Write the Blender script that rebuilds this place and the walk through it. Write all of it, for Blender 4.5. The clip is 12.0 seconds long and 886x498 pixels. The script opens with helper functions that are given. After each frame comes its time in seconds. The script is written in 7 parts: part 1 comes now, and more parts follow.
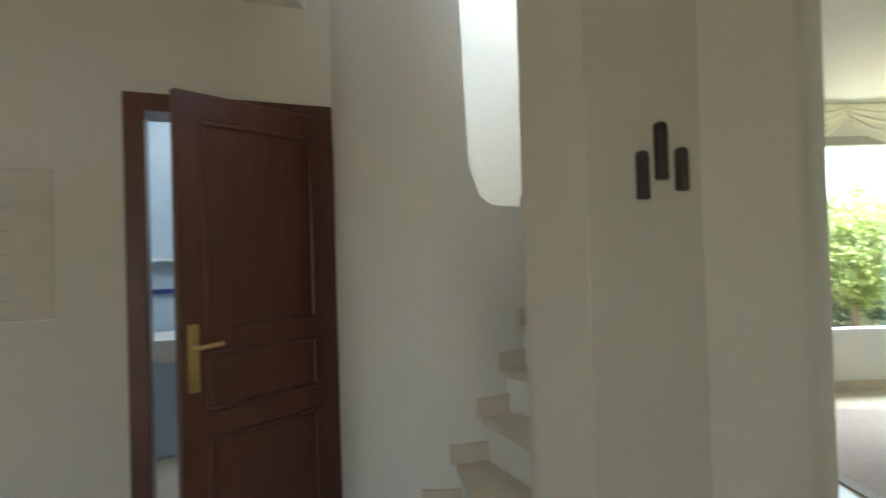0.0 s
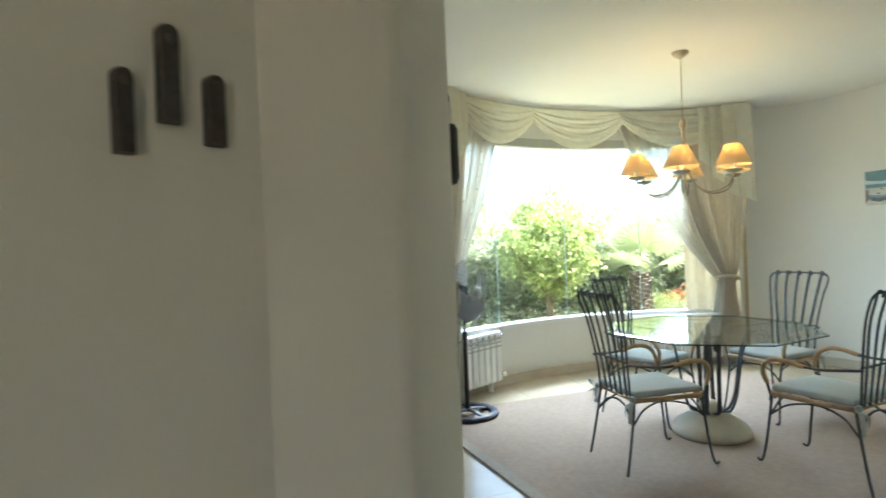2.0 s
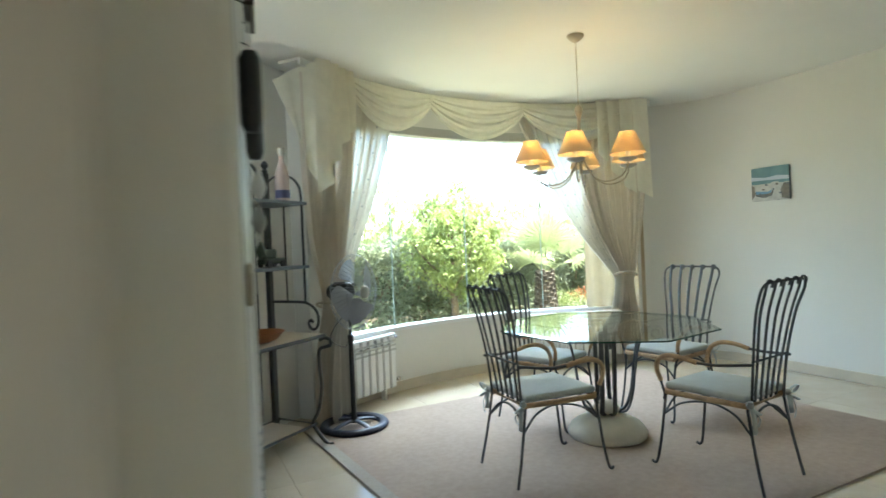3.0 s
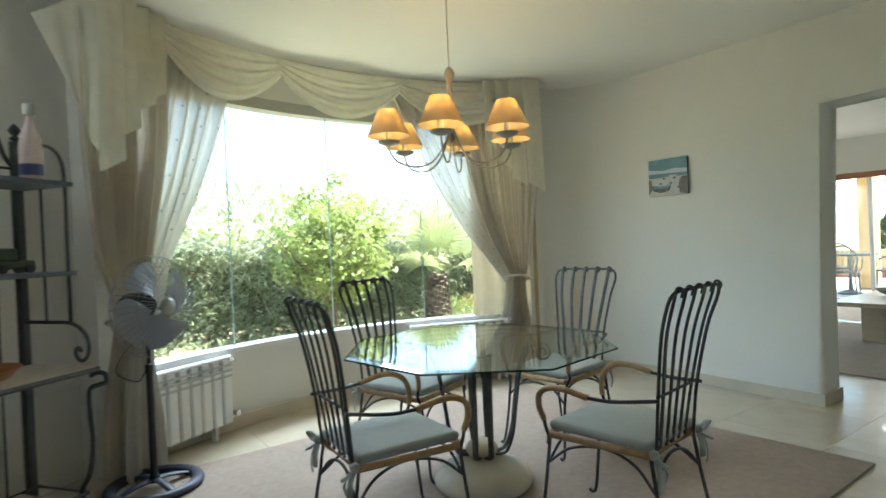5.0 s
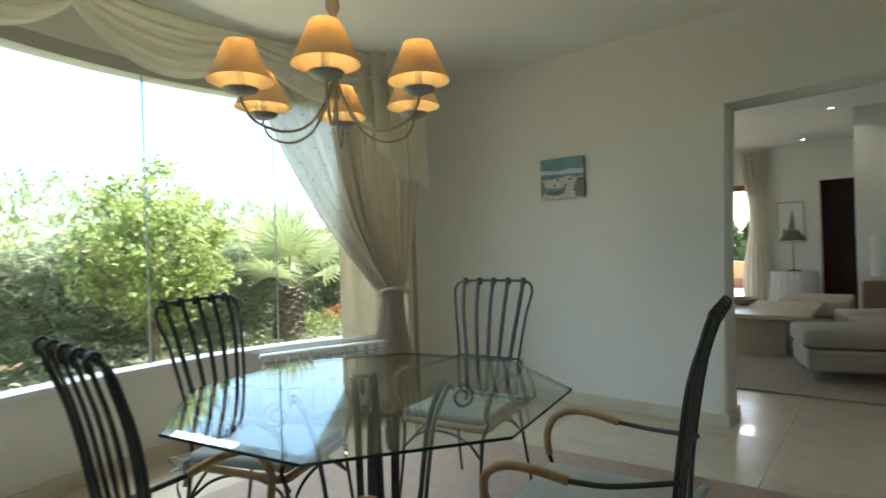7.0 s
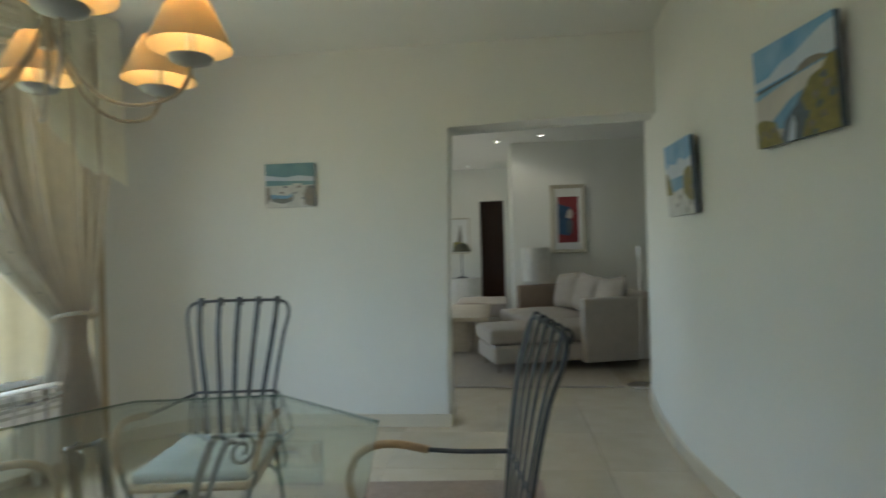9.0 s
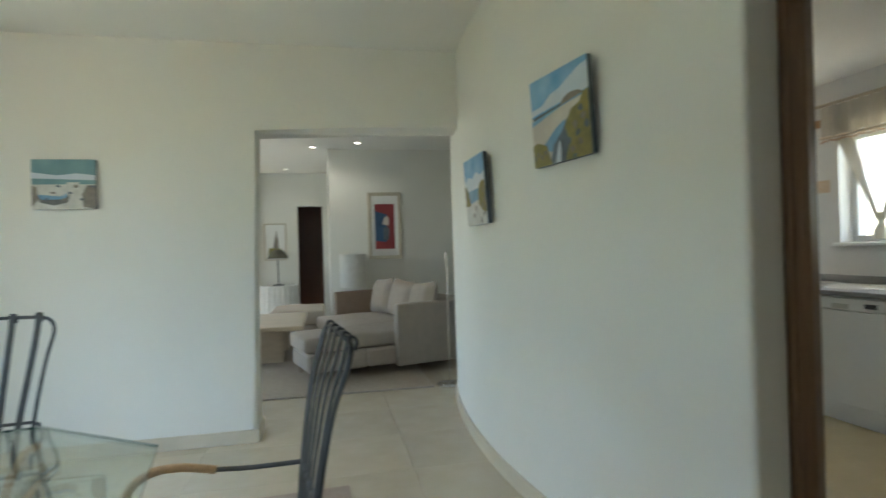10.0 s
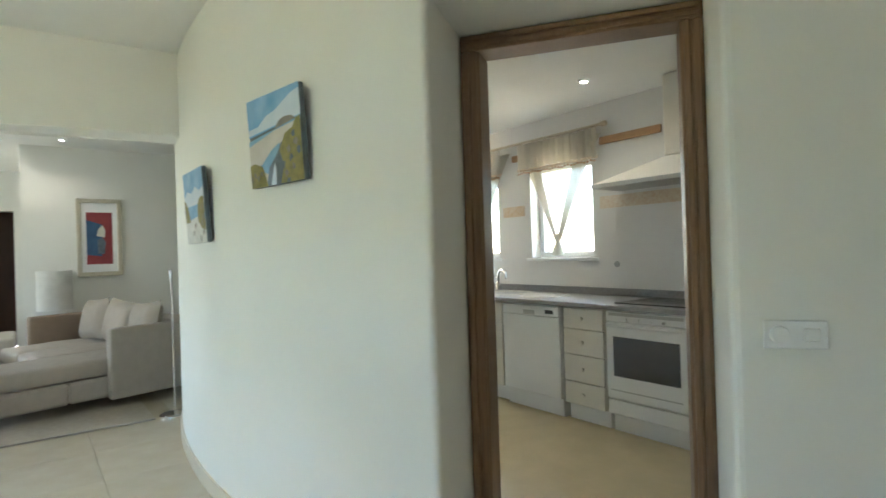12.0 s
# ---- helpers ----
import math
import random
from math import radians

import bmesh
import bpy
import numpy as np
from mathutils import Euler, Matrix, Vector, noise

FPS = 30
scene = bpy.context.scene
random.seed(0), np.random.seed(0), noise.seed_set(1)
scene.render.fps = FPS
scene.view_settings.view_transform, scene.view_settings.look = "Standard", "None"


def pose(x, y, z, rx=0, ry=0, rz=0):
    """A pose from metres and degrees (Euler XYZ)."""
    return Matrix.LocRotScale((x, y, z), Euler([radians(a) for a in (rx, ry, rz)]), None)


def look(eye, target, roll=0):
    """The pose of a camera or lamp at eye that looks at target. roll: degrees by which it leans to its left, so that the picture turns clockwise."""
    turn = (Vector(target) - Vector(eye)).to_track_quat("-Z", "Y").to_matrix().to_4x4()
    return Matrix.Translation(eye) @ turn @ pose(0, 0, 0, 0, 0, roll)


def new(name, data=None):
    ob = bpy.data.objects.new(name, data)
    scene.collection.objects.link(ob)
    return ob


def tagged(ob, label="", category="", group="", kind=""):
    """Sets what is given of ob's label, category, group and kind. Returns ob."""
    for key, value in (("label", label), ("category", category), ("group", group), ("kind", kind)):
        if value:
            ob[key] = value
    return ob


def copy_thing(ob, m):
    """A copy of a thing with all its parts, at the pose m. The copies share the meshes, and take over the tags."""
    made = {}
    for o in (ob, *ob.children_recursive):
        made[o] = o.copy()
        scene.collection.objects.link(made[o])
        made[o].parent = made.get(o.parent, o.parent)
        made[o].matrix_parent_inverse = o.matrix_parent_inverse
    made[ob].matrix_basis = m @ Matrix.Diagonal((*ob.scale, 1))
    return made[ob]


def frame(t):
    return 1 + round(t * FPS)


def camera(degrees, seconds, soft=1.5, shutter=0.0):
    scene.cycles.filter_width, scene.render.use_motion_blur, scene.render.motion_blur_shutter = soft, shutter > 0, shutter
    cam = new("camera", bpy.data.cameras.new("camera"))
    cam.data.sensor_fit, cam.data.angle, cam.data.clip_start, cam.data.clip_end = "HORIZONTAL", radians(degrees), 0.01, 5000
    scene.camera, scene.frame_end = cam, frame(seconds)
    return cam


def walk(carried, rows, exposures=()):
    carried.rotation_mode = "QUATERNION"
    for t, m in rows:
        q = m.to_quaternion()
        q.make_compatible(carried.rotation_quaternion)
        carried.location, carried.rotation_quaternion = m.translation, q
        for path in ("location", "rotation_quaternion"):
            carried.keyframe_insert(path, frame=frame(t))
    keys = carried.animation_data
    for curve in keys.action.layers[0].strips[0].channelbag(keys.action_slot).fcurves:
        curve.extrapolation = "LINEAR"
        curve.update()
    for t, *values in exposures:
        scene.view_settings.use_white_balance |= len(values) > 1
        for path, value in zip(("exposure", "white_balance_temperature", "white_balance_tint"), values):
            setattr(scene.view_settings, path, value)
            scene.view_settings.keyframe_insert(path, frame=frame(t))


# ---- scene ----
cam = camera(76.9, 12.0, shutter=0.5)
PATH = [
    (0, (0.104, -0.785, 1.325), (-0.122, 1.202, 1.347), -1.7),
    (0.5, (0.187, -0.654, 1.324), (0.227, 1.346, 1.322), -2.2),
    (1, (0.378, -0.474, 1.322), (0.566, 1.517, 1.318), -2.4),
    (1.5, (0.55, -0.347, 1.303), (0.932, 1.616, 1.297), -2.3),
    (2, (0.674, -0.176, 1.3), (1.285, 1.729, 1.29), -2.4),
    (2.5, (0.803, -0.035, 1.264), (1.567, 1.813, 1.255), -2.4),
    (3, (1.003, 0.088, 1.225), (1.885, 1.883, 1.214), -2.5),
    (3.2, (1.127, 0.103, 1.232), (2.009, 1.897, 1.22), -2.9),
    (4.8, (1.635, 0.56, 1.18), (2.755, 2.217, 1.168), -2.5),
    (5, (1.701, 0.623, 1.186), (2.857, 2.255, 1.17), -2.5),
    (5.5, (1.85, 0.804, 1.171), (3.074, 2.386, 1.161), -2.5),
    (6, (1.961, 0.983, 1.157), (3.222, 2.536, 1.148), -2.3),
    (6.5, (2.022, 1.21, 1.169), (3.412, 2.648, 1.158), -2.1),
    (6.7, (2.047, 1.286, 1.158), (3.507, 2.653, 1.154), -2.0),
    (8.3, (2.186, 1.746, 1.179), (4.035, 2.508, 1.168), -1.7),
    (8.5, (2.167, 1.805, 1.181), (4.05, 2.478, 1.17), -1.7),
    (9, (2.145, 1.833, 1.196), (4.134, 2.041, 1.193), -1.6),
    (9.5, (2.125, 1.806, 1.207), (4.119, 1.663, 1.205), -1.8),
    (10, (2.108, 1.747, 1.204), (4.065, 1.333, 1.203), -1.7),
    (10.5, (2.073, 1.691, 1.204), (3.957, 1.02, 1.21), -1.6),
    (11, (2.019, 1.655, 1.219), (3.821, 0.787, 1.224), -1.6),
    (11.5, (1.984, 1.634, 1.227), (3.685, 0.583, 1.234), -1.6),
    (12, (2.007, 1.614, 1.25), (3.613, 0.423, 1.258), -1.8),
]
walk(cam, [(t, look(eye, target, roll)) for t, eye, target, roll in PATH], exposures=[(0.0, 3.3, 6250, 7), (0.5, 3.6, 6150, 7), (1.0, 3.48, 6250, 7), (1.5, 3.34, 6200, 6), (3.0, 3.08, 6150, 5), (5.5, 2.5, 6350, 5), (6.5, 2.2, 6450, 5), (8.5, 2.25, 6350, 5), (9.5, 2.68, 6050, 7), (12.0, 3.68, 6050, 7)])

# ---- light ----
world = bpy.data.worlds.new("sky")
scene.world = world
world.use_nodes = True
wn = world.node_tree.nodes
sky = wn.new("ShaderNodeTexSky")
sky.sky_type = "NISHITA"
sky.sun_disc = False
SUN_EL, SUN_AZ = 58.0, 120.0
sky.sun_elevation = radians(SUN_EL)
sky.sun_rotation = radians(SUN_AZ)
wn["Background"].inputs["Strength"].default_value = 0.15
world.node_tree.links.new(sky.outputs["Color"], wn["Background"].inputs["Color"])

sun_data = bpy.data.lights.new("sun", "SUN")
sun_data.energy = 4.6
sun_data.angle = radians(0.5)
sun_data.color = (1.0, 0.95, 0.86)
sun = new("sun", sun_data)
_sv = Vector((math.sin(radians(SUN_AZ)) * math.cos(radians(SUN_EL)), math.cos(radians(SUN_AZ)) * math.cos(radians(SUN_EL)), math.sin(radians(SUN_EL))))
sun.matrix_world = look(_sv * 60, (0, 0, 0))


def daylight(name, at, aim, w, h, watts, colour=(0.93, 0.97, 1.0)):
    """Adds an unseen area lamp that stands in for sky, bounce or fill light."""
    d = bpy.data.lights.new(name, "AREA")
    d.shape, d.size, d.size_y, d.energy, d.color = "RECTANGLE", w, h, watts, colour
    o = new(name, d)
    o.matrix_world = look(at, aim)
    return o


# unseen lamps at the openings, added to boost the sky's light indoors
daylight("bay_daylight_fill", (3.70, 6.3, 3.35), (3.8, 2.2, 0.6), 4.0, 1.2, 60, (0.80, 0.91, 1.0))
daylight("terrace_daylight_fill", (12.8, 4.2, 2.42), (8.3, 1.8, 0.8), 2.0, 0.5, 17)
daylight("living_daylight_fill", (8.1, 5.36, 1.1), (8.5, 1.0, 1.2), 1.7, 1.9, 2.3)
daylight("kitchen_daylight_fill", (5.6, -3.2, 2.75), (5.0, -1.0, 0.6), 2.0, 0.8, 27)
# yellow-green lamp hidden below the sill, added as bounce from the garden
daylight("garden_bounce_fill", (3.7, 5.35, 0.02), (3.9, 1.6, 2.5), 4.2, 0.7, 6.5, (0.95, 1.0, 0.56))
# lamp tucked behind the door lintel, added to brighten the small room
daylight("small_room_fill", (-1.46, 1.93, 2.4), (-1.98, 2.84, 0.9), 0.5, 0.3, 1.1, (0.85, 0.93, 1.0))
# hall fill in a made-up opening behind the start of the walk
daylight("hall_fill", (-0.7, -2.9, 1.1), (-0.7, 0.0, 1.2), 0.48, 1.7, 0.7, (1.0, 0.92, 0.78))

# ---- materials ----
def mat(name, colour, rough=0.6, metal=0.0, scale=8.0, vary=0.12, bump=0.0, bump_scale=60.0, colour2=None, rand=0.0, island=0.0, coat=0.0, big=1.2, stretch=(1, 1, 1), spec=None):
    """A surface with variation at two scales (a broad and a fine noise) and fine relief."""
    m = bpy.data.materials.new(name)
    m.use_nodes = True
    nt = m.node_tree
    n, l = nt.nodes, nt.links
    b = n["Principled BSDF"]
    b.inputs["Roughness"].default_value = rough
    b.inputs["Metallic"].default_value = metal
    b.inputs["Coat Weight"].default_value = coat
    if spec is not None:
        b.inputs["Specular IOR Level"].default_value = spec
    co = n.new("ShaderNodeTexCoord")
    mp = n.new("ShaderNodeMapping")
    mp.inputs["Scale"].default_value = stretch
    l.new(co.outputs["Object"], mp.inputs["Vector"])
    fine = n.new("ShaderNodeTexNoise")
    fine.inputs["Scale"].default_value = scale
    fine.inputs["Detail"].default_value = 5
    broad = n.new("ShaderNodeTexNoise")
    broad.inputs["Scale"].default_value = big
    broad.inputs["Detail"].default_value = 2
    l.new(mp.outputs[0], fine.inputs["Vector"])
    l.new(mp.outputs[0], broad.inputs["Vector"])
    mixv = n.new("ShaderNodeMath")
    mixv.operation = "ADD"
    l.new(fine.outputs["Fac"], mixv.inputs[0])
    l.new(broad.outputs["Fac"], mixv.inputs[1])
    half = n.new("ShaderNodeMapRange")
    half.inputs["From Min"].default_value = 0.6
    half.inputs["From Max"].default_value = 1.4
    l.new(mixv.outputs[0], half.inputs["Value"])
    mx = n.new("ShaderNodeMix")
    mx.data_type = "RGBA"
    c2 = colour2 or tuple(max(0.0, c * (1 - 2 * vary)) for c in colour)
    c1 = colour if colour2 else tuple(min(1.0, c * (1 + vary * 0.6)) for c in colour)
    mx.inputs["A"].default_value = (*c2, 1)
    mx.inputs["B"].default_value = (*c1, 1)
    l.new(half.outputs[0], mx.inputs["Factor"])
    last = mx.outputs["Result"]
    if rand or island:
        if rand:
            src = n.new("ShaderNodeObjectInfo").outputs["Random"]
        else:
            src = n.new("ShaderNodeNewGeometry").outputs["Random Per Island"]
        amt = rand or island
        r = n.new("ShaderNodeMapRange")
        r.inputs["To Min"].default_value = 1 - amt
        r.inputs["To Max"].default_value = 1 + amt * 0.6
        l.new(src, r.inputs["Value"])
        hs = n.new("ShaderNodeHueSaturation")
        l.new(r.outputs[0], hs.inputs["Value"])
        l.new(last, hs.inputs["Color"])
        last = hs.outputs["Color"]
    l.new(last, b.inputs["Base Color"])
    if bump:
        tex = n.new("ShaderNodeTexNoise")
        tex.inputs["Scale"].default_value = bump_scale
        tex.inputs["Detail"].default_value = 4
        l.new(mp.outputs[0], tex.inputs["Vector"])
        bp = n.new("ShaderNodeBump")
        bp.inputs["Strength"].default_value = bump
        bp.inputs["Distance"].default_value = 0.01
        l.new(tex.outputs["Fac"], bp.inputs["Height"])
        l.new(bp.outputs[0], b.inputs["Normal"])
    return m


def cloth(name, colour, through_amt=0.3, weave=420.0, vary=0.06, alpha=1.0):
    """Cloth that lets some light through; alpha under 1 for a sheer."""
    m = mat(name, colour, rough=0.9, scale=14, vary=vary, bump=0.12, bump_scale=weave, spec=0.15)
    nt = m.node_tree
    n, l = nt.nodes, nt.links
    b = n["Principled BSDF"]
    src = b.inputs["Base Color"].links[0].from_socket
    tr = n.new("ShaderNodeBsdfTranslucent")
    l.new(src, tr.inputs["Color"])
    mx = n.new("ShaderNodeMixShader")
    mx.inputs[0].default_value = through_amt
    l.new(b.outputs[0], mx.inputs[1])
    l.new(tr.outputs[0], mx.inputs[2])
    last = mx.outputs[0]
    if alpha < 1:
        tp = n.new("ShaderNodeBsdfTransparent")
        m2 = n.new("ShaderNodeMixShader")
        m2.inputs[0].default_value = alpha
        l.new(tp.outputs[0], m2.inputs[1])
        l.new(last, m2.inputs[2])
        last = m2.outputs[0]
    l.new(last, n["Material Output"].inputs["Surface"])
    return m


def glass(name, tint=(0.97, 1.0, 0.98), gloss=0.02, ior=1.5):
    """A clear pane: what passes is see-through, what glances off is mirrored by Fresnel."""
    m = bpy.data.materials.new(name)
    m.use_nodes = True
    n, l = m.node_tree.nodes, m.node_tree.links
    n.remove(n["Principled BSDF"])
    tp = n.new("ShaderNodeBsdfTransparent")
    tp.inputs["Color"].default_value = (*tint, 1)
    gl = n.new("ShaderNodeBsdfGlossy")
    gl.inputs["Roughness"].default_value = gloss
    lw = n.new("ShaderNodeLayerWeight")
    lw.inputs["Blend"].default_value = 0.5
    pw = n.new("ShaderNodeMath")
    pw.operation = "POWER"
    pw.inputs[1].default_value = 5.0
    l.new(lw.outputs["Facing"], pw.inputs[0])
    f0 = ((ior - 1) / (ior + 1)) ** 2
    ma = n.new("ShaderNodeMath")
    ma.operation = "MULTIPLY_ADD"
    ma.inputs[1].default_value = 1 - f0
    ma.inputs[2].default_value = f0
    l.new(pw.outputs[0], ma.inputs[0])
    mx = n.new("ShaderNodeMixShader")
    l.new(ma.outputs[0], mx.inputs[0])
    l.new(tp.outputs[0], mx.inputs[1])
    l.new(gl.outputs[0], mx.inputs[2])
    l.new(mx.outputs[0], n["Material Output"].inputs["Surface"])
    return m


def glow(name, colour, strength):
    m = bpy.data.materials.new(name)
    m.use_nodes = True
    b = m.node_tree.nodes["Principled BSDF"]
    b.inputs["Base Color"].default_value = (*colour, 1)
    b.inputs["Emission Color"].default_value = (*colour, 1)
    b.inputs["Emission Strength"].default_value = strength
    return m


def leafy(name, c1, c2, island=0.35):
    """Leaves that let light through, each a little different."""
    m = mat(name, c1, rough=0.45, scale=3, colour2=c2, island=island)
    n, l = m.node_tree.nodes, m.node_tree.links
    b = n["Principled BSDF"]
    src = b.inputs["Base Color"].links[0].from_socket
    tr = n.new("ShaderNodeBsdfTranslucent")
    l.new(src, tr.inputs["Color"])
    mx = n.new("ShaderNodeMixShader")
    mx.inputs[0].default_value = 0.4
    l.new(b.outputs[0], mx.inputs[1])
    l.new(tr.outputs[0], mx.inputs[2])
    l.new(mx.outputs[0], n["Material Output"].inputs["Surface"])
    return m


M_WALL = mat("wall_paint", (0.80, 0.79, 0.73), rough=0.75, scale=3, vary=0.02, bump=0.10, bump_scale=25, big=0.7)
M_HALL = mat("hall_paint", (0.74, 0.70, 0.60), rough=0.75, scale=3, vary=0.03, bump=0.12, bump_scale=22, big=0.7)
M_CEIL = mat("ceiling_paint", (0.82, 0.81, 0.76), rough=0.8, scale=3, vary=0.015, bump=0.05, bump_scale=40)
M_MARBLE = mat("cream_marble", (0.66, 0.59, 0.47), rough=0.24, scale=5, vary=0.10, colour2=(0.55, 0.47, 0.34), rand=0.06, big=1.6, coat=0.2)
M_SKIRT = mat("marble_skirting", (0.66, 0.59, 0.46), rough=0.3, scale=6, vary=0.08, big=2)
M_GROUT = mat("grout", (0.56, 0.49, 0.38), rough=0.8, scale=20, vary=0.1)
M_RUG = mat("rug_pile", (0.43, 0.345, 0.285), rough=0.95, scale=30, vary=0.10, bump=0.5, bump_scale=350, big=1.0, spec=0.1)
M_RUGEDGE = mat("rug_binding", (0.42, 0.38, 0.33), rough=0.9, scale=40, vary=0.1, bump=0.3, bump_scale=300)
M_IRON = mat("wrought_iron", (0.095, 0.103, 0.108), rough=0.5, metal=0.5, scale=25, vary=0.25, bump=0.2, bump_scale=90)
M_RATTAN = mat("rattan", (0.50, 0.33, 0.17), rough=0.6, scale=30, vary=0.25, bump=0.5, bump_scale=150)
M_CUSHION = cloth("cushion_cloth", (0.45, 0.485, 0.475), 0.05, 300)
M_TABLEGLASS = glass("table_glass", (0.93, 0.98, 0.96), 0.01, 1.95)
M_GLASSEDGE = mat("glass_edge", (0.02, 0.07, 0.055), rough=0.08, scale=20, vary=0.1)
M_PANE = glass("window_glass", (0.96, 0.985, 0.97), 0.01, 1.45)
M_JOINT = cloth("glass_joint", (0.42, 0.50, 0.47), 0.4)
M_STONE = mat("cast_stone", (0.66, 0.60, 0.49), rough=0.55, scale=9, vary=0.10, bump=0.25, bump_scale=40)
M_WHITE = mat("white_lacquer", (0.80, 0.80, 0.77), rough=0.35, scale=6, vary=0.02)
M_PVC = mat("white_frame", (0.82, 0.82, 0.80), rough=0.4, scale=6, vary=0.02)
M_DRAPE = cloth("drape_cloth", (0.79, 0.73, 0.63), 0.42)
M_DRAPE2 = cloth("drape_lining", (0.60, 0.50, 0.34), 0.30)
M_SWAG = cloth("swag_cloth", (0.90, 0.88, 0.76), 0.42)
M_SHEER = cloth("sheer_cloth", (0.74, 0.71, 0.63), 0.20, alpha=0.92)
M_DOT = mat("dot_embroidery", (0.35, 0.36, 0.36), rough=0.8)
M_CORD = mat("tie_cord", (0.55, 0.48, 0.36), rough=0.85, bump=0.5, bump_scale=200)
M_SHADE = cloth("lamp_shade", (0.86, 0.72, 0.48), 0.36, 500)
M_CREAMMETAL = mat("cream_metal", (0.52, 0.45, 0.33), rough=0.45, metal=0.3, scale=20, vary=0.15)
M_GREYMETAL = mat("grey_cup", (0.40, 0.40, 0.37), rough=0.4, metal=0.5, scale=20, vary=0.1)
M_BULB = glow("bulb", (1.0, 0.72, 0.35), 2.5)
M_SPOT = glow("spot_glow", (1.0, 0.94, 0.82), 4.0)
M_CHROME = mat("chrome", (0.75, 0.74, 0.72), rough=0.15, metal=1.0, scale=10, vary=0.03)
M_BRASS = mat("brass", (0.62, 0.46, 0.20), rough=0.3, metal=1.0, scale=15, vary=0.08)
M_CHART = mat("chart_paper", (0.69, 0.64, 0.53), rough=0.8, scale=10, vary=0.08)
M_CHARTINK = mat("faded_print", (0.50, 0.46, 0.38), rough=0.8, scale=60, vary=0.35)
M_FARARM = cloth("shaded_arm_cloth", (0.34, 0.26, 0.20), 0.05, 300)
M_PLAQUE = mat("plaque_resin", (0.085, 0.072, 0.062), rough=0.55, scale=40, vary=0.35, bump=0.5, bump_scale=90)
M_MAHOG = mat("mahogany", (0.165, 0.066, 0.040), rough=0.32, scale=12, vary=0.3, colour2=(0.095, 0.036, 0.022), stretch=(6, 6, 0.6), bump=0.1, bump_scale=40)
M_OAK = mat("stained_oak", (0.28, 0.165, 0.085), rough=0.45, scale=14, vary=0.3, colour2=(0.17, 0.095, 0.048), stretch=(7, 7, 0.5), bump=0.15, bump_scale=40)
M_BLACK = mat("black_plastic", (0.018, 0.019, 0.022), rough=0.4, scale=20, vary=0.15)
M_BLUEBLACK = mat("blue_black_plastic", (0.02, 0.026, 0.055), rough=0.4, scale=20, vary=0.15)
M_FANGREY = mat("grey_blade", (0.27, 0.29, 0.33), rough=0.35, scale=10, vary=0.04)
M_SOFA = cloth("sofa_cloth", (0.46, 0.415, 0.36), 0.02, 260)
M_PILLOW = cloth("pillow_cloth", (0.44, 0.385, 0.32), 0.02, 260)
M_LRUG = mat("living_rug", (0.44, 0.38, 0.30), rough=0.95, scale=25, vary=0.1, bump=0.4, bump_scale=300)
M_BEIGESTONE = mat("travertine", (0.58, 0.49, 0.36), rough=0.3, scale=7, vary=0.1, stretch=(1, 1, 4))
M_STEP = mat("cream_step_marble", (0.70, 0.63, 0.50), rough=0.3, scale=6, vary=0.08, big=1.5)
M_GOLD = mat("gilt_frame", (0.62, 0.57, 0.46), rough=0.35, metal=0.7, scale=30, vary=0.12)
M_DARK = mat("dark_wood", (0.03, 0.013, 0.010), rough=0.4, scale=10, vary=0.2)
M_KTILE = mat("kitchen_tile", (0.78, 0.76, 0.72), rough=0.22, scale=4, vary=0.02, rand=0.02)
M_KFLOOR = mat("kitchen_floor", (0.72, 0.60, 0.37), rough=0.25, scale=5, vary=0.08, rand=0.05)
M_BORDER = mat("border_tile", (0.60, 0.40, 0.22), rough=0.3, scale=45, vary=0.35, colour2=(0.74, 0.68, 0.56))
M_WORKTOP = mat("worktop", (0.34, 0.33, 0.32), rough=0.3, scale=60, vary=0.2)
M_CAB = mat("cabinet_front", (0.74, 0.71, 0.62), rough=0.4, scale=6, vary=0.03)
M_GREYCREAM = mat("sink_composite", (0.62, 0.60, 0.54), rough=0.35, scale=40, vary=0.08)
M_OVENGLASS = mat("oven_glass", (0.075, 0.072, 0.07), rough=0.12, scale=6, vary=0.1)
M_HOOD = mat("hood_plaster", (0.80, 0.76, 0.66), rough=0.6, scale=6, vary=0.03)
M_KWOOD = mat("pale_wood", (0.45, 0.26, 0.13), rough=0.5, scale=14, vary=0.2, stretch=(1, 8, 8))
M_GREYPAINT = mat("shutter_box", (0.50, 0.50, 0.46), rough=0.6, scale=6, vary=0.04)
M_TERRACOTTA = mat("terracotta_tile", (0.40, 0.17, 0.09), rough=0.6, scale=12, vary=0.15)
M_STUCCO = mat("ochre_stucco", (0.62, 0.42, 0.20), rough=0.85, scale=10, vary=0.08, bump=0.3, bump_scale=60)
M_TERRACE = mat("terrace_tile", (0.52, 0.47, 0.42), rough=0.5, scale=6, vary=0.08, rand=0.05)
M_PATH = mat("pale_sandstone", (0.62, 0.55, 0.43), rough=0.9, scale=12, vary=0.15, bump=0.4, bump_scale=40)
M_FLOWER = leafy("flower_petal", (0.62, 0.14, 0.08), (0.50, 0.20, 0.08))
M_EARTH = mat("earth", (0.30, 0.23, 0.15), rough=0.95, scale=6, vary=0.25, bump=0.6, bump_scale=30, big=0.5)
M_BARK = mat("bark", (0.22, 0.16, 0.10), rough=0.9, scale=16, vary=0.3, bump=0.8, bump_scale=40, stretch=(1, 1, 0.4))
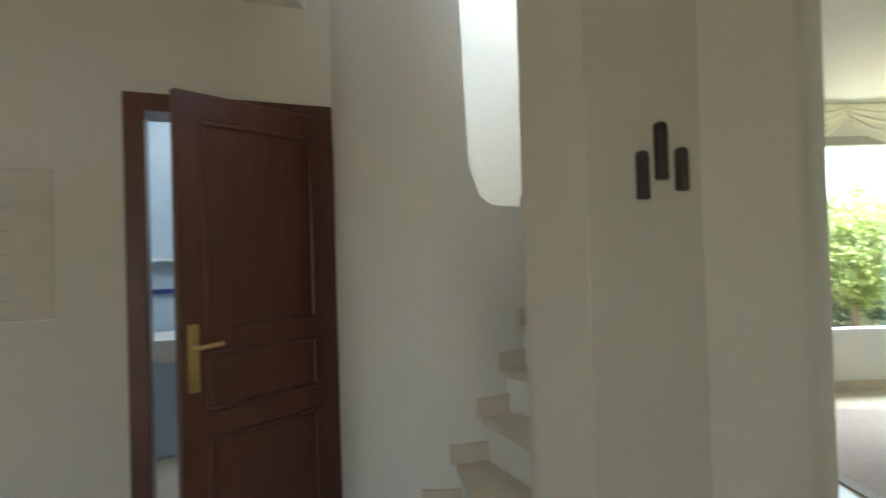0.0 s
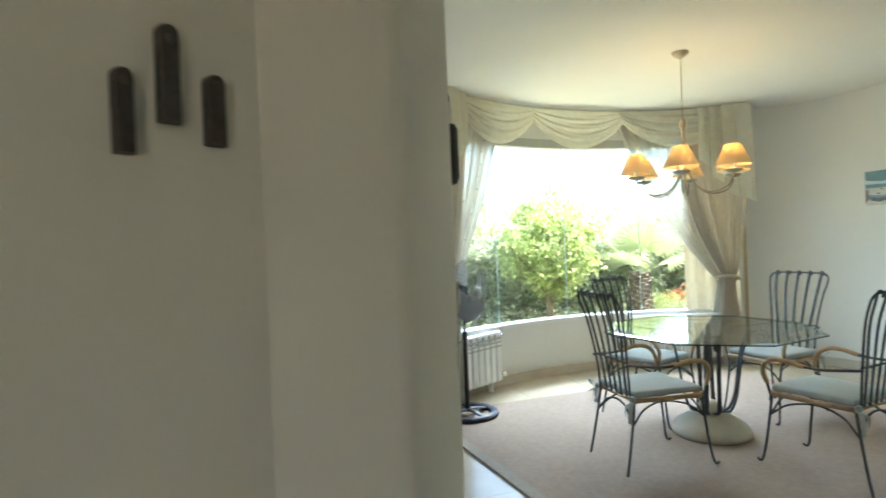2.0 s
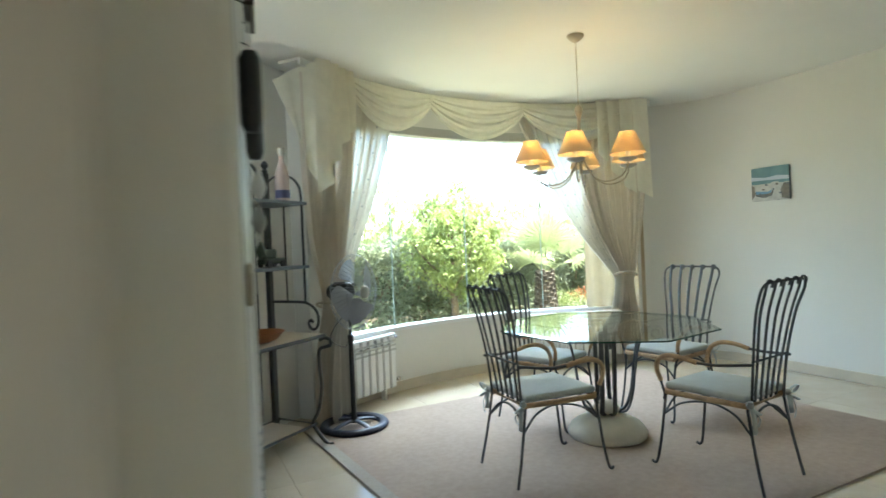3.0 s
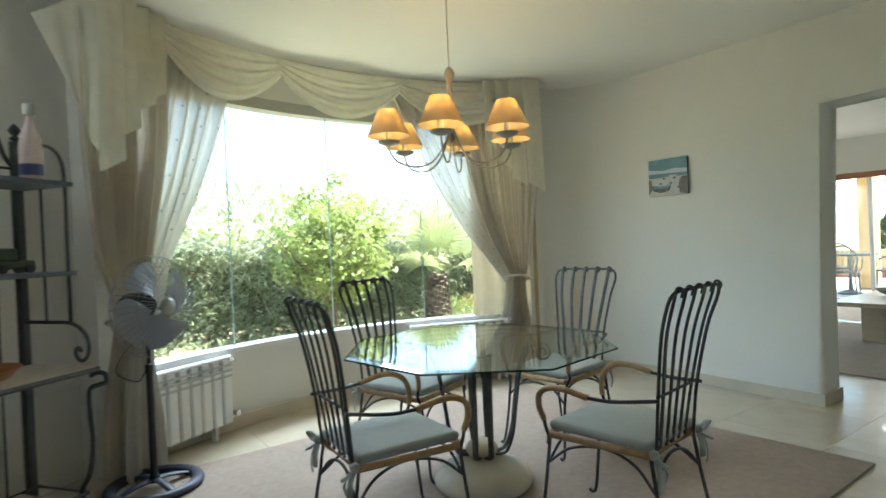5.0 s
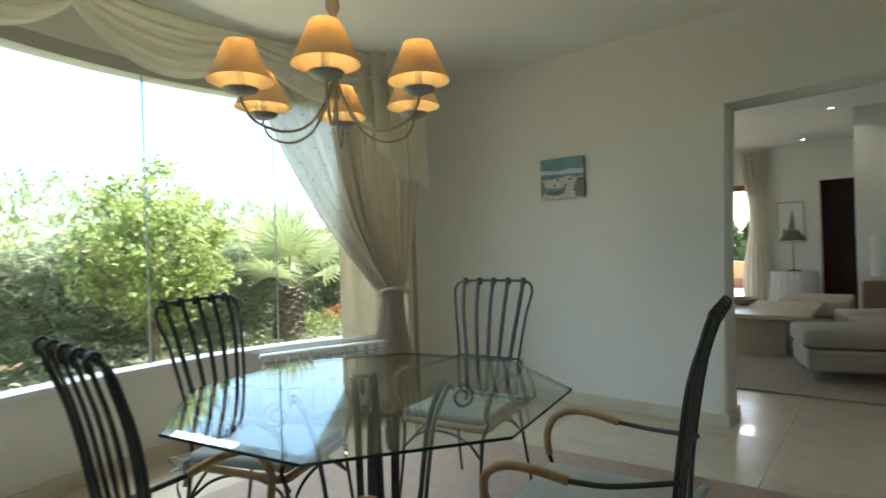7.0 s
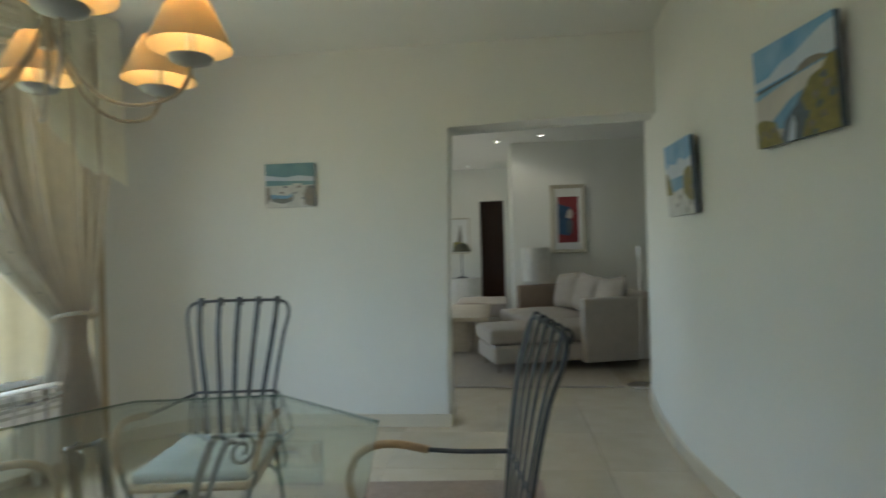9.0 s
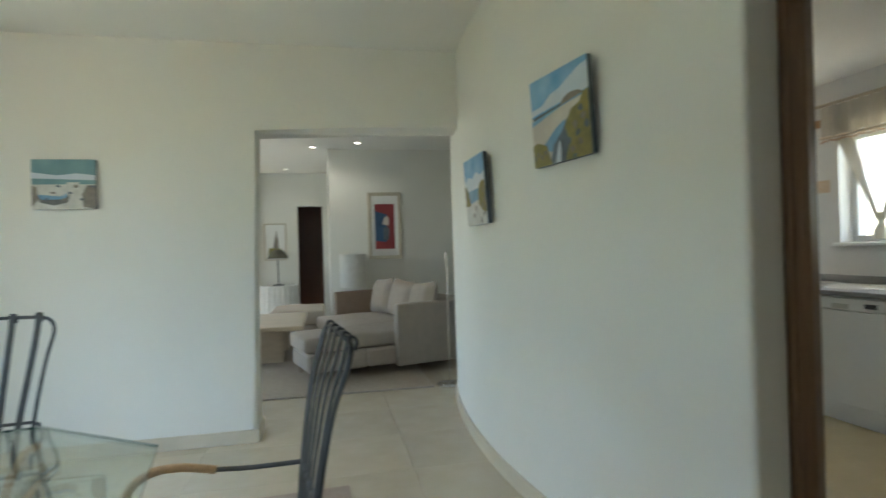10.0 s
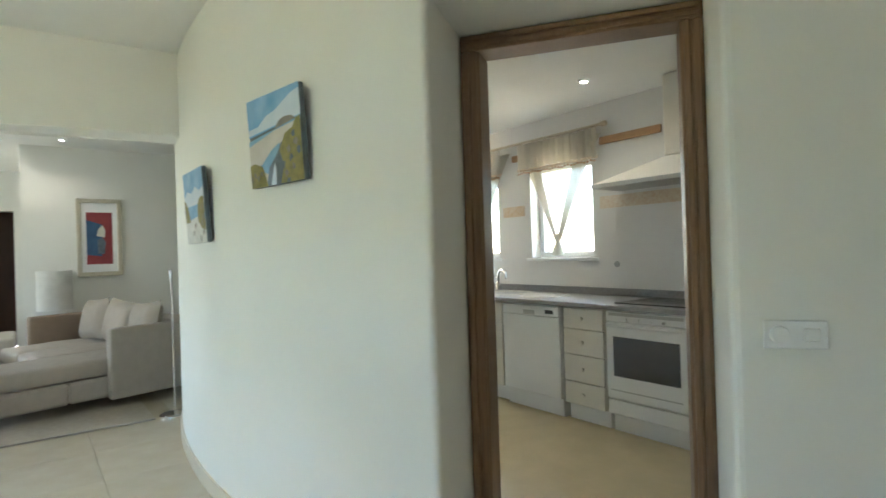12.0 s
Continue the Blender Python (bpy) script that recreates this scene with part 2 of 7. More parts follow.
M_PALMBARK = mat("palm_fibre", (0.19, 0.145, 0.105), rough=0.95, scale=20, vary=0.4, bump=0.8, bump_scale=50, island=0.3)
M_OLEANDER = leafy("oleander_leaf", (0.37, 0.40, 0.26), (0.19, 0.23, 0.13))
M_TREELEAF = leafy("tree_leaf", (0.42, 0.47, 0.16), (0.24, 0.31, 0.09))
M_PALMLEAF = leafy("palm_leaf", (0.44, 0.47, 0.25), (0.30, 0.35, 0.16), 0.2)
M_REED = leafy("reed_leaf", (0.36, 0.41, 0.17), (0.26, 0.32, 0.11))
M_CYPRESS = leafy("cypress_leaf", (0.13, 0.20, 0.09), (0.08, 0.13, 0.055))
M_HEDGEDARK = leafy("hedge_inner_shade", (0.07, 0.09, 0.045), (0.04, 0.055, 0.025))
M_BLUEWALL = mat("blue_tile", (0.50, 0.60, 0.68), rough=0.3, scale=5, vary=0.04)
M_NAVY = mat("navy_band", (0.03, 0.05, 0.20), rough=0.5)
M_PINK = mat("pink_glaze", (0.60, 0.48, 0.44), rough=0.25, scale=10, vary=0.05)
M_ORANGE = mat("terracotta_bowl", (0.50, 0.19, 0.06), rough=0.4, scale=10, vary=0.15)
M_LABEL = mat("blue_label", (0.08, 0.09, 0.20), rough=0.5)
M_GREENTOY = mat("green_enamel", (0.06, 0.09, 0.06), rough=0.35, scale=12, vary=0.2)
M_SLATE = mat("slate_shelf", (0.16, 0.19, 0.22), rough=0.4, scale=12, vary=0.15)


# ---- mesh helpers ----
def box(bm, x0, y0, z0, x1, y1, z1, bevel=0.0, m=None, seg=1):
    """An upright block; m places it."""
    r = bmesh.ops.create_cube(bm, size=1.0, matrix=(m or Matrix()) @ Matrix.Translation(((x0 + x1) / 2, (y0 + y1) / 2, (z0 + z1) / 2)) @ Matrix.Diagonal((x1 - x0, y1 - y0, z1 - z0, 1)))
    if bevel:
        edges = list({e for v in r["verts"] for e in v.link_edges})
        bmesh.ops.bevel(bm, geom=edges, offset=bevel, segments=seg, affect="EDGES", profile=0.5)
    return bm


def prism(bm, pts, z0, z1):
    """An upright solid over a plan outline (anticlockwise)."""
    lo = [bm.verts.new((x, y, z0)) for x, y in pts]
    hi = [bm.verts.new((x, y, z1)) for x, y in pts]
    n = len(pts)
    bm.faces.new(lo[::-1])
    bm.faces.new(hi)
    for i in range(n):
        bm.faces.new((lo[i], lo[(i + 1) % n], hi[(i + 1) % n], hi[i]))
    return bm


def strip(bm, line, thick, z0, z1):
    """A wall of that thickness along a plan line; the thickness lies to the left of the way along it."""
    n = len(line)
    p = [Vector(q) for q in line]
    out = []
    for i in range(n):
        d = Vector((0.0, 0.0))
        if i:
            d += (p[i] - p[i - 1]).normalized()
        if i < n - 1:
            d += (p[i + 1] - p[i]).normalized()
        d.normalize()
        ref = (p[i] - p[i - 1]).normalized() if i else (p[1] - p[0]).normalized()
        k = 1 / max(0.4, abs(d.dot(ref)))
        out.append(p[i] + Vector((-d.y, d.x)) * thick * k)
    rows = [[bm.verts.new((q.x, q.y, z)) for q in ln] for ln, z in ((p, z0), (p, z1), (out, z1), (out, z0))]
    for i in range(n - 1):
        for a in range(4):
            bm.faces.new((rows[a][i], rows[a][i + 1], rows[(a + 1) % 4][i + 1], rows[(a + 1) % 4][i]))
    bm.faces.new([r[0] for r in rows])
    bm.faces.new([r[-1] for r in rows][::-1])
    bmesh.ops.recalc_face_normals(bm, faces=bm.faces)
    return bm


def lathe(bm, profile, centre=(0, 0, 0), seg=24, m=None):
    """A turned shape from (radius, height) pairs."""
    base = (m or Matrix()) @ Matrix.Translation(centre)
    rings = []
    for r, z in profile:
        if r < 1e-5:
            rings.append([bm.verts.new(base @ Vector((0, 0, z)))])
        else:
            rings.append([bm.verts.new(base @ Vector((r * math.cos(2 * math.pi * k / seg), r * math.sin(2 * math.pi * k / seg), z))) for k in range(seg)])
    for a, b in zip(rings, rings[1:]):
        for k in range(seg):
            q = [a[k % len(a)], a[(k + 1) % len(a)], b[(k + 1) % len(b)], b[k % len(b)]]
            q = list(dict.fromkeys(q))
            if len(q) > 2:
                bm.faces.new(q)
    return bm


def smooth_line(pts, per=6):
    """A Catmull-Rom line through the points."""
    p = [Vector(q) for q in pts]
    p = [2 * p[0] - p[1]] + p + [2 * p[-1] - p[-2]]
    out = []
    for i in range(1, len(p) - 2):
        a, b, c, d = p[i - 1 : i + 3]
        for k in range(per):
            t = k / per
            out.append(0.5 * ((2 * b) + (c - a) * t + (2 * a - 5 * b + 4 * c - d) * t * t + (3 * b - a - 3 * c + d) * t**3))
    out.append(p[-2])
    return out


def tube(bm, pts, r, seg=8, flat=1.0, per=6, taper=None, m=None):
    """A round bar swept along a smooth line; flat squeezes it; taper: the radius at the end."""
    line = smooth_line(pts, per) if per else [Vector(q) for q in pts]
    n = len(line)
    rings = []
    side = None
    for i, q in enumerate(line):
        d = (line[min(i + 1, n - 1)] - line[max(i - 1, 0)]).normalized()
        if side is None:
            side = d.orthogonal().normalized()
            if abs(d.z) < 0.9:
                side = Vector((0, 0, 1)).cross(d).normalized()
        side = (side - d * side.dot(d)).normalized()
        up = d.cross(side)
        rr = r if taper is None else r + (taper - r) * i / (n - 1)
        ring = []
        for k in range(seg):
            a = 2 * math.pi * k / seg
            v = q + side * (rr * math.cos(a)) + up * (rr * flat * math.sin(a))
            ring.append(bm.verts.new(m @ v if m else v))
        rings.append(ring)
    for a, b in zip(rings, rings[1:]):
        for k in range(seg):
            bm.faces.new((a[k], a[(k + 1) % seg], b[(k + 1) % seg], b[k]))
    bm.faces.new(rings[0][::-1])
    bm.faces.new(rings[-1])
    return bm


def grid(bm, fn, nu, nv, thick=0.0):
    """A sheet fn(u, v) over the unit square."""
    vs = [[bm.verts.new(fn(i / nu, j / nv)) for j in range(nv + 1)] for i in range(nu + 1)]
    for i in range(nu):
        for j in range(nv):
            bm.faces.new((vs[i][j], vs[i + 1][j], vs[i + 1][j + 1], vs[i][j + 1]))
    if thick:
        bmesh.ops.recalc_face_normals(bm, faces=bm.faces)
        bmesh.ops.solidify(bm, geom=list(bm.faces), thickness=thick)
    return bm


def mesh_of(name, bm, material, smooth=False):
    bmesh.ops.recalc_face_normals(bm, faces=bm.faces)
    me = bpy.data.meshes.new(name)
    bm.to_mesh(me)
    bm.free()
    for m in material if isinstance(material, (list, tuple)) else [material]:
        me.materials.append(m)
    if smooth:
        for p in me.polygons:
            p.use_smooth = True
    return me


def part(name, bm, material, parent=None, label="", smooth=False):
    """Links a bmesh as one mesh object under a thing or a part."""
    ob = new(name, mesh_of(name, bm, material, smooth))
    if smooth:
        ob.data.set_sharp_from_angle(angle=radians(50))
    if parent:
        ob.parent = parent
    if label:
        tagged(ob, label)
    return ob


def thing(name, m, label, category, group=""):
    """An empty at a thing's base that carries its parts."""
    ob = new(name)
    ob.empty_display_size = 0.1
    ob.matrix_world = m
    return tagged(ob, label, category, group)


def B():
    return bmesh.new()


# ---- structure ----
CEIL = 2.56
BX, BY, BR = 3.628, 1.785, 2.93


def arc(deg, r=BR):
    return (BX + r * math.cos(radians(deg)), BY + r * math.sin(radians(deg)))


def arc_line(a0, a1, r=BR, n=24):
    return [arc(a0 + (a1 - a0) * k / n, r) for k in range(n + 1)]


def bow(x):
    """The bowed wall's face."""
    return 0.86 - (x - 5.2) ** 2 / (12 if x < 5.2 else 13)


def structure(name, bm, material, label, category, smooth=False):
    ob = part(name, bm, material, None, "", smooth)
    return tagged(ob, label, category, kind="structure")


# ground: one sheet, banked up under the garden beds, to the horizon
gx = [-2000, -400, -100, -40, -20] + [x * 0.7 for x in range(-20, 36)] + [30, 45, 80, 300, 2000]
gy = [-2000, -400, -100, -40, -20] + [y * 0.7 for y in range(-15, 30)] + [25, 40, 80, 300, 2000]


def ground_z(x, y):
    t = min(1.0, max(0.0, (y - 5.3) / 1.6))
    bank = -0.22 + 0.34 * t * t * (3 - 2 * t)
    if x > 11:
        bank = -0.22
    near = max(abs(x - 4), abs(y)) < 40
    return bank + (0.05 * noise.noise((x * 0.9, y * 0.9, 0)) if near and y > 5.6 else 0)


b = B()
gv = [[b.verts.new((x, y, ground_z(x, y))) for y in gy] for x in gx]
for i in range(len(gx) - 1):
    for j in range(len(gy) - 1):
        b.faces.new((gv[i][j], gv[i + 1][j], gv[i + 1][j + 1], gv[i][j + 1]))
structure("ground", b, M_EARTH, "dry sandy earth of the garden beds", "ground", True)

# floor slab and the tiles on it
FLOOR_TOP = -0.012
b = B()
prism(b, [(-3.3, -3.4), (12.7, -3.4), (12.7, 5.6), (6.3, 5.6), (6.3, 3.9)] + arc_line(45, 127, BR + 0.2) + [(-3.3, 4.4)], -0.25, FLOOR_TOP)
floor = structure("floor", b, M_GROUT, "cream marble tile floor with fine joints", "floor")

# ceiling, open over the stairwell
b = B()
roof_a = [(1.2, -3.4), (12.7, -3.4), (12.7, 5.6), (6.3, 5.6), (6.3, 3.9)] + arc_line(45, 127, BR + 0.45) + [(1.2, 4.6)]
prism(b, roof_a, CEIL, CEIL + 0.3)
prism(b, [(-3.3, -3.4), (1.2, -3.4), (1.2, 1.05), (-3.3, 1.05)], CEIL, CEIL + 0.3)
prism(b, [(-3.3, 1.05), (-0.85, 1.05), (-0.85, 4.6), (-3.3, 4.6)], CEIL, CEIL + 0.3)
structure("ceiling", b, M_CEIL, "smooth off-white plaster ceiling", "ceiling")

# bay: low wall, band above the window
b = B()
strip(b, arc_line(55, 126.0), -0.26, 0, 0.52)
structure("wall_bay", b, M_WALL, "low curved white wall under the bay window", "wall", True)
b = B()
strip(b, arc_line(55, 126.0), -0.26, 2.30, CEIL)
structure("wall_bay_lintel", b, M_WALL, "plaster band above the curved bay window", "wall", True)
for nm, a0, a1 in (("wall_bay_pier_right", 55, 57.6), ("wall_bay_pier_left", 122.4, 126.0)):
    b = B()
    strip(b, arc_line(a0, a1, n=6), -0.26, 0.52, 2.30)
    structure(nm, b, M_WALL, "white plaster pier at the side of the bay window", "wall", True)
b = B()
strip(b, arc_line(55, 125.8, BR - 0.012), 0.0115, 0, 0.085)
structure("baseboard_bay", b, M_SKIRT, "cream marble skirting along the curved bay wall", "baseboard", True)

# the wall with the wide opening to the living room
WA, OPEN_L, OPEN_TOP = 5.86, 2.2, 2.035
b = B()
rim = [(3.45, 0), (3.45, CEIL), (0.5, CEIL), (0.5, OPEN_TOP)] + [(OPEN_L, OPEN_TOP)] + [(OPEN_L, 0)]
fr = [b.verts.new((WA, y, z)) for y, z in rim]
bk = [b.verts.new((WA + 0.28, y, z)) for y, z in rim]
b.faces.new(fr)
b.faces.new(bk[::-1])
for k in range(len(rim)):
    b.faces.new((fr[k], bk[k], bk[(k + 1) % len(rim)], fr[(k + 1) % len(rim)]))
edges = []
for ring in (fr, bk):
    for k in range(3, len(rim) - 1):
        edges += [e for e in ring[k].link_edges if e.other_vert(ring[k]) is ring[k + 1]]
bmesh.ops.bevel(b, geom=edges, offset=0.035, segments=4, affect="EDGES", profile=0.5)
structure("wall_east", b, M_WALL, "smooth off-white plaster wall with a wide opening", "wall")
COVE = []
for k in range(13):
    t = k / 12
    COVE.append(((1 - t) ** 2 * 5.40 + 2 * t * (1 - t) * 5.86 + t * t * 5.86, (1 - t) ** 2 * 4.316 + 2 * t * (1 - t) * 3.994 + t * t * 3.45))
b = B()
prism(b, COVE[::-1] + [(5.40, 4.316), (5.42, 4.60), (6.14, 4.20), (6.14, 3.45)][1:], 0, CEIL)
structure("wall_bay_cove", b, M_WALL, "softly rounded plaster corner beside the bay", "wall", True)
b = B()
strip(b, COVE, -0.011, 0, 0.085)
structure("baseboard_cove", b, M_SKIRT, "cream marble skirting in the rounded corner", "baseboard", True)
b = B()
box(b, WA - 0.012, OPEN_L - 0.008, 0, WA - 0.0005, 3.45, 0.085, 0.003)
box(b, WA - 0.012, OPEN_L - 0.012, 0, WA + 0.29, OPEN_L - 0.0005, 0.085, 0.003)
structure("baseboard_east", b, M_SKIRT, "cream marble skirting", "baseboard")

# bowed wall between living room opening and kitchen door
bow_pts = [(3.43 + 3.24 * k / 24, bow(3.43 + 3.24 * k / 24)) for k in range(25)]
b = B()
prism(b, bow_pts[::-1] + [(3.69, 0.25), (3.76, 0.15), (6.5, 0.15), (6.72, 0.45)], 0, CEIL)
edges = [e for e in b.edges if abs(e.verts[0].co.x - 3.43) < 1e-3 and abs(e.verts[1].co.x - 3.43) < 1e-3 and abs(e.verts[0].co.z - e.verts[1].co.z) > 1]
edges += [e for e in b.edges if abs(e.verts[0].co.x - 6.67) < 1e-3 and abs(e.verts[1].co.x - 6.67) < 1e-3 and abs(e.verts[0].co.z - e.verts[1].co.z) > 1]
bmesh.ops.bevel(b, geom=edges, offset=0.03, segments=4, affect="EDGES", profile=0.5)
structure("wall_bowed", b, M_WALL, "gently bowed off-white plaster wall", "wall", True)
b = B()
strip(b, [(x, y + 0.0005) for x, y in bow_pts], 0.012, 0, 0.085)
structure("baseboard_bowed", b, M_SKIRT, "cream marble skirting along the bowed wall", "baseboard", True)

# kitchen doorway: plan axes along the door (u) and into the room (w)
KL, KR = Vector((3.682, 0.256)), Vector((2.98, -0.228))
KTOP = 2.07
KO = Matrix.Translation((0.10, 0.10, 0)) @ Matrix.Diagonal((1, 1, 0.97, 1))
ku = (KR - KL).normalized()
kw = Vector((ku.y, -ku.x))
KM = Matrix(((ku.x, kw.x, 0, KL.x), (ku.y, kw.y, 0, KL.y), (0, 0, 1, 0), (0, 0, 0, 1)))
KWID = (KR - KL).length
# axes: x along the opening, y towards the dining room
b = B()
box(b, -0.01, -0.12, KTOP, KWID + 0.01, 0.37, CEIL, 0, KM)
structure("wall_kitchen_lintel", b, M_WALL, "plaster over the kitchen doorway", "wall")
b = B()
prism(b, [tuple((KM @ Vector(q))[:2]) for q in ((KWID, 0.37, 0), (KWID, -0.12, 0), (KWID + 0.25, -0.12, 0), (KWID + 1.25, -0.12, 0), (KWID + 1.25, 0.18, 0), (KWID + 0.42, 0.35, 0))][::-1], 0, CEIL)
edges = [e for e in b.edges if (e.verts[0].co.xy - (KM @ Vector((KWID, 0.37, 0))).xy).length < 1e-3 and (e.verts[1].co.xy - (KM @ Vector((KWID, 0.37, 0))).xy).length < 1e-3]
bmesh.ops.bevel(b, geom=edges, offset=0.025, segments=3, affect="EDGES", profile=0.5)
structure("wall_south", b, M_WALL, "off-white plaster wall beside the kitchen doorway", "wall")

# wall behind the rack, and the walls that close the room behind the pillar
b = B()
strip(b, [(1.99, 4.403), (0.77, 3.49), (0.77, 1.78)], -0.2, 0, CEIL)
structure("wall_west", b, M_WALL, "off-white plaster wall behind the iron rack", "wall")

# zigzag pier with plaques
b = B()
PIER = [(0.15, 0.885), (0.315, 0.693), (0.677, 0.915), (0.928, 0.838), (1.112, 1.085), (1.25, 2.0), (0.72, 2.04), (0.5, 1.47), (0.2, 1.15)]
prism(b, PIER, 0, CEIL)
edges = [e for e in b.edges if abs(e.verts[0].co.z - e.verts[1].co.z) > 1 and (e.verts[0].co.x > 0.8 or e.verts[0].co.x < 0.18)]
bmesh.ops.bevel(b, geom=edges, offset=0.035, segments=4, affect="EDGES", profile=0.5)
structure("wall_pier", b, M_HALL, "folded cream plaster pier between hall and dining room", "wall")

# hall walls, with the doorway of the small room
DL, DR = Vector((-1.544, 1.474)), Vector((-0.722, 1.947))
du = (DR - DL).normalized()
DM = Matrix(((du.x, -du.y, 0, DL.x), (du.y, du.x, 0, DL.y), (0, 0, 1, 0), (0, 0, 0, 1)))
DWID = (DR - DL).length
b = B()
box(b, -2.2, 0.0, 0, 0.0, 0.2, CEIL + 1.6, 0, DM)
box(b, 0.0, 0.0, 2.08, DWID, 0.2, CEIL + 1.6, 0, DM)
structure("wall_hall_north", b, M_HALL, "cream plaster wall around the dark door", "wall")
b = B()
strip(b, [(-3.05, -2.8), (-3.05, 1.2)], 0.2, 0, CEIL)
structure("wall_hall_west", b, M_HALL, "cream plaster hall wall", "wall")
b = B()
strip(b, [(1.7, -3.2), (1.7, -0.95)], -0.2, 0, CEIL)
structure("wall_hall_east", b, M_HALL, "cream plaster hall wall", "wall")
# unseen wall; its gap is added only to let light into the hall
b = B()
box(b, -0.45, -3.0, 0, 1.9, -2.8, CEIL)
box(b, -3.2, -3.0, 0, -0.95, -2.8, CEIL)
box(b, -0.95, -3.0, 2.0, -0.45, -2.8, CEIL)
structure("wall_hall_south", b, M_HALL, "cream plaster hall wall", "wall")

# round stair wall: full height at its west side, a low parapet at its east
SX, SY, SR = -0.235, 1.835, 0.46
b = B()
ang = [160 + (372 - 160) * k / 36 for k in range(37)]
rows = []
for a in ang:
    c, s = math.cos(radians(a)), math.sin(radians(a))
    k = min(1.0, max(0.0, (a - 295.5) / 16))
    top = 3.6 if a < 294.8 else 1.68 - 0.16 * math.sqrt(1 - (1 - k) ** 2)
    rows.append([b.verts.new((SX + r * c, SY + r * s, z)) for r, z in ((SR, 0), (SR, top), (SR - 0.1, top), (SR - 0.1, 0))])
for p, q in zip(rows, rows[1:]):
    for k in range(4):
        b.faces.new((p[k], p[(k + 1) % 4], q[(k + 1) % 4], q[k]))
b.faces.new(rows[0])
b.faces.new(rows[-1][::-1])
structure("wall_stair_round", b, M_WALL, "rounded white plaster wall of the winding stair", "wall", True)
b = B()
strip(b, [(1.2, 2.9), (-0.7, 2.9), (-0.7, 2.2)], 0.2, 0, 4.2)
strip(b, [(1.2, 1.9), (1.2, 2.9)], -0.2, CEIL, 4.2)
structure("wall_stairwell", b, M_WALL, "tall white plaster wall of the stairwell", "wall")
# unseen cover, sized to leave only a slit of sky over the stairs
b = B()
prism(b, [(-0.9, 1.05), (1.2, 1.05), (1.2, 2.67), (-0.9, 2.67)], 4.1, 4.2)
structure("ceiling_stairwell_blocker", b, M_CEIL, "unseen white cover added to cut the stairwell's skylight", "ceiling")
# unseen upper walls, added to hold back sky light from the stairwell
b = B()
box(b, -0.85, 1.0, CEIL + 0.3, 1.2, 1.1, 4.2)
box(b, -0.95, 1.1, CEIL + 0.3, -0.85, 2.2, 3.9)
structure("wall_stairwell_blocker", b, M_WALL, "unseen upper wall added to cut the stairwell's side light", "wall")

# small room behind the dark door
b = B()
strip(b, [tuple((DM @ Vector(q))[:2]) for q in ((-0.9, 0.2, 0), (-0.9, 1.5, 0), (0.88, 1.5, 0), (0.88, 0.55, 0))], 0.1, 0, CEIL)
structure("wall_small_room", b, M_BLUEWALL, "pale blue tiled wall of the small room", "wall")

# living room
b = B()
box(b, 9.6, -1.6, 0, 9.8, 1.68, CEIL)
structure("wall_living_south_east", b, M_WALL, "off-white wall behind the sofa picture", "wall")
b = B()
box(b, 9.8, 1.48, 0, 11.9, 1.68, CEIL)
structure("wall_living_return", b, M_WALL, "off-white return wall in the living room", "wall")
b = B()
box(b, 11.9, 1.48, 0, 12.1, 1.78, CEIL)
box(b, 11.9, 1.78, 2.0, 12.1, 2.19, CEIL)
box(b, 11.9, 2.19, 0, 12.1, 3.12, CEIL)
box(b, 11.9, 3.12, 2.02, 12.1, 5.45, CEIL)
structure("wall_living_east", b, M_WALL, "off-white wall with terrace doors and a doorway", "wall")
b = B()
box(b, 6.14, 5.25, 0, 7.2, 5.45, CEIL)
box(b, 7.2, 5.25, 2.1, 9.0, 5.45, CEIL)
box(b, 9.0, 5.25, 0, 12.1, 5.45, CEIL)
structure("wall_living_north", b, M_WALL, "off-white living room wall with an opening to the garden", "wall")
b = B()
box(b, 6.14, 3.93, 0, 6.34, 5.25, CEIL)
structure("wall_living_west", b, M_WALL, "off-white living room wall", "wall")
b = B()
box(b, 6.7, -1.6, 0, 9.6, -1.4, CEIL)
box(b, 6.62, -1.5, 0, 6.72, 0.455, CEIL)
structure("wall_living_south", b, M_WALL, "off-white living room wall", "wall")
# closed dark box added behind the doorway, standing in for the dark door
b = B()
box(b, 12.1, 1.4, 0, 13.0, 1.5, 2.2)
box(b, 12.1, 2.5, 0, 13.0, 2.6, 2.2)
box(b, 12.9, 1.5, 0, 13.0, 2.5, 2.2)
box(b, 12.1, 1.4, 2.2, 13.0, 2.6, 2.3)
structure("wall_far_room", b, M_MAHOG, "dark red-brown box in place of the far door", "wall")

# kitchen
KY = -2.2
b = B()
W1, W2, WZ0, WZ1 = (4.84, 5.54), (5.98, 6.5), 1.20, 2.05
box(b, 2.0, KY - 0.25, 0, 6.62, KY, WZ0)
box(b, 2.0, KY - 0.25, WZ1, 6.62, KY, CEIL)
box(b, 2.0, KY - 0.25, WZ0, W1[0], KY, WZ1)
box(b, W1[1], KY - 0.25, WZ0, W2[0], KY, WZ1)
box(b, W2[1], KY - 0.25, WZ0, 6.62, KY, WZ1)
structure("wall_kitchen_south", b, M_KTILE, "pale tiled kitchen wall with two windows", "wall").matrix_world = KO
b = B()
box(b, 1.9, KY - 0.25, 0, 2.0, -0.85, CEIL)
structure("wall_kitchen_west", b, M_KTILE, "pale kitchen wall", "wall")
b = B()
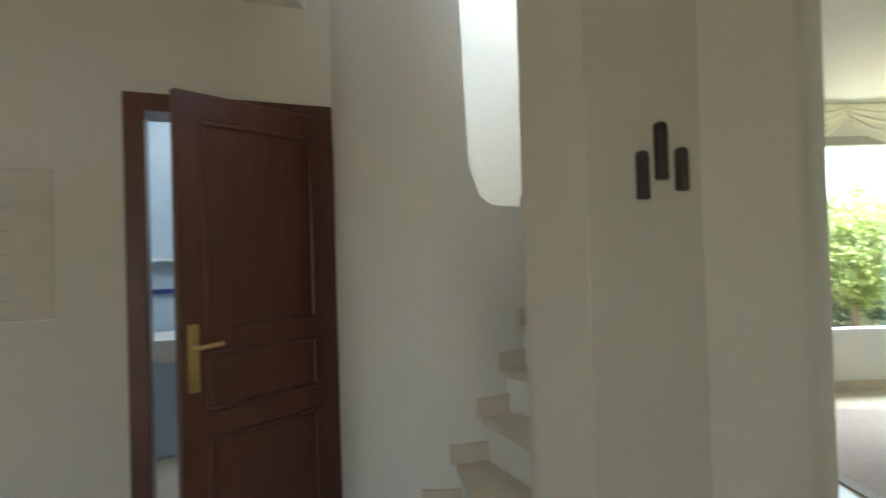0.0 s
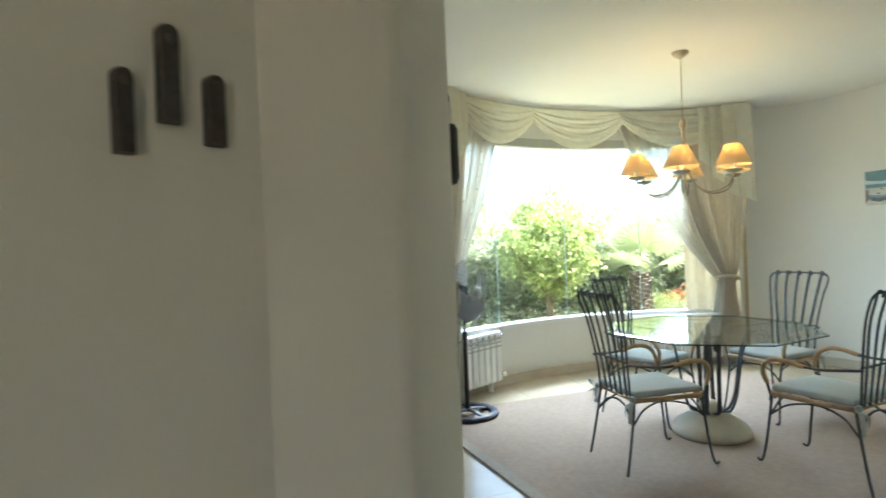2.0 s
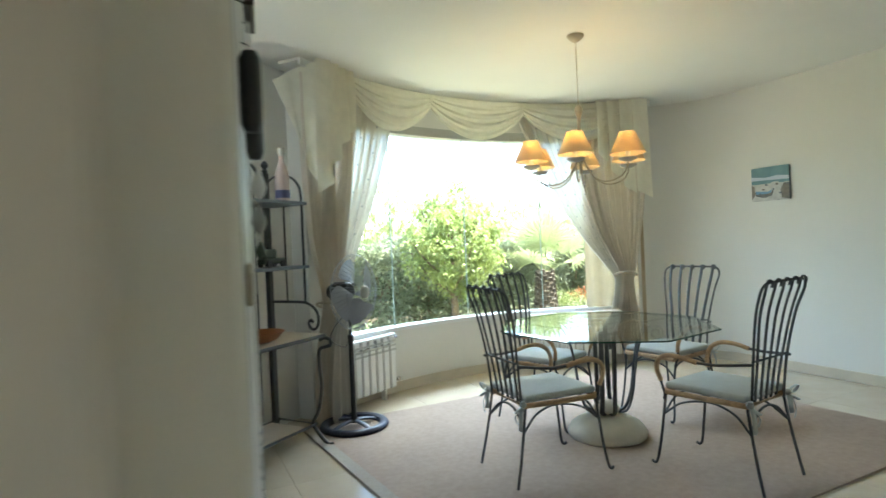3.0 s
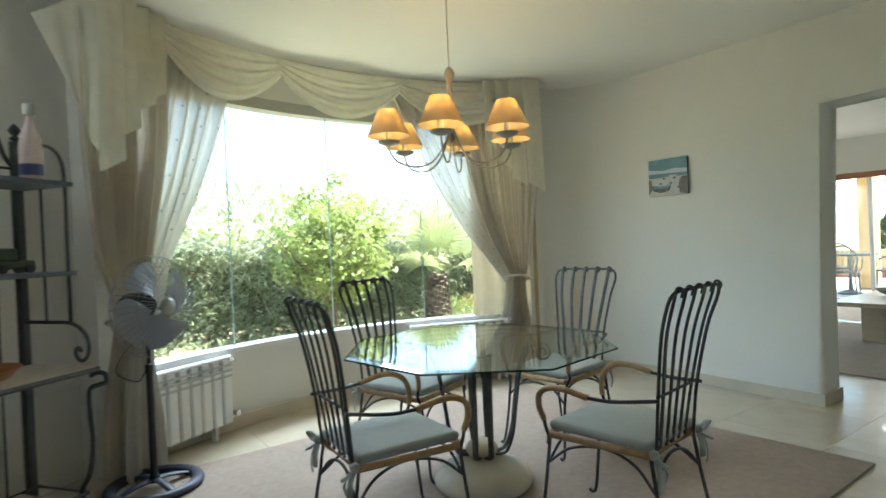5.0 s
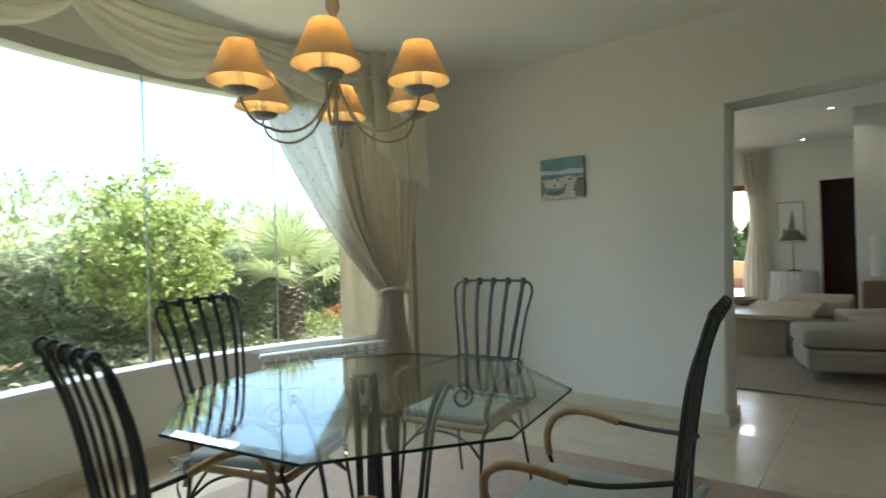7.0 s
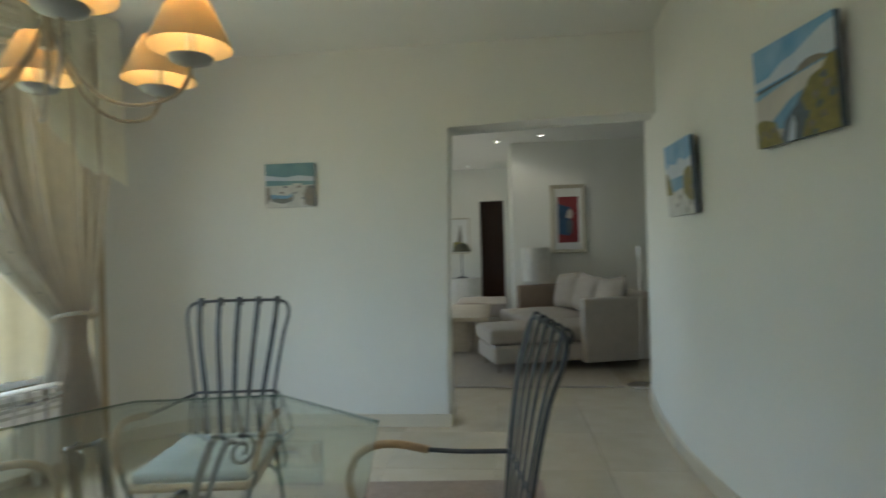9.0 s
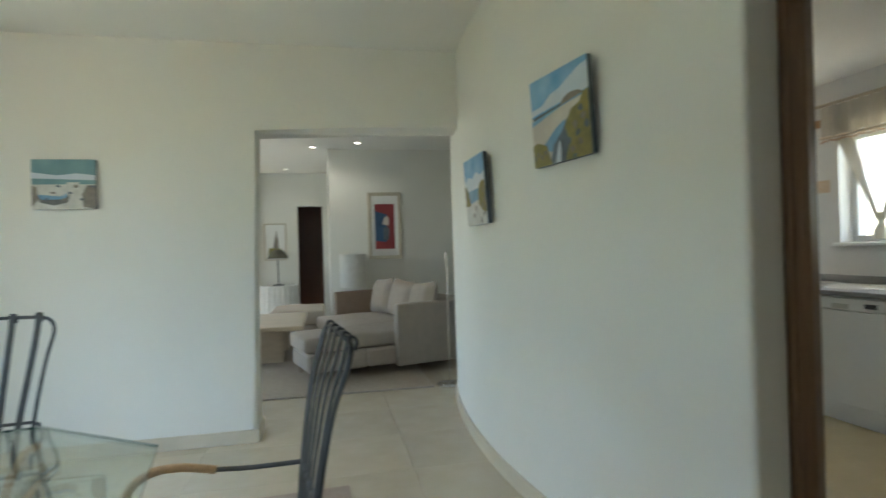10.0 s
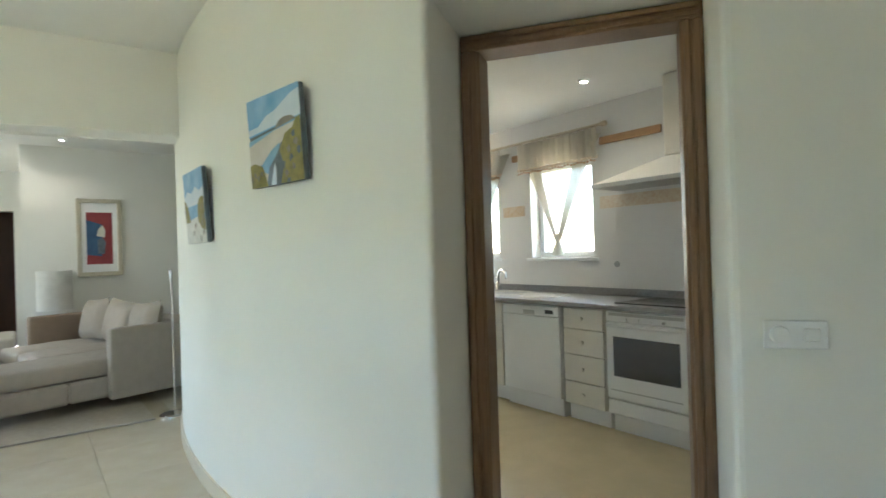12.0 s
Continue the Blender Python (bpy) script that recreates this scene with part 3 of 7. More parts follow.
prism(b, [(2.02, KY - 0.1), (6.6, KY - 0.1), (6.6, 0.14), (3.76, 0.14), (2.98, -0.33), (2.0, -0.95)], FLOOR_TOP + 0.001, 0.002)
structure("floor_kitchen", b, M_KFLOOR, "yellow ochre kitchen floor", "floor")

b = B()
prism(b, [(2.02, KY - 0.1), (6.6, KY - 0.1), (6.6, 0.14), (3.76, 0.14), (2.98, -0.33), (2.0, -0.95)], 2.40, CEIL - 0.002)
structure("ceiling_kitchen", b, M_CEIL, "white kitchen ceiling", "ceiling")

# terrace outside the living room
b = B()
box(b, 12.1, -1.0, -0.24, 18.0, 9.0, -0.03)
structure("pavement_terrace", b, M_TERRACE, "pale tiled terrace paving", "pavement")
b = B()
box(b, 12.2, 2.3, 2.75, 15.0, 8.5, 2.95)
structure("ceiling_terrace", b, M_TERRACOTTA, "terracotta edged roof over the terrace", "ceiling")


# ---- dining room ----
def window_bay():
    w = thing("window_1", pose(BX, BY, 0), "curved frameless bay window of tall glass panes", "window")
    w["kind"] = "structure"
    edges_deg = [122.5, 107.8, 92.0, 76.2, 57.7]
    b = B()
    strip(b, [(x - BX, y - BY) for x, y in arc_line(57.5, 122.5, BR + 0.10)], 0.14, 0.52, 0.55)
    part("window_sill", b, M_PVC, w, "white sill", True)
    b = B()
    strip(b, [(x - BX, y - BY) for x, y in arc_line(57.5, 122.5, BR + 0.12)], 0.12, 2.22, 2.30)
    part("window_frame", b, M_GREYPAINT, w, "grey shutter box above the panes", True)
    for a, c in zip(edges_deg, edges_deg[1:]):
        b = B()
        strip(b, [(x - BX, y - BY) for x, y in arc_line(c + 0.08, a - 0.08, BR + 0.03, 8)], 0.010, 0.55, 2.22)
        p = part("pane", b, M_PANE, w, smooth=True)
        p.visible_shadow = False
    for a in edges_deg[1:-1]:
        b = B()
        box(b, -0.004, -0.004, 0.55, 0.004, 0.004, 2.22, 0, pose(*[v - o for v, o in zip(arc(a, BR + 0.025), (BX, BY))], 0, 0, 0, a))
        part("glass_joint", b, M_JOINT, w, "clear sealed joint between panes")


window_bay()


def hang_curtain(name, label, deg_a, deg_b, tie_deg, tie_z, r, material, folds, amp=0.035, fall=0.0, late=1.0, foot=2.2, dots=False):
    """A drape from the pelmet, gathered at a tie-back and falling free below it."""
    top_z, floor_z = 2.46, 0.015
    vt = (top_z - tie_z) / (top_z - floor_z)
    way = 1 if deg_b > deg_a else -1

    def fn(u, v):
        z = top_z + (floor_z - top_z) * v
        half = u - 0.5
        deg_top = deg_a + (deg_b - deg_a) * u
        deg_tie = tie_deg + way * half * 2.6
        deg_foot = tie_deg + way * half * 2.6 * foot
        if v < vt:
            k = v / vt
            g = (1 - late) * k + late * k ** 2.6
            deg = deg_top + (deg_tie - deg_top) * g
            squeeze = 1 - 0.4 * g
            lay = fall * max(0.0, (k - 0.8) / 0.2)
        else:
            h = min(1.0, (v - vt) / (1 - vt) * 1.3)
            h = h * h * (3 - 2 * h)
            deg = deg_tie + (deg_foot - deg_tie) * h
            squeeze = 0.6 + 0.5 * h
            lay = fall
        ph = 2 * math.pi * folds * u
        wob = 0.6 * math.sin(ph * 0.37 + 1.3 + v * 1.5) + 0.35 * math.sin(v * 4 + u * 9)
        rad = r - lay - amp * squeeze * (math.sin(ph + wob) + 0.4 * math.sin(2.1 * ph + 0.7 + v))
        bulge = 0.05 * math.exp(-((v - vt + 0.05) / 0.09) ** 2)
        x, y = arc(deg, rad - bulge)
        return (x, y, z)
    ob = part(name, grid(B(), fn, folds * 12, 52), material, None, "", True)
    tagged(ob, label, "curtain")
    if dots:
        for j in range(13):
            for i in range(5):
                u = (i + 0.5 + 0.5 * (j % 2)) / 5.6
                v = 0.05 + 0.045 * j
                c, du, dv = Vector(fn(u, v)), Vector(fn(u + 0.004, v)), Vector(fn(u, v + 0.004))
                ax, az = (du - c).normalized(), (dv - c).normalized()
                nn = ax.cross(az)
                b = B()
                ring = [c + ax * 0.011 * math.cos(a) * q + az * 0.011 * math.sin(a) * q for a, q in ((radians(60 * w), 1.0 if w % 2 else 0.55) for w in range(6))]
                hi = [b.verts.new(q + nn * 0.003) for q in ring]
                lo = [b.verts.new(q - nn * 0.003) for q in ring]
                b.faces.new(hi)
                b.faces.new(lo[::-1])
                for w in range(6):
                    b.faces.new((lo[w], lo[(w + 1) % 6], hi[(w + 1) % 6], hi[w]))
                part("embroidered_dot", b, M_DOT, ob)
    return ob


RP = BR - 0.125
hang_curtain("curtain", "beige drape tied back beside the bay window", 129.5, 117.0, 125.1, 0.82, RP + 0.01, M_DRAPE, 9, late=0.85)
hang_curtain("sheer_curtain", "white striped sheer with small dots, tied back", 119.5, 106.6, 124.2, 0.80, RP + 0.06, M_SHEER, 7, amp=0.034, fall=0.13, late=0.45, dots=True)
hang_curtain("curtain", "beige drape gathered in a tie-back beside the wall", 69.8, 54.8, 60.0, 0.86, RP + 0.01, M_DRAPE, 9, late=0.8)
hang_curtain("sheer_curtain", "white striped sheer swept aside by a tie-back", 81.5, 66.5, 61.2, 0.84, RP + 0.06, M_SHEER, 7, amp=0.034, fall=0.02, late=0.25, dots=True)


def straight_drape(label, a0, a1, r, z0):
    def fn(u, v):
        x, y = arc(a0 + (a1 - a0) * u, r - 0.02 * math.sin(u * 2 * math.pi * 4 + 0.4 * v))
        return (x, y, 2.4 + (z0 - 2.4) * v)
    ob = part("blackout_curtain", grid(B(), fn, 30, 10), M_DRAPE2, None, "", True)
    tagged(ob, label, "curtain")


straight_drape("ochre lining drape hanging straight to the sill", 67.6, 56.0, RP + 0.11, 0.02)
straight_drape("ochre lining drape hanging straight behind the radiator", 123.5, 120.6, RP + 0.11, 0.52)

for tie_a, tz, lab in ((124.4, 0.83, "twisted beige cord holding back the drape"), (60.2, 0.87, "twisted beige cord tie-back")):
    b = B()
    c = Vector((*arc(tie_a, RP - 0.03), tz))
    for ph in (0, math.pi):
        pts = []
        for k in range(41):
            a = 2 * math.pi * k / 40
            tw = 2 * math.pi * 9 * k / 40 + ph
            rr = 0.118 + 0.006 * math.cos(tw)
            pts.append(c + Vector((rr * math.cos(a), rr * 0.75 * math.sin(a), 0.03 * math.cos(a + 2.2) + 0.006 * math.sin(tw))))
        tube(b, pts, 0.007, 6, per=0)
    tagged(part("tie_back", b, M_CORD, None, "", True), lab, "curtain tie")


def pelmet():
    b = B()
    strip(b, arc_line(54.4, 130.0, RP - 0.045, 30), -0.02, 2.50, 2.552)
    p = tagged(part("pelmet", b, M_WHITE, None, "", True), "white curved pelmet board under the ceiling", "pelmet")
    b = B()
    strip(b, arc_line(54.4, 130.0, RP - 0.03, 30), -0.17, 2.535, 2.553)
    part("top_board", b, M_WHITE, p)


pelmet()


def swag(a0, a1, label, seed):
    """A draped swag: folds run from one gathered end to the other."""
    def fn(u, v):
        sag = math.sin(math.pi * u) ** 0.75
        deg = a0 + (a1 - a0) * u
        drop = v * (0.07 + 0.30 * sag)
        rip = (math.sin(v * 2 * math.pi * 4.5 + seed + 2.6 * u) + 0.5 * math.sin(v * 2 * math.pi * 8.3 - seed - 4 * u)) * 0.010 * (0.5 + 0.5 * sag) * min(1, v * 3)
        out = 0.022 + 0.05 * math.sin(math.pi * min(1, v * 0.9)) * (0.3 + 0.7 * sag) + rip
        x, y = arc(deg, RP - 0.05 - out)
        return (x, y, 2.545 - drop - 0.3 * rip)
    ob = part("swag", grid(B(), fn, 56, 64), M_SWAG, None, "", True)
    return tagged(ob, label, "curtain valance", "swags of the bay valance")


swag(120.6, 100.6, "cream swag draped in soft folds below the ceiling", 0.3)
swag(102.2, 80.0, "cream swag draped in soft folds below the ceiling", 1.9)
swag(81.6, 57.0, "cream swag draped in soft folds below the ceiling", 3.7)


def jabot(edges, hems, label):
    """A pleated tail: each pleat overlaps the next, the hem steps up towards the window."""
    j = thing("jabot", pose(0, 0, 0), label, "curtain valance", "tails of the bay valance")
    way = 1 if edges[-1] > edges[0] else -1
    for k in range(len(hems)):
        a0, a1, hem = edges[k], edges[k + 1], hems[k]
        def fn(u, v, a0=a0, a1=a1, hem=hem, k=k):
            uu = u / 0.8
            if u <= 0.8:
                deg, dep = a0 + (a1 + way * 0.35 - a0) * uu, 0.012 + 0.050 * uu
            else:
                deg, dep = a1 + way * 0.35 - way * 1.1 * (u - 0.8) / 0.2, 0.062 - 0.055 * (u - 0.8) / 0.2
            flare = 1 + 0.35 * v
            z1 = hem + 0.07 * min(1.0, uu) + (0.10 * (u - 0.8) / 0.2 if u > 0.8 else 0)
            sway = 0.008 * math.sin(v * 5 + k * 2) + 0.006 * math.sin(uu * 6 + k)
            x, y = arc(deg + way * -0.5 * v * (1 - k / 4), RP - 0.075 - 0.012 * (len(hems) - k) - dep * flare - sway)
            return (x, y, 2.545 - v * (2.545 - z1))
        part("pleat", grid(B(), fn, 16, 16), M_SWAG, j, smooth=True)
    return j


left_tail = jabot((129.0, 127.0, 124.9, 122.7, 120.6), (1.62, 1.80, 1.95, 2.04), "cream pleated tail at the end of the valance")
def end_fold(jab, a0, a1, z_out, z_tip):
    """The outermost fold of a tail, flaring round the pelmet's end."""
    def fn(u, v):
        top = 2.545 - (2.545 - z_out) * (1 - u) ** 1.3
        z = top + (z_tip + 0.30 * (1 - u) - top) * v
        deg = a0 + (a1 - a0) * (u + (1 - u) * 0.75 * v)
        r = RP + 0.13 - 0.24 * u - 0.13 * (1 - u) * v - 0.016 * math.sin(u * 9 + v * 2)
        x, y = arc(deg, r)
        return (x, y, z)
    part("pleat", grid(B(), fn, 18, 18), M_SWAG, jab, smooth=True)


end_fold(left_tail, 131.6, 127.6, 2.40, 1.59)
jabot((55.4, 58.4, 61.0, 63.4, 65.6), (1.60, 1.65, 1.80, 1.97), "cream pleated tail at the end of the valance")


def radiator(m, n, label):
    r = thing("radiator", m, label, "radiator")
    w = 0.08
    for k in range(n):
        b = B()
        box(b, k * w + 0.003, -0.045, 0.0, (k + 1) * w - 0.003, 0.045, 0.36, 0.012)
        box(b, k * w + 0.012, -0.035, 0.36, (k + 1) * w - 0.012, 0.035, 0.42, 0.006)
        p = part("section", b, M_WHITE, r)
        b = B()
        for j in range(3):
            box(b, k * w + 0.006, -0.046, 0.305 + j * 0.035, (k + 1) * w - 0.006, -0.044, 0.322 + j * 0.035)
        part("slot", b, M_GREYPAINT, p, "dark convector slot")
    b = B()
    tube(b, [(-0.01, 0, 0.425), (n * w * 0.5, 0, 0.425), (n * w + 0.015, 0, 0.425)], 0.03, 12, flat=0.55, per=2)
    part("top_pipe", b, M_WHITE, r, smooth=True)
    b = B()
    tube(b, [(n * w, 0, 0.40), (n * w + 0.05, 0, 0.40)], 0.012, 8, per=0)
    tube(b, [(n * w + 0.04, -0.02, 0.40), (n * w + 0.04, 0.03, 0.40)], 0.009, 8, per=0)
    part("air_valve", b, M_CHROME, r, "chrome bleed valve", True)
    b = B()
    tube(b, [(n * w, 0, 0.05), (n * w + 0.05, 0, 0.05), (n * w + 0.05, 0.06, 0.05)], 0.012, 8, per=2)
    tube(b, [(n * w + 0.05, -0.03, 0.05), (n * w + 0.05, 0.0, 0.05)], 0.018, 10, per=0)
    part("valve", b, M_CHROME, r, "chrome pipe valve", True)
    for x in (0.12, n * w - 0.12):
        b = B()
        box(b, x - 0.012, -0.02, -0.085, x + 0.012, 0.02, 0.01)
        part("foot", b, M_WHITE, r)
    return r


def on_arc(deg, r, z, turn=0):
    x, y = arc(deg, r)
    return pose(x, y, z, 0, 0, deg - 90 + turn)


# the sections run along local x, the back towards the window
_p0, _p1 = Vector(arc(125.2, BR - 0.10)), Vector(arc(110.9, BR - 0.10))
radiator(pose(_p0.x, _p0.y, 0.085, 0, 0, math.degrees(math.atan2(_p1.y - _p0.y, _p1.x - _p0.x))), 9, "white sectional radiator under the bay window")
_p0, _p1 = Vector(arc(79.6, BR - 0.10)), Vector(arc(61.5, BR - 0.10))
radiator(pose(_p0.x, _p0.y, 0.085, 0, 0, math.degrees(math.atan2(_p1.y - _p0.y, _p1.x - _p0.x))), 11, "white sectional radiator behind the drape")

# rug
b = B()
RUG = [(2.04, 1.62), (5.0, 1.66), (4.84, 4.02), (1.84, 3.98)]
prism(b, RUG, 0.001, 0.012)
rug = tagged(part("rug", b, M_RUG), "pinkish beige wool rug under the dining table", "rug")
b = B()
strip(b, [(2.04, 1.62), (1.84, 3.98)], 0.07, 0.001, 0.014)
part("binding", b, M_RUGEDGE, rug, "grey woven border")


def strap(b, pts, half, thick):
    """A flat iron strap, broad along x."""
    line = smooth_line(pts, 5)
    n = len(line)
    rings = []
    for i, q in enumerate(line):
        d = (line[min(i + 1, n - 1)] - line[max(i - 1, 0)]).normalized()
        nn = Vector((1, 0, 0)).cross(d).normalized()
        sx = d.cross(nn).normalized()
        rings.append([b.verts.new(q + sx * half * a + nn * thick * c) for a, c in ((-1, -0.6), (-0.7, -1), (0.7, -1), (1, -0.6), (1, 0.6), (0.7, 1), (-0.7, 1), (-1, 0.6))])
    for a, c in zip(rings, rings[1:]):
        for k in range(8):
            b.faces.new((a[k], a[(k + 1) % 8], c[(k + 1) % 8], c[k]))
    b.faces.new(rings[0][::-1])
    b.faces.new(rings[-1])


def dining_chair(m, label):
    c = thing("dining_chair", m @ Matrix.Scale(0.97, 4), label, "chair", "chairs round the table")
    hw = 0.20
    # rear uprights sweep from the seat to the wide top
    def rear(s):
        pts = [(s * 0.157, -0.215, 0.40), (s * 0.168, -0.235, 0.62), (s * 0.20, -0.27, 0.84), (s * 0.222, -0.305, 0.955), (s * 0.205, -0.318, 1.0), (s * 0.165, -0.322, 1.012)]
        return pts
    b = B()
    left = smooth_line(rear(-1), 6)
    right = smooth_line(rear(1), 6)[::-1]
    tube(b, left + [Vector((-0.08, -0.324, 1.014)), Vector((0, -0.325, 1.014)), Vector((0.08, -0.324, 1.014))] + right, 0.0068, 8, per=0)
    part("back_frame", b, M_IRON, c, smooth=True)
    for k in range(5):
        x = (k - 2) * 0.066
        xt = (k - 2) * 0.084
        b = B()
        pts = [(x * 0.80, -0.205, 0.42), (x * 0.92, -0.232, 0.62), (xt * 0.92, -0.268, 0.84), (xt, -0.305, 0.97), (xt, -0.322, 1.024), (xt, -0.340, 1.014), (xt, -0.335, 0.992)]
        strap(b, pts, 0.0105, 0.0035)
        part("back_bar", b, M_IRON, c, smooth=True)
    b = B()
    tube(b, [(-0.176, -0.236, 0.63), (0.176, -0.236, 0.63)], 0.006, 8, per=0)
    part("cross_bar", b, M_IRON, c, smooth=True)
    # seat
    b = B()
    tube(b, [(-0.20, 0.225, 0.415), (0.20, 0.225, 0.415), (0.215, 0.20, 0.415), (0.185, -0.21, 0.415), (-0.185, -0.21, 0.415), (-0.215, 0.20, 0.415), (-0.20, 0.225, 0.415)], 0.0145, 8, per=0)
    part("seat_frame", b, M_RATTAN, c, "rattan-wrapped seat rail", True)
    b = B()
    box(b, -0.20, -0.21, 0.428, 0.20, 0.225, 0.466, 0.017, None, 3)
    for v in b.verts:
        v.co.x *= 1.0 + 0.08 * (v.co.y)
        v.co.z += 0.008 * (1 - (v.co.x / 0.2) ** 2) * (1 - (v.co.y / 0.22) ** 2) if v.co.z > 0.45 else 0
    part("cushion", b, M_CUSHION, c, "thin grey-blue tie-on cushion", True)
    # legs
    for s in (-1, 1):
        b = B()
        tube(b, [(s * 0.205, 0.215, 0.41), (s * 0.20, 0.235, 0.30), (s * 0.205, 0.255, 0.15), (s * 0.215, 0.275, 0.035), (s * 0.215, 0.295, 0.010), (s * 0.215, 0.310, 0.018)], 0.0075, 8)
        part("leg", b, M_IRON, c, smooth=True)
        b = B()
        tube(b, [(s * 0.180, -0.205, 0.41), (s * 0.185, -0.225, 0.28), (s * 0.195, -0.255, 0.12), (s * 0.20, -0.28, 0.008)], 0.0075, 8)
        part("leg", b, M_IRON, c, smooth=True)
        b = B()
        tube(b, [(s * 0.20, 0.232, 0.29), (s * 0.16, 0.15, 0.355), (s * 0.15, 0.0, 0.385), (s * 0.16, -0.13, 0.355), (s * 0.186, -0.223, 0.28)], 0.006, 8)
        part("brace", b, M_IRON, c, smooth=True)
        # armrest: iron bow wrapped in rattan on its front half
        b = B()
        arm = [(s * 0.180, -0.245, 0.62), (s * 0.235, -0.10, 0.605), (s * 0.255, 0.0, 0.607)]
        tube(b, arm, 0.0075, 8)
        part("arm_bar", b, M_IRON, c, smooth=True)
        b = B()
        wrap = [(s * 0.255, 0.0, 0.607), (s * 0.263, 0.09, 0.624), (s * 0.264, 0.165, 0.622), (s * 0.256, 0.22, 0.592), (s * 0.242, 0.24, 0.535), (s * 0.226, 0.228, 0.475)]
        tube(b, wrap, 0.0128, 8)
        part("armrest", b, M_RATTAN, c, "armrest wrapped in honey rattan", True)
        b = B()
        tube(b, [(s * 0.226, 0.228, 0.475), (s * 0.228, 0.22, 0.445), (s * 0.212, 0.22, 0.405), (s * 0.202, 0.232, 0.37)], 0.0072, 8)
        part("arm_post", b, M_IRON, c, smooth=True)
        # cushion ties at the back corners
        kx, ky, kz = s * 0.186, -0.222, 0.424
        b = B()
        lathe(b, [(0, -0.02), (0.014, -0.014), (0.019, 0), (0.014, 0.014), (0, 0.02)], centre=(kx, ky, kz), seg=10)
        for dx, dy, dz in ((0.05, -0.03, 0.03), (0.01, -0.055, -0.03)):
            tube(b, [(kx, ky, kz), (kx + s * dx * 0.6, ky + dy * 0.6, kz + dz * 0.9), (kx + s * dx, ky + dy, kz + dz), (kx + s * dx * 0.7, ky + dy * 0.5, kz + dz * 0.3 - 0.01), (kx, ky, kz - 0.006)], 0.011, 6, flat=0.3, per=4)
        for dx, ln in ((0.012, 0.13), (-0.02, 0.10)):
            tube(b, [(kx, ky, kz), (kx + s * dx, ky - 0.022, kz - 0.04), (kx + s * dx * 1.6, ky - 0.03, kz - ln * 0.7), (kx + s * dx * 0.8, ky - 0.026, kz - ln)], 0.012, 6, flat=0.25, per=4)
        part("tie", b, M_CUSHION, c, "knotted cushion ribbon", True)
    b = B()
    tube(b, [(-0.20, 0.232, 0.29), (-0.12, 0.225, 0.36), (0, 0.222, 0.385), (0.12, 0.225, 0.36), (0.20, 0.232, 0.29)], 0.006, 8)
    part("brace", b, M_IRON, c, smooth=True)
    b = B()
    tube(b, [(-0.186, -0.223, 0.28), (-0.10, -0.21, 0.36), (0, -0.205, 0.385), (0.10, -0.21, 0.36), (0.186, -0.223, 0.28)], 0.006, 8)
    part("brace", b, M_IRON, c, smooth=True)
    return c


CHAIR = "wrought iron dining chair with rattan arms and grey-blue cushion"
RT = 0.012
chair = dining_chair(pose(2.765, 2.565, RT, 0, 0, -93), CHAIR)
copy_thing(chair, pose(3.537, 2.03, RT, 0, 0, 8))
copy_thing(chair, pose(4.135, 2.925, RT, 0, 0, 97))
copy_thing(chair, pose(3.30, 3.24, RT, 0, 0, 200))


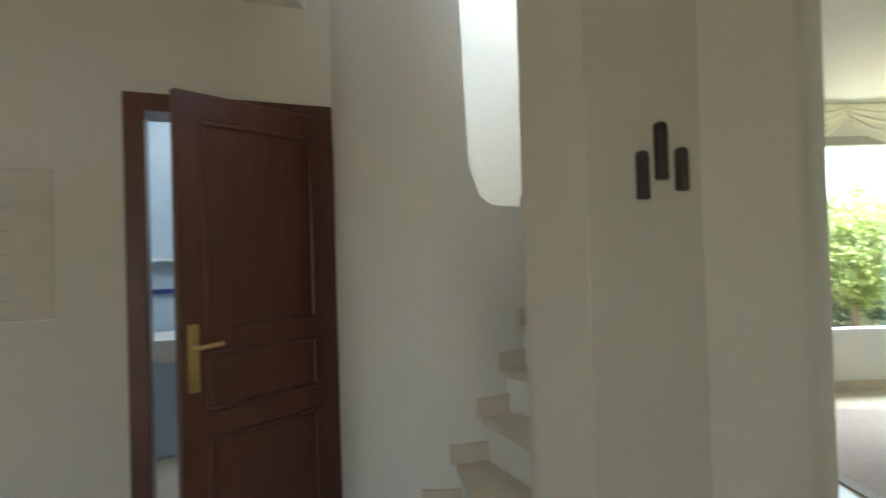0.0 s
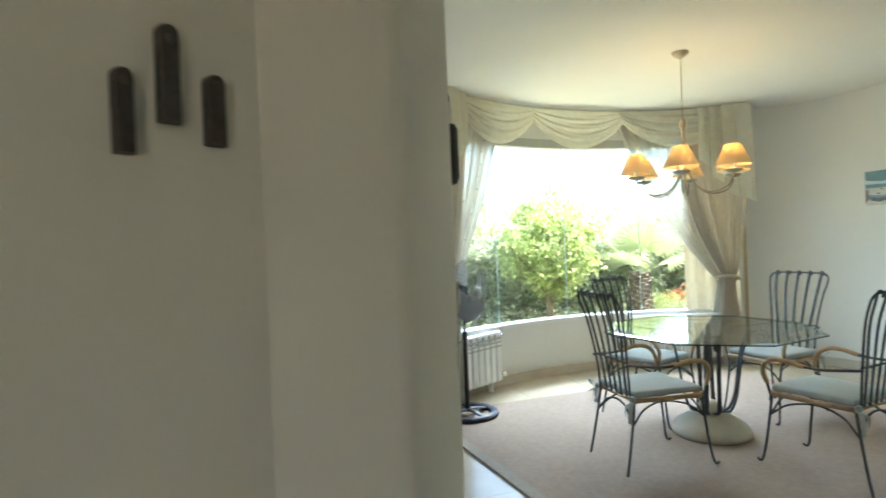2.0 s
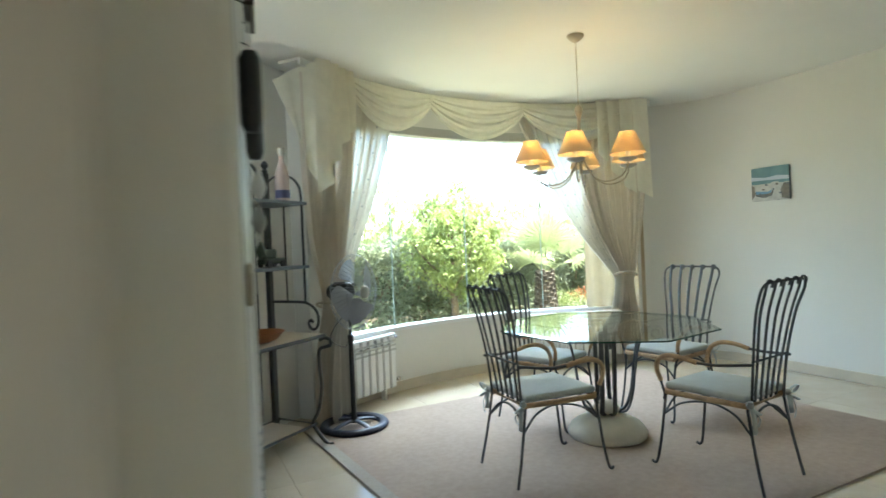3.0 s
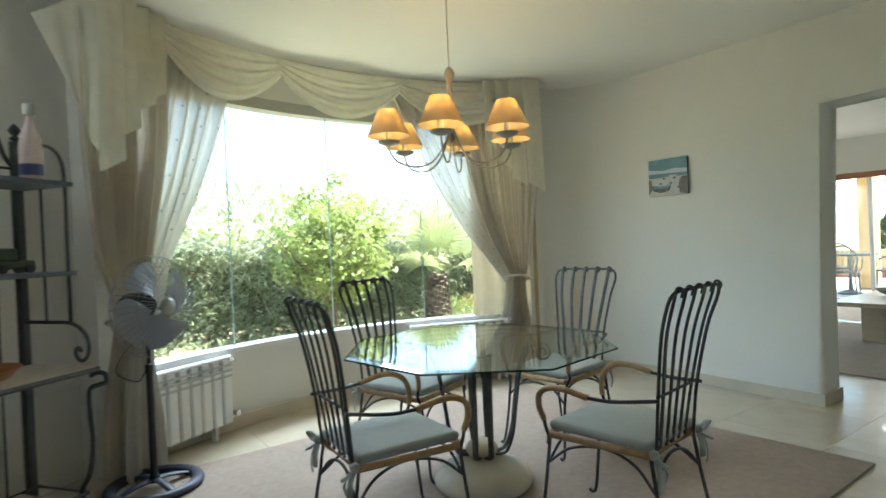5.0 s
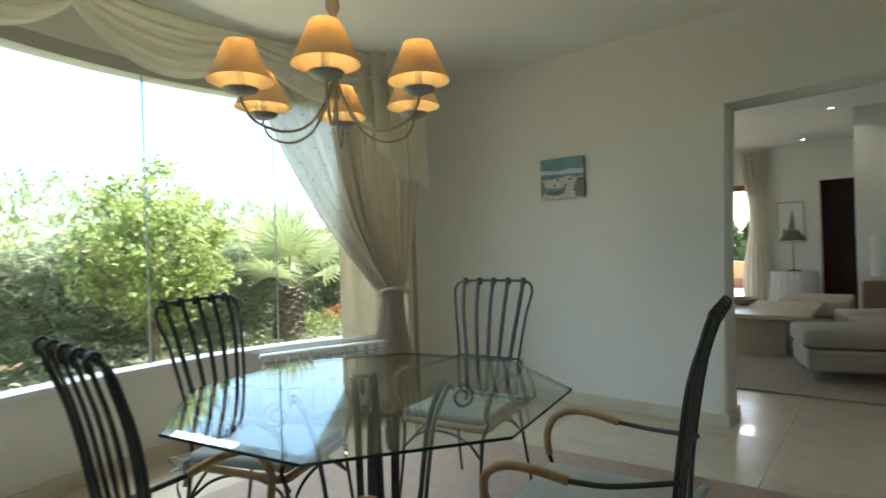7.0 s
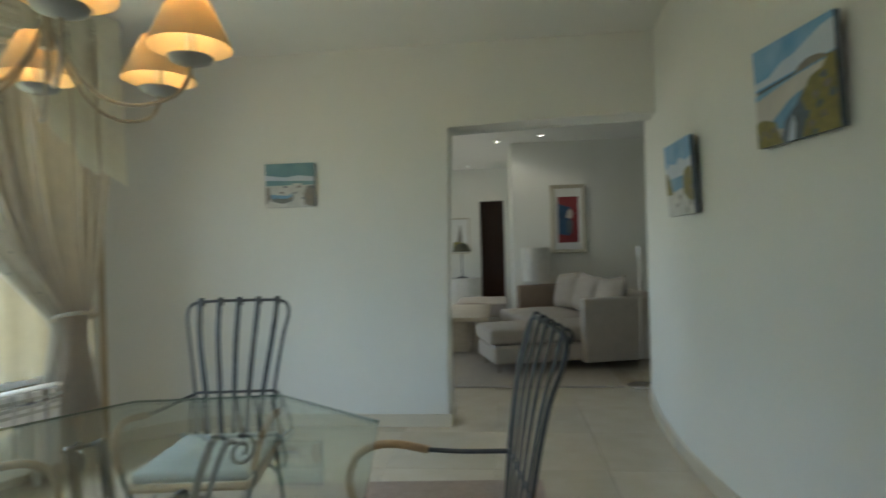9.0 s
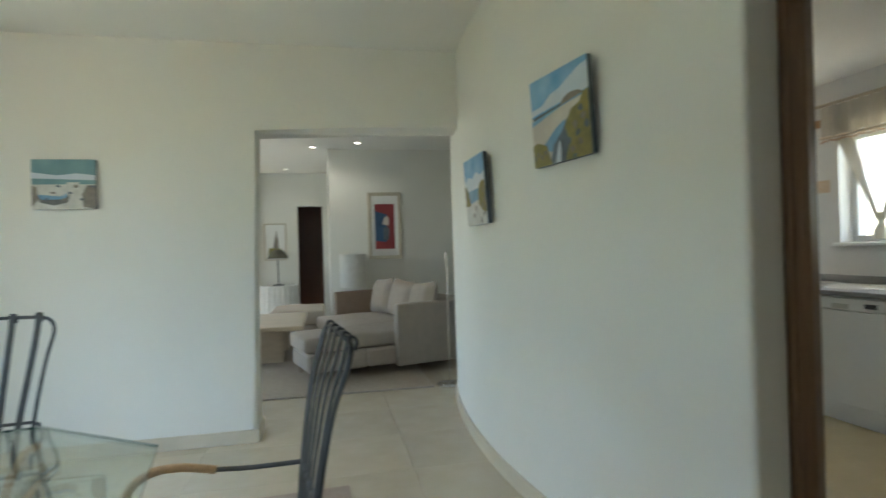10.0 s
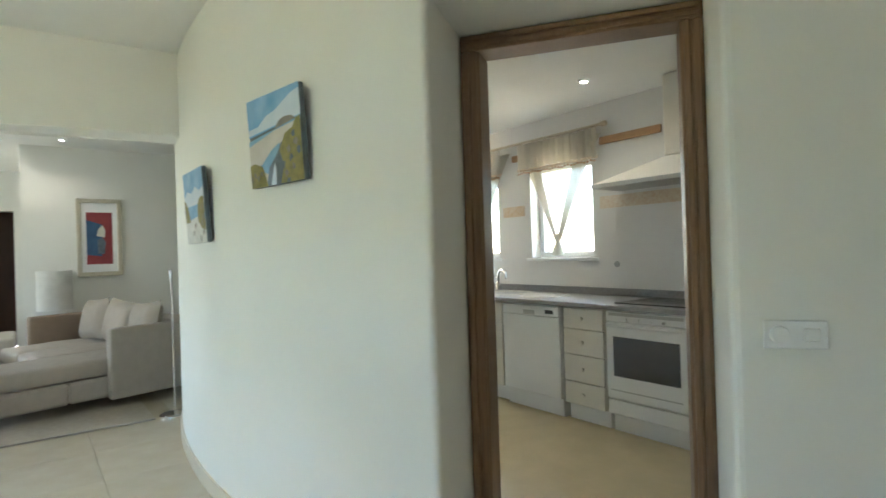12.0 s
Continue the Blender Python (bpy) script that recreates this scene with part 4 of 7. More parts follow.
def dining_table(x, y):
    t = thing("dining_table", pose(x, y, RT), "octagonal glass dining table on a white stone foot", "table")
    R, top = 0.66, 0.69
    pts = [(R * math.cos(radians(-58 + 45 * k)), R * math.sin(radians(-58 + 45 * k))) for k in range(8)]
    b = B()
    inner = [(px * 0.958, py * 0.958) for px, py in pts]
    lo = [b.verts.new((px, py, top - 0.014)) for px, py in pts]
    md = [b.verts.new((px, py, top - 0.006)) for px, py in pts]
    hi = [b.verts.new((px, py, top)) for px, py in inner]
    b.faces.new(lo[::-1])
    b.faces.new(hi)
    for k in range(8):
        b.faces.new((md[k], md[(k + 1) % 8], hi[(k + 1) % 8], hi[k]))
    part("tabletop", b, M_TABLEGLASS, t, "bevelled clear glass top").visible_shadow = False
    b = B()
    strip(b, [(px * 1.0005, py * 1.0005) for px, py in pts + pts[:1]], -0.0006, top - 0.014, top - 0.006)
    part("glass_edge", b, M_GLASSEDGE, t, "dark green polished glass edge")
    b = B()
    lathe(b, [(0, 0), (0.228, 0), (0.237, 0.010), (0.238, 0.03), (0.222, 0.062), (0.19, 0.088), (0.145, 0.112), (0.10, 0.128), (0.07, 0.134), (0, 0.135)], seg=40)
    part("base", b, M_STONE, t, "flared white stone foot", True)
    b = B()
    lathe(b, [(0.0, 0.13), (0.05, 0.133), (0.074, 0.15), (0.08, 0.17), (0.068, 0.195), (0.038, 0.211), (0, 0.214)], seg=28)
    part("knob", b, M_STONE, t, "round stone boss", True)
    for k in range(4):
        a = radians(-58 + 22 + 90 * k)
        for off in (-0.036, 0.036):
            b = B()
            ca, sa = math.cos(a), math.sin(a)
            tx, ty = -sa * off, ca * off
            pts2 = [(0.07 * ca + tx * 0.5, 0.07 * sa + ty * 0.5, 0.145), (0.12 * ca + tx, 0.12 * sa + ty, 0.165), (0.155 * ca + tx, 0.155 * sa + ty, 0.26), (0.175 * ca + tx, 0.175 * sa + ty, 0.40), (0.20 * ca + tx, 0.20 * sa + ty, 0.55), (0.245 * ca + tx, 0.245 * sa + ty, 0.66), (0.27 * ca + tx, 0.27 * sa + ty, top - 0.016)]
            tube(b, pts2, 0.0145, 8, flat=0.5)
            part("support_bar", b, M_IRON, t, smooth=True)
        b = B()
        tube(b, [(0.27 * math.cos(a) + 0.05 * math.sin(a), 0.27 * math.sin(a) - 0.05 * math.cos(a), top - 0.02), (0.27 * math.cos(a) - 0.05 * math.sin(a), 0.27 * math.sin(a) + 0.05 * math.cos(a), top - 0.02)], 0.006, 6, per=0)
        part("pad_bar", b, M_IRON, t, smooth=True)
        b = B()
        ca, sa = math.cos(a), math.sin(a)
        sp = []
        for q in range(15):
            w = q / 14
            rr, an = 0.045 * (1 - 0.72 * w), radians(100 - 520 * w)
            rad = 0.315 + rr * math.cos(an)
            sp.append((rad * ca, rad * sa, top - 0.064 + rr * math.sin(an)))
        tube(b, sp, 0.007, 8, flat=0.8, per=3)
        part("scroll", b, M_IRON, t, smooth=True)
    return t


dining_table(3.40, 2.765)


def chandelier(x, y):
    c = thing("chandelier", pose(x, y, 0), "cream metal chandelier with six lit ochre shades", "chandelier")
    b = B()
    lathe(b, [(0, CEIL - 0.001), (0.055, CEIL - 0.001), (0.052, CEIL - 0.015), (0.03, CEIL - 0.035), (0.012, CEIL - 0.045), (0, CEIL - 0.045)])
    part("canopy", b, M_CREAMMETAL, c, smooth=True)
    b = B()
    tube(b, [(0, 0, CEIL - 0.04), (0, 0, 2.09)], 0.003, 6, per=0)
    part("cord", b, M_CREAMMETAL, c)
    b = B()
    lathe(b, [(0, 2.15), (0.012, 2.148), (0.024, 2.13), (0.027, 2.11), (0.022, 2.09), (0.014, 2.078), (0.012, 2.03), (0.014, 1.9), (0.011, 1.80), (0.016, 1.79), (0.016, 1.77), (0, 1.765)], centre=(0, 0, -0.045), seg=20)
    part("stem", b, M_CREAMMETAL, c, smooth=True)
    dz = Matrix.Translation((0, 0, -0.02))
    for k in range(6):
        a = radians(225 + 60 * k)
        m = dz @ Matrix.Rotation(a, 4, "Z")
        b = B()
        tube(b, [m @ Vector(q) for q in ((0.012, 0, 1.80), (0.045, 0, 1.72), (0.11, 0, 1.635), (0.20, 0, 1.605), (0.295, 0, 1.63), (0.334, 0, 1.68), (0.34, 0, 1.715))], 0.005, 8)
        arm = part("arm", b, M_CREAMMETAL, c, smooth=True)
        b = B()
        lathe(b, [(0, 1.708), (0.02, 1.71), (0.05, 1.722), (0.056, 1.732), (0.05, 1.734), (0, 1.73)], centre=(0.34, 0, 0), m=m)
        part("cup", b, M_GREYMETAL, arm, "grey metal drip cup", True)
        b = B()
        lathe(b, [(0, 1.73), (0.014, 1.73), (0.014, 1.79), (0, 1.79)], centre=(0.34, 0, 0), m=m, seg=12)
        part("candle", b, M_WHITE, arm, "white candle sleeve", True)
        b = B()
        lathe(b, [(0.006, 1.79), (0.016, 1.81), (0.017, 1.83), (0.010, 1.85), (0, 1.86)], centre=(0.34, 0, 0), m=m, seg=12)
        part("bulb", b, M_BULB, arm, "glowing bulb", True)
        b = B()
        lathe(b, [(0.047, 1.888), (0.077, 1.823), (0.107, 1.757), (0.105, 1.757), (0.075, 1.823), (0.045, 1.888), (0.047, 1.888)], centre=(0.34, 0, 0), m=m, seg=32)
        part("shade", b, M_SHADE, c, "ochre cloth shade", True)
        d = bpy.data.lights.new("bulb_light", "POINT")
        d.energy, d.color, d.shadow_soft_size = 0.17, (1.0, 0.66, 0.32), 0.018
        li = new("bulb_light", d)
        li.parent = c
        li.location = m @ Vector((0.34, 0, 1.875))
    return c


chandelier(3.44, 2.955)


def fan(x, y):
    f = thing("standing_fan", pose(x, y, 0.012), "grey and black standing fan with a wire cage", "fan")
    b = B()
    lathe(b, [(0.172, 0.0), (0.228, 0.0), (0.235, 0.016), (0.225, 0.032), (0.20, 0.038), (0.178, 0.028), (0.172, 0.0)], seg=36)
    part("base_ring", b, M_BLUEBLACK, f, "blue-black plastic ring", True)
    for k in range(4):
        a = radians(20 + 90 * k)
        b = B()
        tube(b, [(0.02 * math.cos(a), 0.02 * math.sin(a), 0.045), (0.1 * math.cos(a), 0.1 * math.sin(a), 0.035), (0.18 * math.cos(a), 0.18 * math.sin(a), 0.014)], 0.022, 8, flat=0.45)
        part("spoke", b, M_BLUEBLACK, f, smooth=True)
    b = B()
    lathe(b, [(0.03, 0.03), (0.03, 0.05), (0.018, 0.07), (0.017, 0.58), (0.020, 0.585), (0.020, 0.63), (0.010, 0.635), (0.010, 0.86), (0, 0.86)], seg=20)
    part("pole", b, M_BLACK, f, "black telescopic pole", True)
    # head looks out towards the room
    hm = pose(0.03, -0.03, 0.925, 90, 0, 36) @ Matrix.Scale(1.25, 4)
    b = B()
    lathe(b, [(0, -0.17), (0.035, -0.165), (0.055, -0.13), (0.058, -0.05), (0.045, -0.03), (0, -0.03)], seg=24, m=hm)
    head = part("motor", b, M_BLACK, f, "black motor housing", True)
    b = B()
    n = 44
    for side, bul in ((1, 0.075), (-1, -0.055)):
        for k in range(n):
            a = 2 * math.pi * k / n
            pts = [hm @ Vector((r * math.cos(a + 0.25 * (r / 0.2)), r * math.sin(a + 0.25 * (r / 0.2)), bul * (1 - (r / 0.205) ** 2.4))) for r in (0.05, 0.10, 0.15, 0.185, 0.205)]
            tube(b, pts, 0.0014, 4, per=2)
    for rr, zz in ((0.205, 0.0), (0.13, 0.05), (0.05, 0.07), (0.205, 0.006)):
        pts = [hm @ Vector((rr * math.cos(2 * math.pi * k / 40), rr * math.sin(2 * math.pi * k / 40), zz)) for k in range(41)]
        tube(b, pts, 0.002, 5, per=0)
    part("cage", b, M_FANGREY, f, "fine grey wire cage", True)
    for k in range(4):
        b = B()
        def blade(u, v, k=k):
            r = 0.035 + 0.145 * u
            a = 2 * math.pi * k / 4 + (v - 0.5) * (0.75 + 0.55 * math.sin(u * 2.6)) + 0.5 * u
            return hm @ Vector((r * math.cos(a), r * math.sin(a), 0.025 * (v - 0.5) * 2 * (1 - 0.3 * u)))
        grid(b, blade, 10, 6)
        part("blade", b, M_FANGREY, f, "pale grey plastic blade", True)
    b = B()
    lathe(b, [(0, 0.088), (0.022, 0.086), (0.034, 0.078), (0.036, 0.068), (0, 0.068)], seg=24, m=hm)
    part("hub_badge", b, M_GREYMETAL, f, "grey round badge", True)
    b = B()
    tube(b, [(0.0, -0.02, 0.80), (-0.10, -0.03, 0.72), (-0.15, -0.05, 0.62), (-0.06, -0.05, 0.56), (-0.02, -0.015, 0.60)], 0.003, 6)
    part("cable", b, M_BLACK, f, smooth=True)


fan(2.10, 3.82)


def rack():
    """Iron rack against the slanting wall: x along the wall towards the window, y to the wall."""
    ux = Vector((0.80, 0.60))
    m = Matrix(((ux.x, -ux.y, 0, 1.864), (ux.y, ux.x, 0, 3.605), (0, 0, 1, 0), (0, 0, 0, 1)))
    r = thing("display_rack", m, "dark wrought iron rack with slate shelves and scrolls", "rack")
    L, D, F = -1.02, 0.42, 0.12
    part("counter", box(B(), L, 0.0, 0.685, 0.0, D - 0.025, 0.705, 0.004), M_BEIGESTONE, r, "beige stone counter")
    part("counter_rail", tube(B(), [(L, -0.008, 0.692), (0.0, -0.008, 0.692)], 0.012, 6, per=0), M_IRON, r, smooth=True)
    part("counter_rail", tube(B(), [(0.008, 0.0, 0.692), (0.008, D - 0.02, 0.692)], 0.010, 6, per=0), M_IRON, r, smooth=True)
    for x, s in ((-0.02, -1), (L + 0.02, 1)):
        # square back post with a leaf finial
        b = B()
        box(b, x - 0.019, D - 0.019, 0.0, x + 0.019, D + 0.019, 1.76, 0.004)
        lathe(b, [(0.010, 1.76), (0.024, 1.772), (0.010, 1.785), (0.022, 1.80), (0.026, 1.812), (0.014, 1.832), (0, 1.845)], centre=(x, D, 0), seg=12)
        part("post", b, M_IRON, r)
        # slim front rod that bows back to the post above the upper shelf
        b = B()
        tube(b, [(x, F, 0.905), (x, F, 1.10), (x, F, 1.35), (x, F, 1.56), (x, F + 0.02, 1.655), (x, F + 0.09, 1.715), (x, F + 0.20, 1.73), (x, D - 0.02, 1.70)], 0.008, 8)
        part("front_rod", b, M_IRON, r, smooth=True)
        part("side_rod", tube(B(), [(x, 0.27, 0.91), (x, 0.27, 1.54)], 0.006, 6, per=0), M_IRON, r, smooth=True)
        # bracket that runs forward from the post and curls over the counter
        b = B()
        tube(b, [(x, D - 0.02, 0.905), (x, 0.25, 0.905), (x, 0.12, 0.90), (x, 0.045, 0.86), (x, 0.02, 0.80), (x, 0.035, 0.745), (x, 0.075, 0.732), (x, 0.10, 0.765), (x, 0.085, 0.79), (x, 0.065, 0.775)], 0.009, 8)
        part("scroll", b, M_IRON, r, smooth=True)
        # cabriole leg below the counter's front corner
        b = B()
        tube(b, [(x + 0.01, 0.03, 0.66), (x + 0.02, 0.0, 0.675), (x + 0.03, -0.035, 0.665), (x + 0.028, -0.04, 0.63), (x + 0.015, -0.01, 0.62), (x, 0.025, 0.60), (x, 0.03, 0.50), (x, 0.02, 0.36), (x, 0.05, 0.22), (x, 0.10, 0.13), (x, 0.05, 0.06), (x, -0.01, 0.012), (x, -0.05, 0.016)], 0.011, 8)
        part("leg", b, M_IRON, r, smooth=True)
        # crest scrolls between the back posts
        b = B()
        tube(b, [(x, D, 1.62), (x + s * 0.05, D, 1.68), (x + s * 0.09, D, 1.78), (x + s * 0.16, D, 1.815), (x + s * 0.22, D, 1.78), (x + s * 0.21, D, 1.725), (x + s * 0.165, D, 1.72), (x + s * 0.155, D, 1.755), (x + s * 0.18, D, 1.77)], 0.010, 8)
        part("scroll", b, M_IRON, r, smooth=True)
    part("top_rail", tube(B(), [(L + 0.02, D, 1.63), (-0.02, D, 1.63)], 0.007, 6, per=0), M_IRON, r, smooth=True)
    for k in range(8):
        x = -0.13 - k * 0.105
        part("back_bar", tube(B(), [(x, D, 0.12), (x, D, 1.63)], 0.005, 6, per=0), M_IRON, r, smooth=True)
    for z in (1.12, 1.525):
        b = B()
        box(b, L, F - 0.03, z, 0.0, D - 0.022, z + 0.02, 0.003)
        part("shelf", b, M_SLATE, r, "dark slate shelf")
    b = B()
    tube(b, [(L, 0.09, 0.12), (0.0, 0.09, 0.12), (0.0, D - 0.02, 0.12), (L, D - 0.02, 0.12), (L, 0.09, 0.12)], 0.009, 6, per=0)
    part("lower_rail", b, M_IRON, r, smooth=True)
    part("lower_shelf", box(B(), L + 0.02, 0.11, 0.112, -0.10, D - 0.04, 0.128), M_BEIGESTONE, r, "beige stone lower shelf")

    def at(x, y, z):
        return m @ Matrix.Translation((x, y, z))
    o = thing("bottle", at(-0.13, 0.17, 1.5455), "tall pink glazed bottle with a dark blue label", "bottle")
    b = B()
    lathe(b, [(0, 0), (0.042, 0), (0.045, 0.01), (0.045, 0.15), (0.038, 0.19), (0.016, 0.25), (0.014, 0.30), (0.02, 0.302), (0.02, 0.325), (0, 0.327)], seg=24)
    part("body", b, M_PINK, o, smooth=True)
    b = B()
    lathe(b, [(0.0457, 0.02), (0.0457, 0.07)], seg=24)
    part("label_band", b, M_LABEL, o, "dark blue label", True)
    part("cap", lathe(B(), [(0.015, 0.285), (0.0225, 0.286), (0.0225, 0.332), (0.019, 0.336), (0, 0.336)], seg=20), M_GREYMETAL, o, "grey cap", True)
    o = thing("bottle", at(-0.42, 0.18, 1.5455), "short white bottle with a blue label", "bottle")
    b = B()
    lathe(b, [(0, 0), (0.035, 0), (0.037, 0.01), (0.037, 0.11), (0.03, 0.14), (0.013, 0.18), (0.013, 0.21), (0, 0.212)], seg=20)
    part("body", b, M_WHITE, o, smooth=True)
    b = B()
    lathe(b, [(0.0377, 0.02), (0.0377, 0.07)], seg=20)
    part("label_band", b, M_LABEL, o, "blue label", True)
    o = thing("toy_car", at(-0.22, 0.20, 1.1405), "small green tin vintage car on the shelf", "toy car")
    b = B()
    box(b, -0.09, -0.035, 0.02, 0.09, 0.035, 0.055, 0.008)
    box(b, -0.085, -0.033, 0.055, 0.015, 0.033, 0.11, 0.006)
    part("body", b, M_GREENTOY, o)
    for sx in (-0.055, 0.06):
        for sy in (-0.036, 0.036):
            b = B()
            lathe(b, [(0, -0.006), (0.02, -0.006), (0.021, 0), (0.02, 0.006), (0, 0.006)], seg=16, m=pose(sx, sy, 0.021, 90))
            part("wheel", b, M_BLACK, o, "black wheel", True)
    o = tagged(part("bowl", lathe(B(), [(0, 0.0), (0.06, 0.0), (0.11, 0.02), (0.15, 0.06), (0.155, 0.062), (0.145, 0.06), (0.10, 0.025), (0, 0.012)], seg=32), M_ORANGE, None, "", True), "shallow orange terracotta bowl on the rack counter", "bowl")
    o.matrix_world = at(-0.40, 0.16, 0.706)


rack()


def canvas(name, m, w, h, painter, label, depth=0.022):
    """A stretched canvas: x across, z up, front face towards -y; painter gives the picture's shapes."""
    p = thing(name, m, label, "picture")
    b = B()
    box(b, -w / 2, -depth, -h / 2, w / 2, 0, h / 2, 0.004)
    part("stretcher", b, P_STREAM, p, "dark painted canvas edge")
    for nm, pts, ma in painter(w, h):
        b = B()
        b.faces.new([b.verts.new((x * w, -depth - 0.0015, z * h)) for x, z in pts])
        part("painted_area", b, ma, p, nm)
    return p


def paint(name, c1, c2=None, sc=14):
    return mat(name, c1, rough=0.6, scale=sc, colour2=c2 or tuple(v * 0.7 for v in c1), big=5)


P_CLOUD = paint("painted_cloud", (0.66, 0.70, 0.74), (0.52, 0.60, 0.68))
P_SKY = paint("paint_sky", (0.36, 0.54, 0.70), (0.10, 0.30, 0.56), 9)
P_SKYTEAL = paint("paint_teal_sky", (0.22, 0.36, 0.38), (0.13, 0.25, 0.28), 9)
P_SEA = paint("paint_sea", (0.12, 0.27, 0.45), (0.30, 0.48, 0.62), 16)
P_SAND = paint("paint_sand", (0.66, 0.61, 0.53), (0.50, 0.46, 0.40), 12)
P_GRASS = paint("paint_grass", (0.36, 0.30, 0.09), (0.13, 0.13, 0.05), 30)
P_ROCK = paint("paint_rock", (0.14, 0.13, 0.12), (0.32, 0.28, 0.22), 30)
P_STREAM = paint("paint_stream", (0.16, 0.20, 0.25), (0.06, 0.07, 0.07), 25)
P_BOAT = paint("paint_boat", (0.10, 0.11, 0.11), (0.25, 0.24, 0.22), 40)
P_PALE = paint("paint_pale", (0.70, 0.69, 0.64), (0.45, 0.45, 0.42), 30)


def blob(cx, cz, rx, rz, n, seed, rough=0.25):
    """An uneven painted patch."""
    g = random.Random(seed)
    return [(cx + rx * (1 - rough * g.random()) * math.cos(2 * math.pi * k / n), cz + rz * (1 - rough * g.random()) * math.sin(2 * math.pi * k / n)) for k in range(n)]


def seascape(w, h):
    out = [
        ("blue sky", [(-0.5, 0.08), (0.5, 0.16), (0.5, 0.5), (-0.5, 0.5)], P_SKY),
        ("white cloud", [(-0.5, 0.10), (0.5, 0.17), (0.5, 0.44), (0.36, 0.42), (0.20, 0.36), (0.05, 0.30), (-0.12, 0.27), (-0.3, 0.18), (-0.5, 0.17)], P_CLOUD),
        ("far headland", [(0.02, 0.10), (0.10, 0.17), (0.20, 0.20), (0.34, 0.19), (0.44, 0.13), (0.40, 0.12)], P_ROCK),
        ("strip of sea", [(-0.5, -0.02), (0.02, 0.085), (0.42, 0.125), (0.5, 0.13), (0.5, 0.15), (-0.5, 0.04)], P_SEA),
        ("pale beach", [(-0.5, -0.5), (-0.5, -0.02), (0.02, 0.085), (0.5, 0.13), (0.34, -0.02), (0.10, -0.20), (-0.08, -0.30), (-0.16, -0.5)], P_SAND),
        ("tidal stream", [(-0.34, -0.30), (-0.06, -0.12), (0.10, -0.06), (0.12, -0.14), (0.02, -0.28), (-0.12, -0.38)], P_SEA),
        ("dark stream", [(-0.20, -0.5), (-0.12, -0.30), (0.06, -0.16), (0.14, -0.05), (0.20, -0.22), (0.12, -0.5)], P_STREAM),
        ("golden dune grass", [(0.08, -0.5), (0.16, -0.30), (0.10, -0.14), (0.22, 0.02), (0.36, 0.06), (0.42, 0.14), (0.5, 0.16), (0.5, -0.5)], P_GRASS),
        ("grass tuft", [(-0.5, -0.5), (-0.5, -0.24), (-0.40, -0.22), (-0.24, -0.28), (-0.16, -0.5)], P_GRASS),
        ("white water", [(-0.10, -0.5), (-0.04, -0.34), (0.0, -0.26), (0.02, -0.36), (0.0, -0.5)], P_CLOUD),
    ]
    for k in range(9):
        out.append(("dark grass shadow", blob(0.17 + 0.037 * k, -0.36 + 0.05 * k - 0.14 * (k % 3) + 0.05, 0.045, 0.055, 9, k, 0.6), P_ROCK if k % 2 else P_STREAM))
    for k in range(4):
        out.append(("dark grass shadow", blob(-0.44 + 0.07 * k, -0.40 + 0.04 * (k % 2), 0.03, 0.05, 8, 40 + k, 0.6), P_ROCK))
    return out


def cove(w, h):
    out = [
        ("blue sky", [(-0.5, 0.02), (0.5, 0.02), (0.5, 0.5), (-0.5, 0.5)], P_SKY),
        ("white cloud", [(-0.5, 0.02), (0.5, 0.02), (0.5, 0.24), (0.3, 0.20), (0.1, 0.27), (-0.1, 0.19), (-0.3, 0.24), (-0.5, 0.16)], P_CLOUD),
        ("blue water", [(-0.5, -0.18), (0.5, -0.18), (0.5, 0.03), (-0.5, 0.02)], P_SEA),
        ("pale beach", [(-0.5, -0.5), (0.5, -0.5), (0.5, -0.18), (0.1, -0.14), (-0.5, -0.2)], P_PALE),
        ("brown cliff", [(-0.5, -0.20), (-0.5, 0.12), (-0.42, 0.10), (-0.32, 0.0), (-0.24, -0.2)], P_GRASS),
        ("brown cliff", [(0.16, -0.2), (0.18, -0.02), (0.26, 0.08), (0.40, 0.12), (0.5, 0.10), (0.5, -0.34), (0.3, -0.3)], P_GRASS),
    ]
    for k, (x, z) in enumerate(((0.40, -0.02), (0.44, -0.16), (0.36, -0.24), (0.42, -0.36), (-0.44, -0.05), (-0.42, 0.05), (0.05, -0.26), (-0.05, -0.36), (0.30, -0.44))):
        out.append(("dark rocks", blob(x, z, 0.05, 0.055, 9, 70 + k, 0.5), P_ROCK))
    return out


